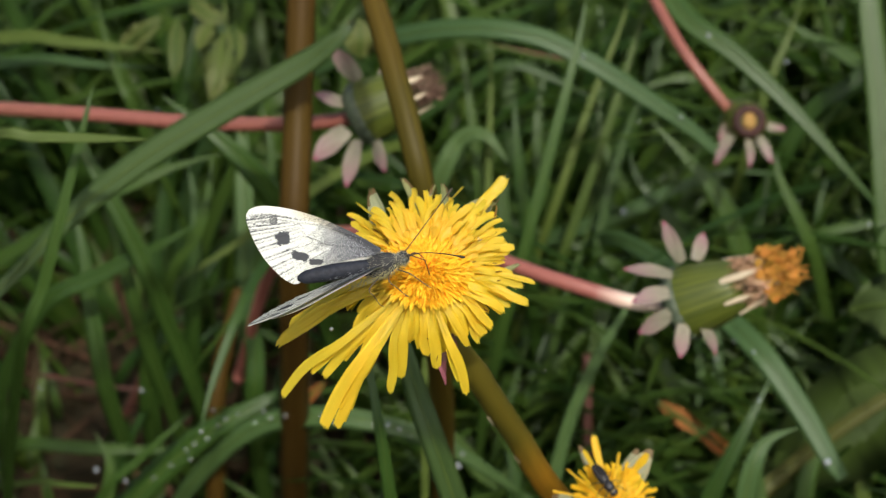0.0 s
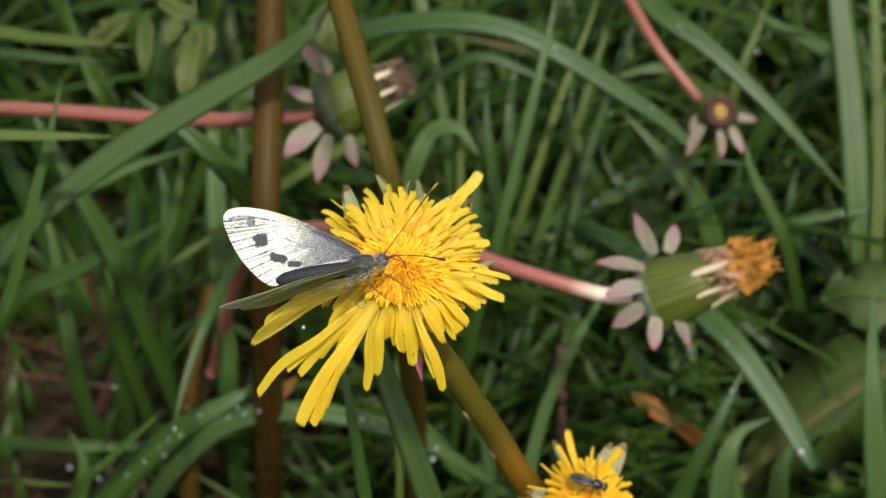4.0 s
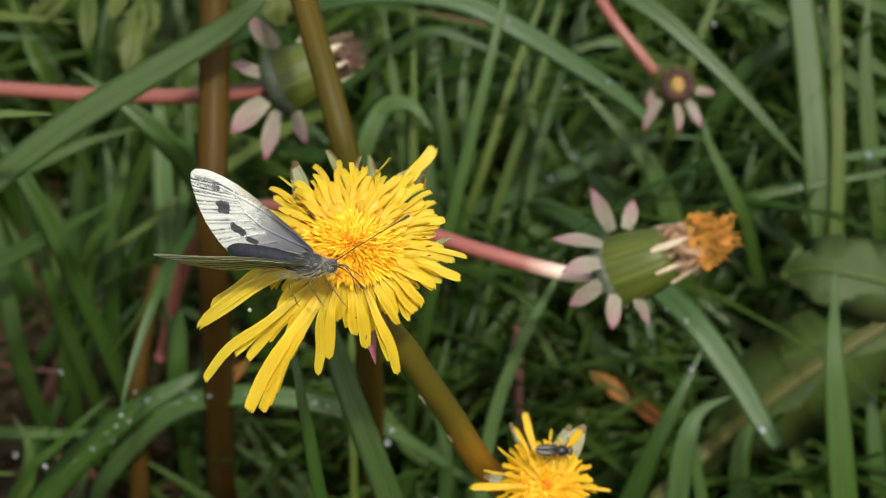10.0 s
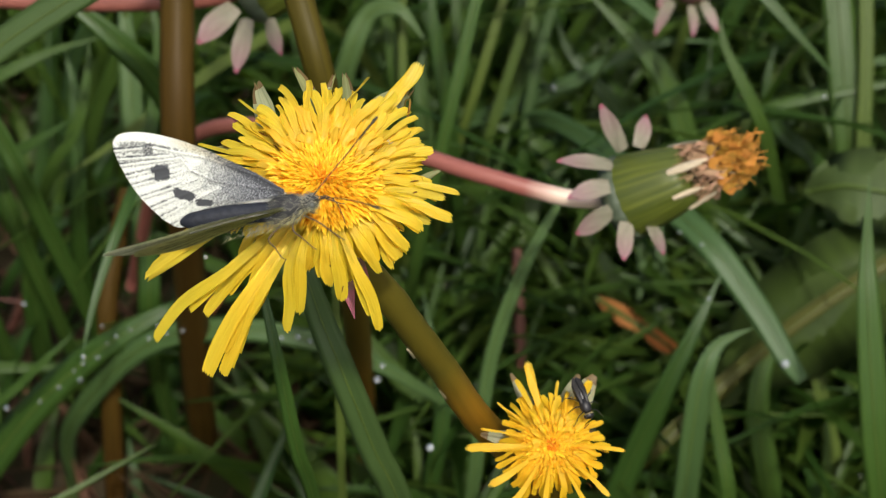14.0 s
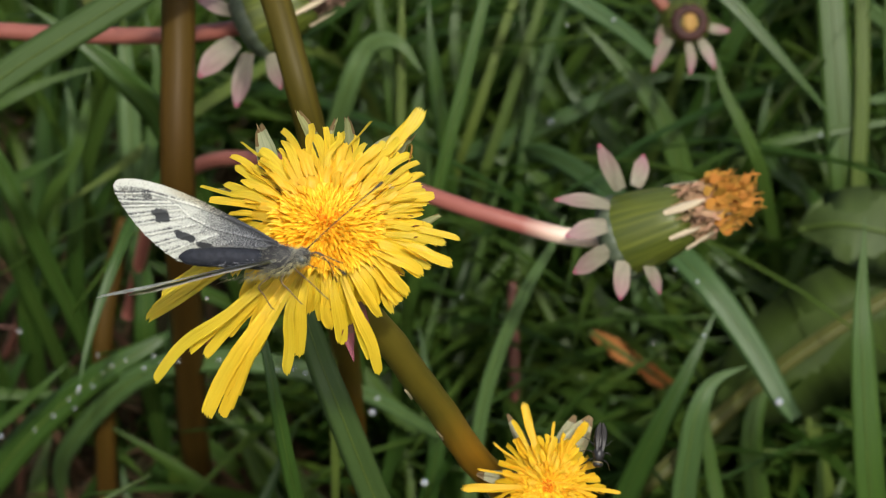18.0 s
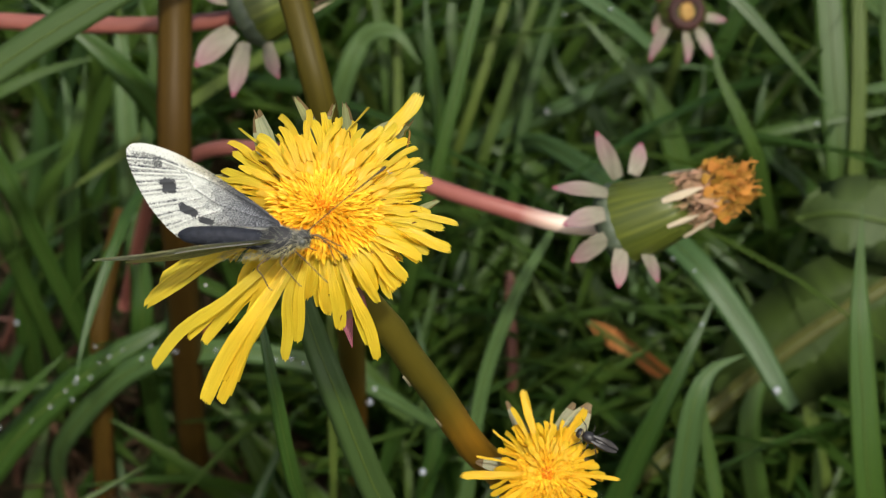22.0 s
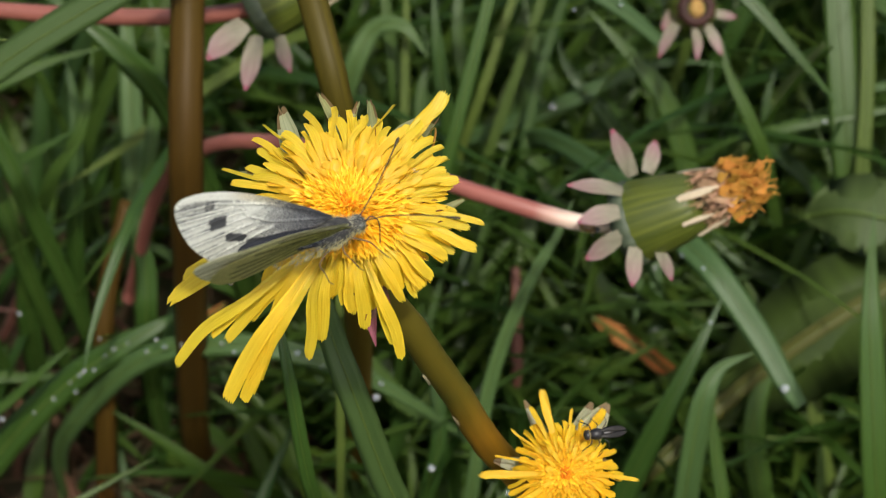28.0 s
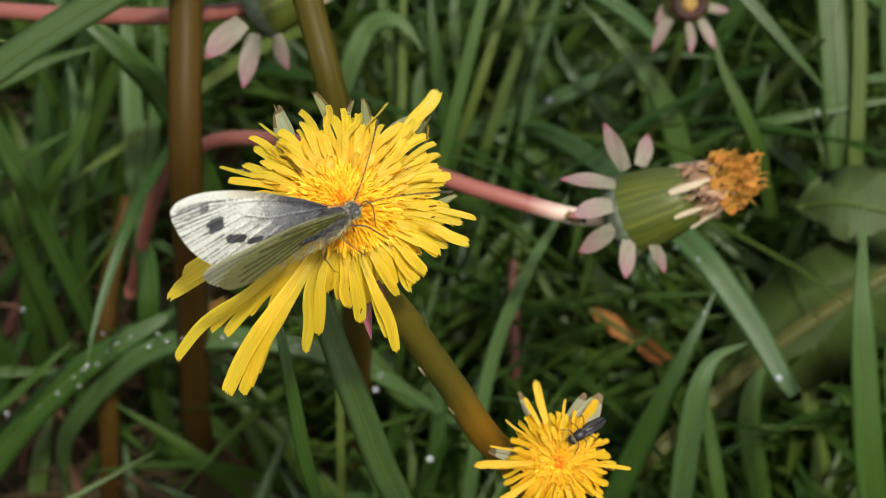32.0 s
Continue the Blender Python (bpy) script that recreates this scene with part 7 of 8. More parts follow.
def motions():
    walk(main_flower, [
        (0, pose(0.03870, 0.03350, 0, -0.004, -0.182, 0)),
        (0.5, pose(0.03870, 0.03350, 0, 0.007, -0.032, 0)),
        (1, pose(0.03870, 0.03350, 0, 0.033, 0.031, 0)),
        (1.5, pose(0.03870, 0.03350, 0, 0.038, -0.048, 0)),
        (2, pose(0.03870, 0.03350, 0, 0.030, -0.082, 0)),
        (2.5, pose(0.03870, 0.03350, 0, 0.011, -0.019, 0)),
        (3, pose(0.03870, 0.03350, 0, -0.026, 0.005, 0)),
        (3.5, pose(0.03870, 0.03350, 0, -0.010, -0.017, 0)),
        (5.5, pose(0.03870, 0.03350, 0, -0.047, -0.104, 0)),
        (6, pose(0.03870, 0.03350, 0, -0.030, -0.170, 0)),
        (6.5, pose(0.03870, 0.03350, 0, -0.076, -0.120, 0)),
        (7, pose(0.03870, 0.03350, 0, -0.012, -0.054, 0)),
        (7.5, pose(0.03870, 0.03350, 0, -0.021, -0.002, 0)),
        (8, pose(0.03870, 0.03350, 0, 0.019, 0.088, 0)),
        (8.5, pose(0.03870, 0.03350, 0, -0.018, 0.008, 0)),
        (9, pose(0.03870, 0.03350, 0, -0.010, 0.026, 0)),
        (9.5, pose(0.03870, 0.03350, 0, -0.031, -0.028, 0)),
        (10, pose(0.03870, 0.03350, 0, 0.001, 0.035, 0)),
        (10.5, pose(0.03870, 0.03350, 0, -0.015, -0.097, 0)),
        (11, pose(0.03870, 0.03350, 0, -0.028, -0.024, 0)),
        (11.5, pose(0.03870, 0.03350, 0, -0.017, -0.016, 0)),
        (12, pose(0.03870, 0.03350, 0, 0.034, 0.037, 0)),
        (12.5, pose(0.03870, 0.03350, 0, 0.035, -0.061, 0)),
        (13, pose(0.03870, 0.03350, 0, 0.010, -0.097, 0)),
        (13.5, pose(0.03870, 0.03350, 0, 0.013, 0.007, 0)),
        (14, pose(0.03870, 0.03350, 0, 0.037, 0.050, 0)),
        (14.5, pose(0.03870, 0.03350, 0, -0.013, 0.118, 0)),
        (16.5, pose(0.03870, 0.03350, 0, 0.024, 0.025, 0)),
        (17, pose(0.03870, 0.03350, 0, 0.018, 0.032, 0)),
        (17.5, pose(0.03870, 0.03350, 0, 0.010, -0.022, 0)),
        (18, pose(0.03870, 0.03350, 0, 0.048, 0.049, 0)),
        (18.5, pose(0.03870, 0.03350, 0, -0.005, 0.088, 0)),
        (19, pose(0.03870, 0.03350, 0, -0.011, 0.092, 0)),
        (19.5, pose(0.03870, 0.03350, 0, 0.006, 0.029, 0)),
        (20, pose(0.03870, 0.03350, 0, 0.000, 0.073, 0)),
        (20.5, pose(0.03870, 0.03350, 0, 0.010, 0.051, 0)),
        (21, pose(0.03870, 0.03350, 0, 0.005, 0.083, 0)),
        (21.5, pose(0.03870, 0.03350, 0, 0.012, 0.028, 0)),
        (22, pose(0.03870, 0.03350, 0, 0.029, 0.019, 0)),
        (22.5, pose(0.03870, 0.03350, 0, 0.012, 0.024, 0)),
        (23, pose(0.03870, 0.03350, 0, -0.005, 0.019, 0)),
        (23.5, pose(0.03870, 0.03350, 0, -0.024, 0.016, 0)),
        (24, pose(0.03870, 0.03350, 0, -0.009, 0.038, 0)),
        (24.5, pose(0.03870, 0.03350, 0, -0.029, 0.033, 0)),
        (25, pose(0.03870, 0.03350, 0, 0.041, -0.038, 0)),
        (25.5, pose(0.03870, 0.03350, 0, 0.001, -0.010, 0)),
        (27.5, pose(0.03870, 0.03350, 0, -0.038, -0.011, 0)),
        (28, pose(0.03870, 0.03350, 0, 0.004, -0.025, 0)),
        (28.5, pose(0.03870, 0.03350, 0, -0.051, -0.004, 0)),
        (29, pose(0.03870, 0.03350, 0, -0.050, 0.019, 0)),
        (29.5, pose(0.03870, 0.03350, 0, -0.017, -0.037, 0)),
        (30, pose(0.03870, 0.03350, 0, 0.028, -0.081, 0)),
        (30.5, pose(0.03870, 0.03350, 0, 0.001, -0.018, 0)),
        (31, pose(0.03870, 0.03350, 0, 0.002, -0.012, 0)),
        (31.5, pose(0.03870, 0.03350, 0, -0.051, 0.057, 0)),
        (32, pose(0.03870, 0.03350, 0, -0.025, -0.019, 0)),
    ])
    walk(swaying_stem, [
        (0, pose(-0.01790, 0.01710, 0, 0.000, -0.064, 0.013)),
        (0.5, pose(-0.01790, 0.01710, 0, 0.000, 0.195, -0.039)),
        (1, pose(-0.01790, 0.01710, 0, 0.000, 0.219, -0.044)),
        (1.5, pose(-0.01790, 0.01710, 0, 0.000, -0.016, 0.003)),
        (1.9, pose(-0.01790, 0.01710, 0, 0.000, -0.016, 0.003)),
        (2, pose(-0.01790, 0.01710, 0, 0.000, -1.901, 0.394)),
        (2.5, pose(-0.01790, 0.01710, 0, 0.000, -0.704, 0.141)),
        (3, pose(-0.01790, 0.01710, 0, 0.000, -0.200, 0.040)),
        (3.5, pose(-0.01790, 0.01710, 0, 0.000, -0.333, 0.067)),
        (5.5, pose(-0.01790, 0.01710, 0, 0.000, -0.140, 0.028)),
        (6, pose(-0.01790, 0.01710, 0, 0.000, -0.060, 0.012)),
        (6.5, pose(-0.01790, 0.01710, 0, 0.000, -0.105, 0.021)),
        (7, pose(-0.01790, 0.01710, 0, 0.000, -0.060, 0.012)),
        (7.5, pose(-0.01790, 0.01710, 0, 0.000, -0.098, 0.020)),
        (8, pose(-0.01790, 0.01710, 0, 0.000, -0.026, 0.005)),
        (8.5, pose(-0.01790, 0.01710, 0, 0.000, -0.047, 0.009)),
        (9, pose(-0.01790, 0.01710, 0, 0.000, -0.153, 0.031)),
        (9.5, pose(-0.01790, 0.01710, 0, 0.000, -0.109, 0.022)),
        (10, pose(-0.01790, 0.01710, 0, 0.000, 0.102, -0.020)),
        (10.5, pose(-0.01790, 0.01710, 0, 0.000, -0.281, 0.056)),
        (11, pose(-0.01790, 0.01710, 0, 0.000, -0.428, 0.086)),
        (12, pose(-0.01790, 0.01710, 0, 0.000, -0.107, 0.020)),
        (13, pose(-0.01790, 0.01710, 0, 0.000, -0.073, 0.015)),
        (14, pose(-0.01790, 0.01710, 0, 0.000, -0.087, 0.017)),
        (17, pose(-0.01790, 0.01710, 0, 0.000, -0.812, 0.174)),
        (20, pose(-0.01790, 0.01710, 0, 0.000, -0.395, 0.082)),
        (23, pose(-0.01790, 0.01710, 0, 0.000, 0.099, -0.021)),
        (28, pose(-0.01790, 0.01710, 0, 0.000, -0.038, 0.008)),
        (31, pose(-0.01790, 0.01710, 0, 0.000, -0.064, 0.013)),
        (32, pose(-0.01790, 0.01710, 0, 0.000, -0.064, 0.013)),
    ])
    walk(butterfly, [
        (0, pose(-0.01817, -0.02019, 0.22944, 0.0, -22.0, 8.4)),
        (0.5, pose(-0.01747, -0.02031, 0.22928, 0.0, -21.7, 8.4)),
        (1, pose(-0.01658, -0.02044, 0.22914, 0.0, -20.0, 9.9)),
        (1.5, pose(-0.01702, -0.02055, 0.22900, 0.0, -18.7, 10.8)),
        (2, pose(-0.01719, -0.02084, 0.22865, 0.0, -14.0, 18.0)),
        (2.5, pose(-0.01673, -0.02052, 0.22904, 0.0, -20.8, 13.0)),
        (3, pose(-0.01699, -0.02032, 0.22928, 0.0, -19.2, 11.0)),
        (3.5, pose(-0.01697, -0.02045, 0.22913, 0.0, -20.9, 9.5)),
        (5.5, pose(-0.01750, -0.02064, 0.22889, 0.0, -20.7, 8.1)),
        (6, pose(-0.01766, -0.02074, 0.22878, 0.0, -20.1, 7.1)),
        (6.5, pose(-0.01768, -0.02086, 0.22863, 0.0, -19.4, 5.1)),
        (7, pose(-0.01765, -0.02132, 0.22809, 0.0, -20.3, 2.6)),
        (7.5, pose(-0.01753, -0.02146, 0.22791, 0.0, -20.3, 1.6)),
        (8, pose(-0.01723, -0.02158, 0.22778, 0.0, -21.4, 0.6)),
        (8.5, pose(-0.01813, -0.02203, 0.22725, 0.0, -22.5, -3.4)),
        (9, pose(-0.01870, -0.02196, 0.22732, 0.0, -22.6, -13.9)),
        (9.5, pose(-0.01830, -0.02217, 0.22708, 0.0, -16.9, -13.9)),
        (10, pose(-0.01678, -0.02233, 0.22689, 0.0, -18.6, -21.4)),
        (10.5, pose(-0.01740, -0.02238, 0.22682, 0.0, -20.8, -9.8)),
        (11, pose(-0.01704, -0.02244, 0.22675, 0.0, -22.7, -9.8)),
        (11.5, pose(-0.01714, -0.02233, 0.22688, 0.0, -23.4, -4.1)),
        (12, pose(-0.01652, -0.02241, 0.22679, 0.0, -23.4, 0.4)),
        (12.5, pose(-0.01703, -0.02222, 0.22701, 0.0, -24.2, 0.3)),
        (13, pose(-0.01719, -0.02218, 0.22707, 0.0, -22.4, -0.1)),
        (13.5, pose(-0.01643, -0.02231, 0.22691, 0.0, -22.1, 0.6)),
        (14, pose(-0.01548, -0.02249, 0.22669, 0.0, -22.0, 2.3)),
        (14.5, pose(-0.01543, -0.02243, 0.22677, 0.0, -22.5, 1.5)),
        (16.5, pose(-0.01598, -0.02227, 0.22695, 0.0, -26.1, -2.6)),
        (17, pose(-0.01592, -0.02245, 0.22674, 0.0, -24.4, -4.8)),
        (17.5, pose(-0.01656, -0.02267, 0.22647, 0.0, -24.0, -9.6)),
        (18, pose(-0.01652, -0.02299, 0.22610, 0.0, -25.7, -13.6)),
        (18.5, pose(-0.01641, -0.02300, 0.22609, 0.0, -24.1, -16.7)),
        (19, pose(-0.01674, -0.02307, 0.22600, 0.0, -24.3, -21.2)),
        (19.5, pose(-0.01711, -0.02313, 0.22592, 0.0, -22.4, -23.4)),
        (20, pose(-0.01706, -0.02331, 0.22571, 0.0, -24.0, -24.4)),
        (20.5, pose(-0.01728, -0.02297, 0.22613, 0.0, -25.6, -23.2)),
        (21, pose(-0.01683, -0.02319, 0.22586, 0.0, -24.1, -22.3)),
        (21.5, pose(-0.01711, -0.02312, 0.22594, 0.0, -23.5, -19.7)),
        (22, pose(-0.01641, -0.02266, 0.22649, 0.0, -23.3, -14.3)),
        (22.5, pose(-0.01470, -0.02227, 0.22695, 0.0, -19.2, -3.1)),
        (23, pose(-0.01459, -0.02219, 0.22705, 0.0, -21.9, 9.3)),
        (23.5, pose(-0.01429, -0.02195, 0.22734, 0.0, -21.7, 10.9)),
        (24, pose(-0.01441, -0.02194, 0.22734, 0.0, -23.3, 16.3)),
        (24.5, pose(-0.01467, -0.02181, 0.22750, 0.0, -20.8, 19.1)),
        (25, pose(-0.01481, -0.02194, 0.22734, 0.0, -21.4, 21.4)),
        (25.5, pose(-0.01571, -0.02167, 0.22767, 0.0, -20.8, 26.7)),
        (27.5, pose(-0.01417, -0.02168, 0.22766, 0.0, -5.8, 23.6)),
        (28, pose(-0.01332, -0.02204, 0.22723, 0.0, -7.9, 26.5)),
        (28.5, pose(-0.01273, -0.02129, 0.22812, 0.0, -5.8, 30.7)),
        (29, pose(-0.01260, -0.02148, 0.22790, 0.0, -6.8, 33.7)),
        (29.5, pose(-0.01289, -0.02160, 0.22775, 0.0, -8.3, 35.2)),
        (30, pose(-0.01303, -0.02176, 0.22756, 0.0, -10.0, 34.2)),
        (30.5, pose(-0.01290, -0.02175, 0.22757, 0.0, -10.4, 34.5)),
        (31, pose(-0.01289, -0.02165, 0.22769, 0.0, -10.5, 34.8)),
        (31.5, pose(-0.01265, -0.02154, 0.22782, 0.0, -10.9, 33.3)),
        (32, pose(-0.01303, -0.02150, 0.22787, 0.0, -12.1, 34.2)),
    ])
    walk(fore_l, [
        (0, pose(0, 0.0009, 0.0003, 44.2)), (0.5, pose(0, 0.0009, 0.0003, 43.5)), (1, pose(0, 0.0009, 0.0003, 45.9)), (1.5, pose(0, 0.0009, 0.0003, 47.9)), (2, pose(0, 0.0009, 0.0003, 85.7)), (2.5, pose(0, 0.0009, 0.0003, 50.3)), (3, pose(0, 0.0009, 0.0003, 40.1)), (3.5, pose(0, 0.0009, 0.0003, 42.4)), (5.5, pose(0, 0.0009, 0.0003, 47.1)), (6, pose(0, 0.0009, 0.0003, 48.2)), (6.5, pose(0, 0.0009, 0.0003, 50.3)), (7, pose(0, 0.0009, 0.0003, 53.2)), (7.5, pose(0, 0.0009, 0.0003, 53.1)), (8, pose(0, 0.0009, 0.0003, 53.2)), (8.5, pose(0, 0.0009, 0.0003, 57.9)), (9, pose(0, 0.0009, 0.0003, 63.3)), (9.5, pose(0, 0.0009, 0.0003, 65.4)), (10, pose(0, 0.0009, 0.0003, 74.4)), (10.5, pose(0, 0.0009, 0.0003, 68.4)), (11, pose(0, 0.0009, 0.0003, 65.8)), (11.5, pose(0, 0.0009, 0.0003, 60.3)), (12, pose(0, 0.0009, 0.0003, 54.2)), (12.5, pose(0, 0.0009, 0.0003, 56.8)), (13, pose(0, 0.0009, 0.0003, 60.3)), (13.5, pose(0, 0.0009, 0.0003, 56.8)), (14, pose(0, 0.0009, 0.0003, 60.9)), (14.5, pose(0, 0.0009, 0.0003, 74.0)), (16.5, pose(0, 0.0009, 0.0003, 80.3)), (17, pose(0, 0.0009, 0.0003, 80.6)), (17.5, pose(0, 0.0009, 0.0003, 81.9)), (18, pose(0, 0.0009, 0.0003, 82.5)), (18.5, pose(0, 0.0009, 0.0003, 79.7)), (19, pose(0, 0.0009, 0.0003, 82.1)), (19.5, pose(0, 0.0009, 0.0003, 81.9)), (20, pose(0, 0.0009, 0.0003, 81.7)), (20.5, pose(0, 0.0009, 0.0003, 80.2)), (21, pose(0, 0.0009, 0.0003, 79.3)), (21.5, pose(0, 0.0009, 0.0003, 78.0)), (22, pose(0, 0.0009, 0.0003, 69.8)), (22.5, pose(0, 0.0009, 0.0003, 59.7)), (23, pose(0, 0.0009, 0.0003, 54.6)), (23.5, pose(0, 0.0009, 0.0003, 53.9)), (24, pose(0, 0.0009, 0.0003, 55.3)), (24.5, pose(0, 0.0009, 0.0003, 72.7)), (25, pose(0, 0.0009, 0.0003, 68.8)), (25.5, pose(0, 0.0009, 0.0003, 84.3)), (27.5, pose(0, 0.0009, 0.0003, 86.3)), (28, pose(0, 0.0009, 0.0003, 93.8)), (28.5, pose(0, 0.0009, 0.0003, 86.5)), (29, pose(0, 0.0009, 0.0003, 84.2)), (29.5, pose(0, 0.0009, 0.0003, 80.4)), (30, pose(0, 0.0009, 0.0003, 80.4)), (30.5, pose(0, 0.0009, 0.0003, 82.7)), (31, pose(0, 0.0009, 0.0003, 83.4)), (31.5, pose(0, 0.0009, 0.0003, 86.1)), (32, pose(0, 0.0009, 0.0003, 83.5)),
    ])
    walk(hind_l, [
        (0, pose(0, 0.0009, 0.0003, 42.2)), (0.5, pose(0, 0.0009, 0.0003, 41.5)), (1, pose(0, 0.0009, 0.0003, 43.9)), (1.5, pose(0, 0.0009, 0.0003, 45.9)), (2, pose(0, 0.0009, 0.0003, 83.7)), (2.5, pose(0, 0.0009, 0.0003, 48.3)), (3, pose(0, 0.0009, 0.0003, 38.1)), (3.5, pose(0, 0.0009, 0.0003, 40.4)), (5.5, pose(0, 0.0009, 0.0003, 45.1)), (6, pose(0, 0.0009, 0.0003, 46.2)), (6.5, pose(0, 0.0009, 0.0003, 48.3)), (7, pose(0, 0.0009, 0.0003, 51.2)), (7.5, pose(0, 0.0009, 0.0003, 51.1)), (8, pose(0, 0.0009, 0.0003, 51.2)), (8.5, pose(0, 0.0009, 0.0003, 55.9)), (9, pose(0, 0.0009, 0.0003, 61.3)), (9.5, pose(0, 0.0009, 0.0003, 63.4)), (10, pose(0, 0.0009, 0.0003, 72.4)), (10.5, pose(0, 0.0009, 0.0003, 66.4)), (11, pose(0, 0.0009, 0.0003, 63.8)), (11.5, pose(0, 0.0009, 0.0003, 58.3)), (12, pose(0, 0.0009, 0.0003, 52.2)), (12.5, pose(0, 0.0009, 0.0003, 54.8)), (13, pose(0, 0.0009, 0.0003, 58.3)), (13.5, pose(0, 0.0009, 0.0003, 54.8)), (14, pose(0, 0.0009, 0.0003, 58.9)), (14.5, pose(0, 0.0009, 0.0003, 72.0)), (16.5, pose(0, 0.0009, 0.0003, 78.3)), (17, pose(0, 0.0009, 0.0003, 78.6)), (17.5, pose(0, 0.0009, 0.0003, 79.9)), (18, pose(0, 0.0009, 0.0003, 80.5)), (18.5, pose(0, 0.0009, 0.0003, 77.7)), (19, pose(0, 0.0009, 0.0003, 80.1)), (19.5, pose(0, 0.0009, 0.0003, 79.9)), (20, pose(0, 0.0009, 0.0003, 79.7)), (20.5, pose(0, 0.0009, 0.0003, 78.2)), (21, pose(0, 0.0009, 0.0003, 77.3)), (21.5, pose(0, 0.0009, 0.0003, 76.0)), (22, pose(0, 0.0009, 0.0003, 67.8)), (22.5, pose(0, 0.0009, 0.0003, 57.7)), (23, pose(0, 0.0009, 0.0003, 52.6)), (23.5, pose(0, 0.0009, 0.0003, 51.9)), (24, pose(0, 0.0009, 0.0003, 53.3)), (24.5, pose(0, 0.0009, 0.0003, 70.7)), (25, pose(0, 0.0009, 0.0003, 66.8)), (25.5, pose(0, 0.0009, 0.0003, 82.3)), (27.5, pose(0, 0.0009, 0.0003, 84.3)), (28, pose(0, 0.0009, 0.0003, 91.8)), (28.5, pose(0, 0.0009, 0.0003, 84.5)), (29, pose(0, 0.0009, 0.0003, 82.2)), (29.5, pose(0, 0.0009, 0.0003, 78.4)), (30, pose(0, 0.0009, 0.0003, 78.4)), (30.5, pose(0, 0.0009, 0.0003, 80.7)), (31, pose(0, 0.0009, 0.0003, 81.4)), (31.5, pose(0, 0.0009, 0.0003, 84.1)), (32, pose(0, 0.0009, 0.0003, 81.5)),
    ])
    walk(fore_r, [
        (0, pose(0, -0.0009, 0.0003, -30.5)), (0.5, pose(0, -0.0009, 0.0003, -31.5)), (1, pose(0, -0.0009, 0.0003, -33.1)), (1.5, pose(0, -0.0009, 0.0003, -33.4)), (2, pose(0, -0.0009, 0.0003, -43.4)), (2.5, pose(0, -0.0009, 0.0003, -47.7)), (3, pose(0, -0.0009, 0.0003, -49.1)), (3.5, pose(0, -0.0009, 0.0003, -50.0)), (5.5, pose(0, -0.0009, 0.0003, -47.9)), (6, pose(0, -0.0009, 0.0003, -48.1)), (6.5, pose(0, -0.0009, 0.0003, -48.6)), (7, pose(0, -0.0009, 0.0003, -47.7)), (7.5, pose(0, -0.0009, 0.0003, -46.8)), (8, pose(0, -0.0009, 0.0003, -44.2)), (8.5, pose(0, -0.0009, 0.0003, -43.5)), (9, pose(0, -0.0009, 0.0003, -43.5)), (9.5, pose(0, -0.0009, 0.0003, -48.1)), (10, pose(0, -0.0009, 0.0003, -47.2)), (10.5, pose(0, -0.0009, 0.0003, -50.3)), (11, pose(0, -0.0009, 0.0003, -46.3)), (11.5, pose(0, -0.0009, 0.0003, -47.4)), (12, pose(0, -0.0009, 0.0003, -49.5)), (12.5, pose(0, -0.0009, 0.0003, -49.7)), (13, pose(0, -0.0009, 0.0003, -47.7)), (13.5, pose(0, -0.0009, 0.0003, -46.9)), (14, pose(0, -0.0009, 0.0003, -48.9)), (14.5, pose(0, -0.0009, 0.0003, -51.4)), (16.5, pose(0, -0.0009, 0.0003, -37.2)), (17, pose(0, -0.0009, 0.0003, -36.5)), (17.5, pose(0, -0.0009, 0.0003, -34.4)), (18, pose(0, -0.0009, 0.0003, -34.9)), (18.5, pose(0, -0.0009, 0.0003, -31.9)), (19, pose(0, -0.0009, 0.0003, -30.8)), (19.5, pose(0, -0.0009, 0.0003, -30.0)), (20, pose(0, -0.0009, 0.0003, -28.8)), (20.5, pose(0, -0.0009, 0.0003, -29.1)), (21, pose(0, -0.0009, 0.0003, -31.9)), (21.5, pose(0, -0.0009, 0.0003, -35.3)), (22, pose(0, -0.0009, 0.0003, -43.2)), (22.5, pose(0, -0.0009, 0.0003, -49.2)), (23, pose(0, -0.0009, 0.0003, -51.7)), (23.5, pose(0, -0.0009, 0.0003, -52.4)), (24, pose(0, -0.0009, 0.0003, -54.2)), (24.5, pose(0, -0.0009, 0.0003, -54.9)), (25, pose(0, -0.0009, 0.0003, -55.6)), (25.5, pose(0, -0.0009, 0.0003, -57.9)), (27.5, pose(0.0013, -0.0009, 0.0003, -65.4)), (28, pose(0.0013, -0.0009, 0.0003, -60.4)), (28.5, pose(0.0013, -0.0009, 0.0003, -77.2)), (29, pose(0.0013, -0.0009, 0.0003, -76.7)), (29.5, pose(0.0013, -0.0009, 0.0003, -73.9)), (30, pose(0.0013, -0.0009, 0.0003, -69.9)), (30.5, pose(0.0013, -0.0009, 0.0003, -70.5)), (31, pose(0.0013, -0.0009, 0.0003, -72.9)), (31.5, pose(0.0013, -0.0009, 0.0003, -68.7)), (32, pose(0.0013, -0.0009, 0.0003, -66.8)),
    ])
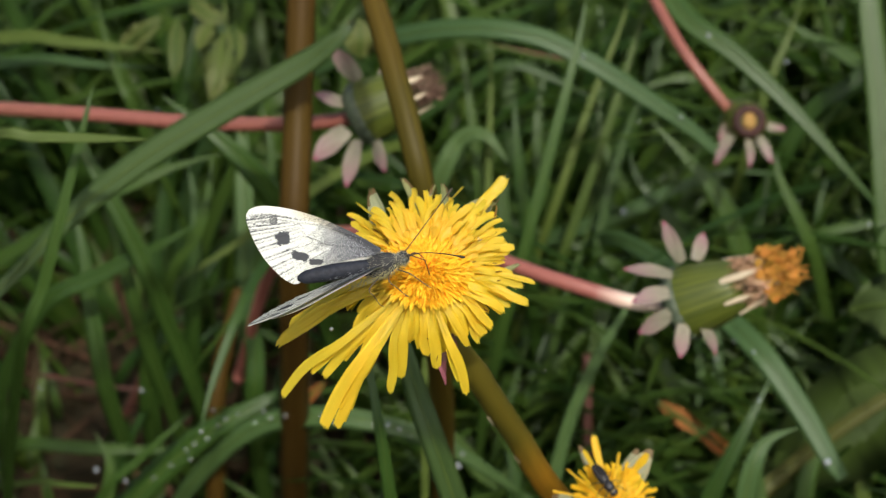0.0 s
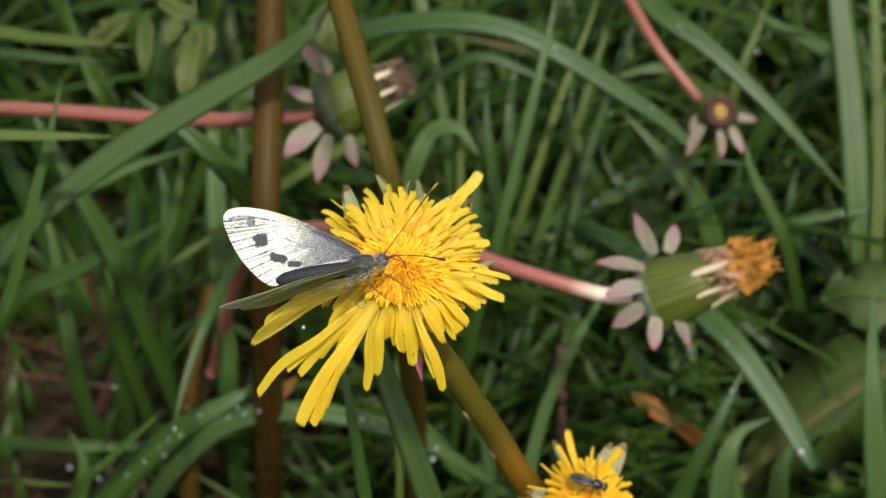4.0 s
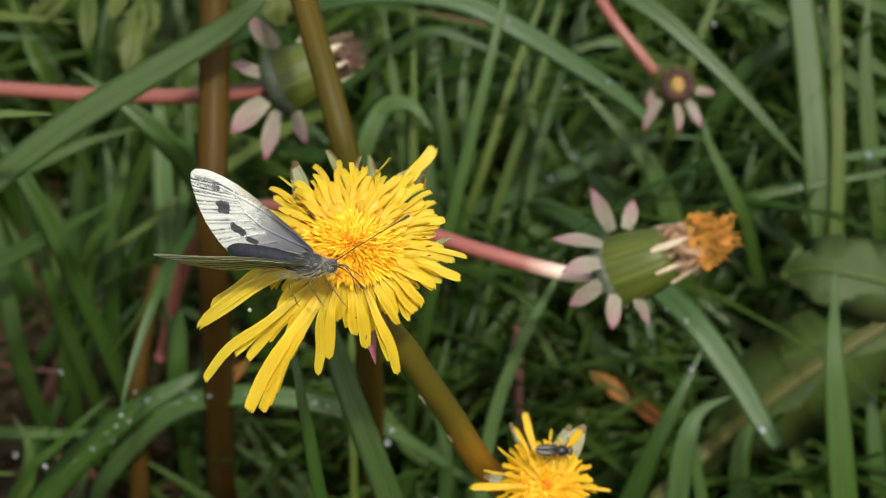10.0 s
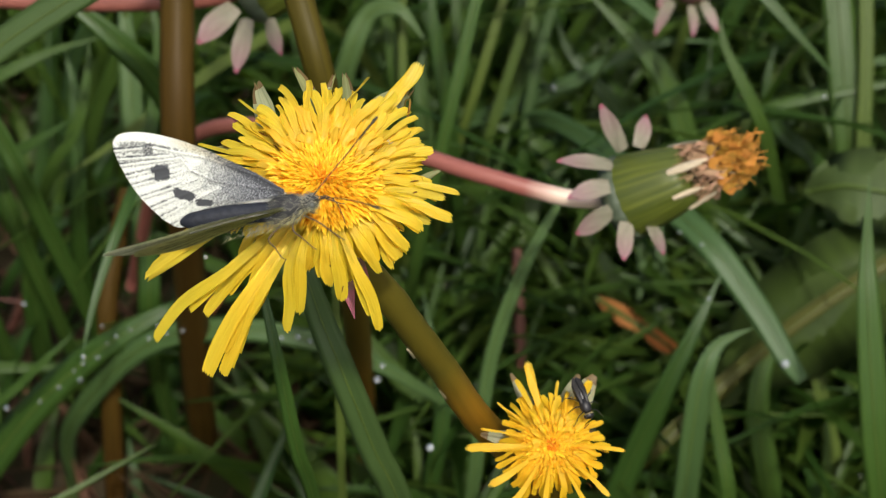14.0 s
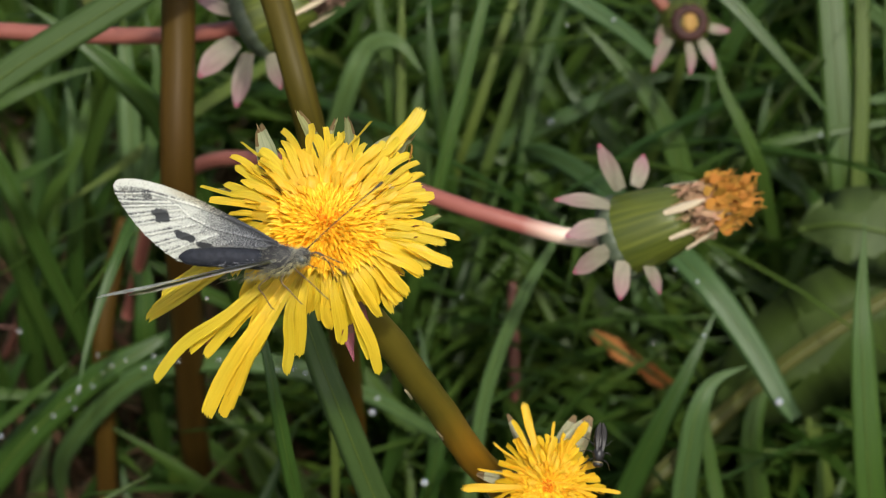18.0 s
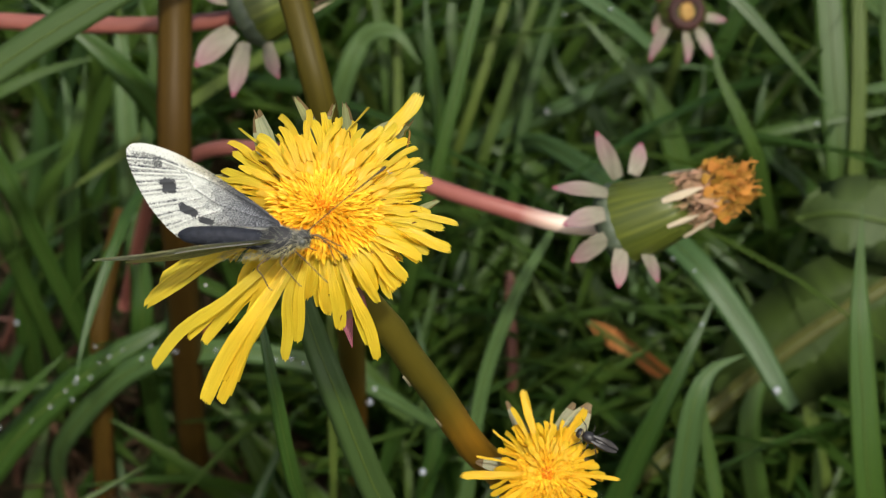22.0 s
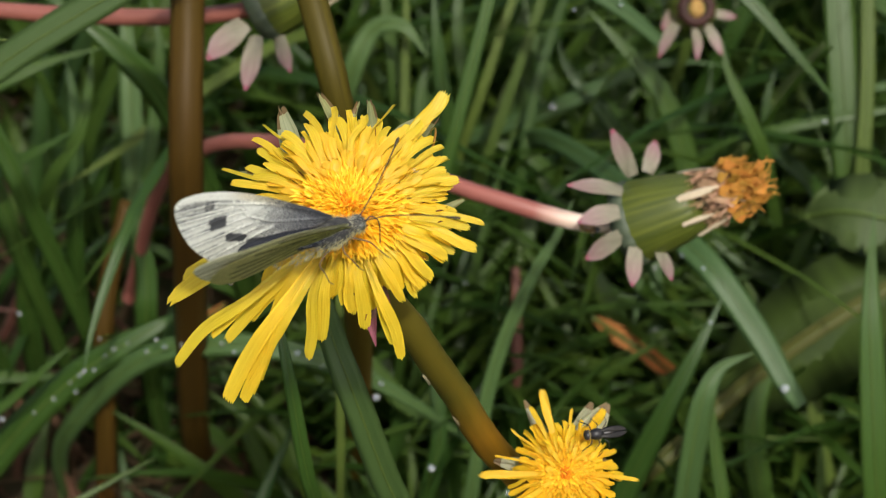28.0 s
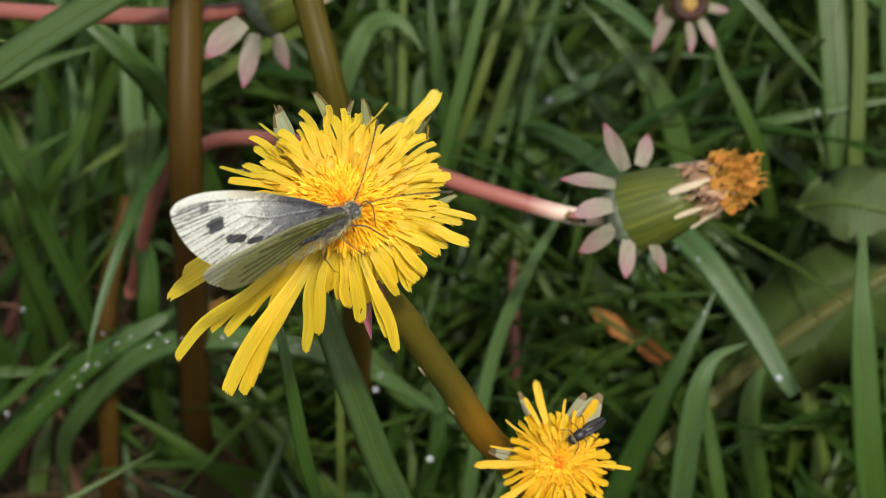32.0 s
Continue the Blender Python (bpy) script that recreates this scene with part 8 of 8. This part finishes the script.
    walk(hind_r, [
        (0, pose(0, -0.0009, 0.0003, -28.5)), (0.5, pose(0, -0.0009, 0.0003, -29.5)), (1, pose(0, -0.0009, 0.0003, -31.1)), (1.5, pose(0, -0.0009, 0.0003, -31.4)), (2, pose(0, -0.0009, 0.0003, -41.4)), (2.5, pose(0, -0.0009, 0.0003, -45.7)), (3, pose(0, -0.0009, 0.0003, -47.1)), (3.5, pose(0, -0.0009, 0.0003, -48.0)), (5.5, pose(0, -0.0009, 0.0003, -45.9)), (6, pose(0, -0.0009, 0.0003, -46.1)), (6.5, pose(0, -0.0009, 0.0003, -46.6)), (7, pose(0, -0.0009, 0.0003, -45.7)), (7.5, pose(0, -0.0009, 0.0003, -44.8)), (8, pose(0, -0.0009, 0.0003, -42.2)), (8.5, pose(0, -0.0009, 0.0003, -41.5)), (9, pose(0, -0.0009, 0.0003, -41.5)), (9.5, pose(0, -0.0009, 0.0003, -46.1)), (10, pose(0, -0.0009, 0.0003, -45.2)), (10.5, pose(0, -0.0009, 0.0003, -48.3)), (11, pose(0, -0.0009, 0.0003, -44.3)), (11.5, pose(0, -0.0009, 0.0003, -45.4)), (12, pose(0, -0.0009, 0.0003, -47.5)), (12.5, pose(0, -0.0009, 0.0003, -47.7)), (13, pose(0, -0.0009, 0.0003, -45.7)), (13.5, pose(0, -0.0009, 0.0003, -44.9)), (14, pose(0, -0.0009, 0.0003, -46.9)), (14.5, pose(0, -0.0009, 0.0003, -49.4)), (16.5, pose(0, -0.0009, 0.0003, -35.2)), (17, pose(0, -0.0009, 0.0003, -34.5)), (17.5, pose(0, -0.0009, 0.0003, -32.4)), (18, pose(0, -0.0009, 0.0003, -32.9)), (18.5, pose(0, -0.0009, 0.0003, -29.9)), (19, pose(0, -0.0009, 0.0003, -28.8)), (19.5, pose(0, -0.0009, 0.0003, -28.0)), (20, pose(0, -0.0009, 0.0003, -26.8)), (20.5, pose(0, -0.0009, 0.0003, -27.1)), (21, pose(0, -0.0009, 0.0003, -29.9)), (21.5, pose(0, -0.0009, 0.0003, -33.3)), (22, pose(0, -0.0009, 0.0003, -41.2)), (22.5, pose(0, -0.0009, 0.0003, -47.2)), (23, pose(0, -0.0009, 0.0003, -49.7)), (23.5, pose(0, -0.0009, 0.0003, -50.4)), (24, pose(0, -0.0009, 0.0003, -52.2)), (24.5, pose(0, -0.0009, 0.0003, -52.9)), (25, pose(0, -0.0009, 0.0003, -53.6)), (25.5, pose(0, -0.0009, 0.0003, -55.9)), (27.5, pose(0.0013, -0.0009, 0.0003, -63.4)), (28, pose(0.0013, -0.0009, 0.0003, -58.4)), (28.5, pose(0.0013, -0.0009, 0.0003, -75.2)), (29, pose(0.0013, -0.0009, 0.0003, -74.7)), (29.5, pose(0.0013, -0.0009, 0.0003, -71.9)), (30, pose(0.0013, -0.0009, 0.0003, -67.9)), (30.5, pose(0.0013, -0.0009, 0.0003, -68.5)), (31, pose(0.0013, -0.0009, 0.0003, -70.9)), (31.5, pose(0.0013, -0.0009, 0.0003, -66.7)), (32, pose(0.0013, -0.0009, 0.0003, -64.8)),
    ])
    walk(fly, [
        (0, pose(0.01730, -0.00742, 0.16989, 17.2, 14.3, -54.7)),
        (1, pose(0.01758, -0.00759, 0.16971, 21.6, 11.8, -47.6)),
        (2, pose(0.01781, -0.00836, 0.17043, 34.3, 18.8, -17.0)),
        (3, pose(0.01856, -0.00870, 0.17009, 35.0, 16.6, -14.7)),
        (6, pose(0.01912, -0.00796, 0.17094, 37.9, 4.1, -3.3)),
        (7, pose(0.01888, -0.00732, 0.17173, 35.6, 14.4, -12.8)),
        (8, pose(0.01924, -0.00723, 0.17181, 37.3, 7.7, -6.1)),
        (9, pose(0.01932, -0.00625, 0.17066, 37.9, 2.4, 26.2)),
        (9.5, pose(0.02013, -0.00550, 0.17065, 39.0, 4.9, 12.8)),
        (10, pose(0.02003, -0.00558, 0.17062, 39.3, 11.4, 8.4)),
        (10.5, pose(0.02091, -0.00489, 0.17051, 37.1, 8.2, -7.4)),
        (11, pose(0.02139, -0.00477, 0.17062, 35.9, 14.2, -11.8)),
        (11.5, pose(0.02209, -0.00409, 0.17052, 27.1, 20.9, -34.9)),
        (12, pose(0.02267, -0.00350, 0.17040, 14.4, 23.3, -58.1)),
        (13, pose(0.02281, -0.00384, 0.17004, 9.0, 21.4, -66.9)),
        (14, pose(0.02334, -0.00406, 0.16982, 7.5, 23.5, -69.2)),
        (14.5, pose(0.02344, -0.00393, 0.16995, 16.2, 19.4, -55.6)),
        (17, pose(0.02625, -0.00428, 0.16945, 1.6, 29.3, -78.4)),
        (18, pose(0.02626, -0.00447, 0.16925, -10.8, 31.3, -98.1)),
        (19, pose(0.02645, -0.00464, 0.16903, -8.2, 31.6, -93.9)),
        (19.6, pose(0.02574, -0.00460, 0.16924, -35.1, -4.8, -137.6)),
        (20.2, pose(0.02652, -0.00439, 0.16902, -16.7, -44.8, 126.2)),
        (20.5, pose(0.02645, -0.00491, 0.16818, 7.1, -26.6, 88.1)),
        (21, pose(0.02628, -0.00461, 0.16853, -6.5, -26.0, 109.3)),
        (22, pose(0.02579, -0.00489, 0.16850, -34.1, -19.7, 162.6)),
        (23, pose(0.02514, -0.00469, 0.16870, -34.7, -17.8, 164.5)),
        (24, pose(0.02486, -0.00458, 0.16885, -35.4, -15.5, 166.6)),
        (25, pose(0.02441, -0.00431, 0.16907, -36.7, -10.0, 171.4)),
        (28, pose(0.02386, -0.00432, 0.16948, -39.4, -8.8, -163.3)),
        (29, pose(0.02328, -0.00444, 0.16931, -39.1, -6.9, -161.6)),
        (30, pose(0.02333, -0.00462, 0.16901, -37.5, 1.4, -154.1)),
        (31, pose(0.02249, -0.00501, 0.16862, -36.0, 5.1, -148.2)),
        (32, pose(0.02236, -0.00513, 0.16844, -35.4, 7.3, -146.5)),
    ])
    walk(bug, [
        (0, pose(-0.02520, 0.07754, 0.15289, 16.7, 6.2, -17.1)),
        (3, pose(-0.02330, 0.07744, 0.15269, 16.7, 6.2, -17.1)),
        (6, pose(-0.02690, 0.07834, 0.15379, 16.7, 6.2, -17.1)),
        (9, pose(-0.02660, 0.08254, 0.15049, 16.7, 6.2, -17.1)),
        (14, pose(-0.02150, 0.08254, 0.15059, 16.7, 6.2, -17.1)),
        (17, pose(-0.01220, 0.07904, 0.15259, 16.7, 6.2, -17.1)),
        (19, pose(-0.00100, 0.07294, 0.15349, 16.7, 6.2, -17.1)),
        (21, pose(-0.00050, 0.07284, 0.15339, 16.7, 6.2, -17.1)),
        (22, pose(-0.00010, 0.07294, 0.15359, 16.7, 6.2, -17.1)),
        (23, pose(0.00530, 0.06994, 0.15409, 16.7, 6.2, -17.1)),
        (23.5, pose(0.01340, 0.06614, 0.15369, 16.7, 6.2, -17.1)),
        (24, pose(0.02250, 0.06224, 0.15319, 16.7, 6.2, -17.1)),
        (24.5, pose(0.02640, 0.05984, 0.15229, 16.7, 6.2, -17.1)),
        (25, pose(0.02740, 0.05854, 0.15279, 16.7, 6.2, -17.1)),
        (25.5, pose(0.02760, 0.05864, 0.15299, 16.7, 6.2, -17.1)),
        (28, pose(0.02780, 0.05864, 0.15299, 16.7, 6.2, -17.1)),
        (29, pose(0.02690, 0.05864, 0.15299, 16.7, 6.2, -17.1)),
        (30, pose(0.02590, 0.05904, 0.15339, 16.7, 6.2, -17.1)),
        (31, pose(0.02530, 0.05904, 0.15339, 16.7, 6.2, -17.1)),
        (32, pose(0.02640, 0.05894, 0.15339, 16.7, 6.2, -17.1)),
    ])


motions()
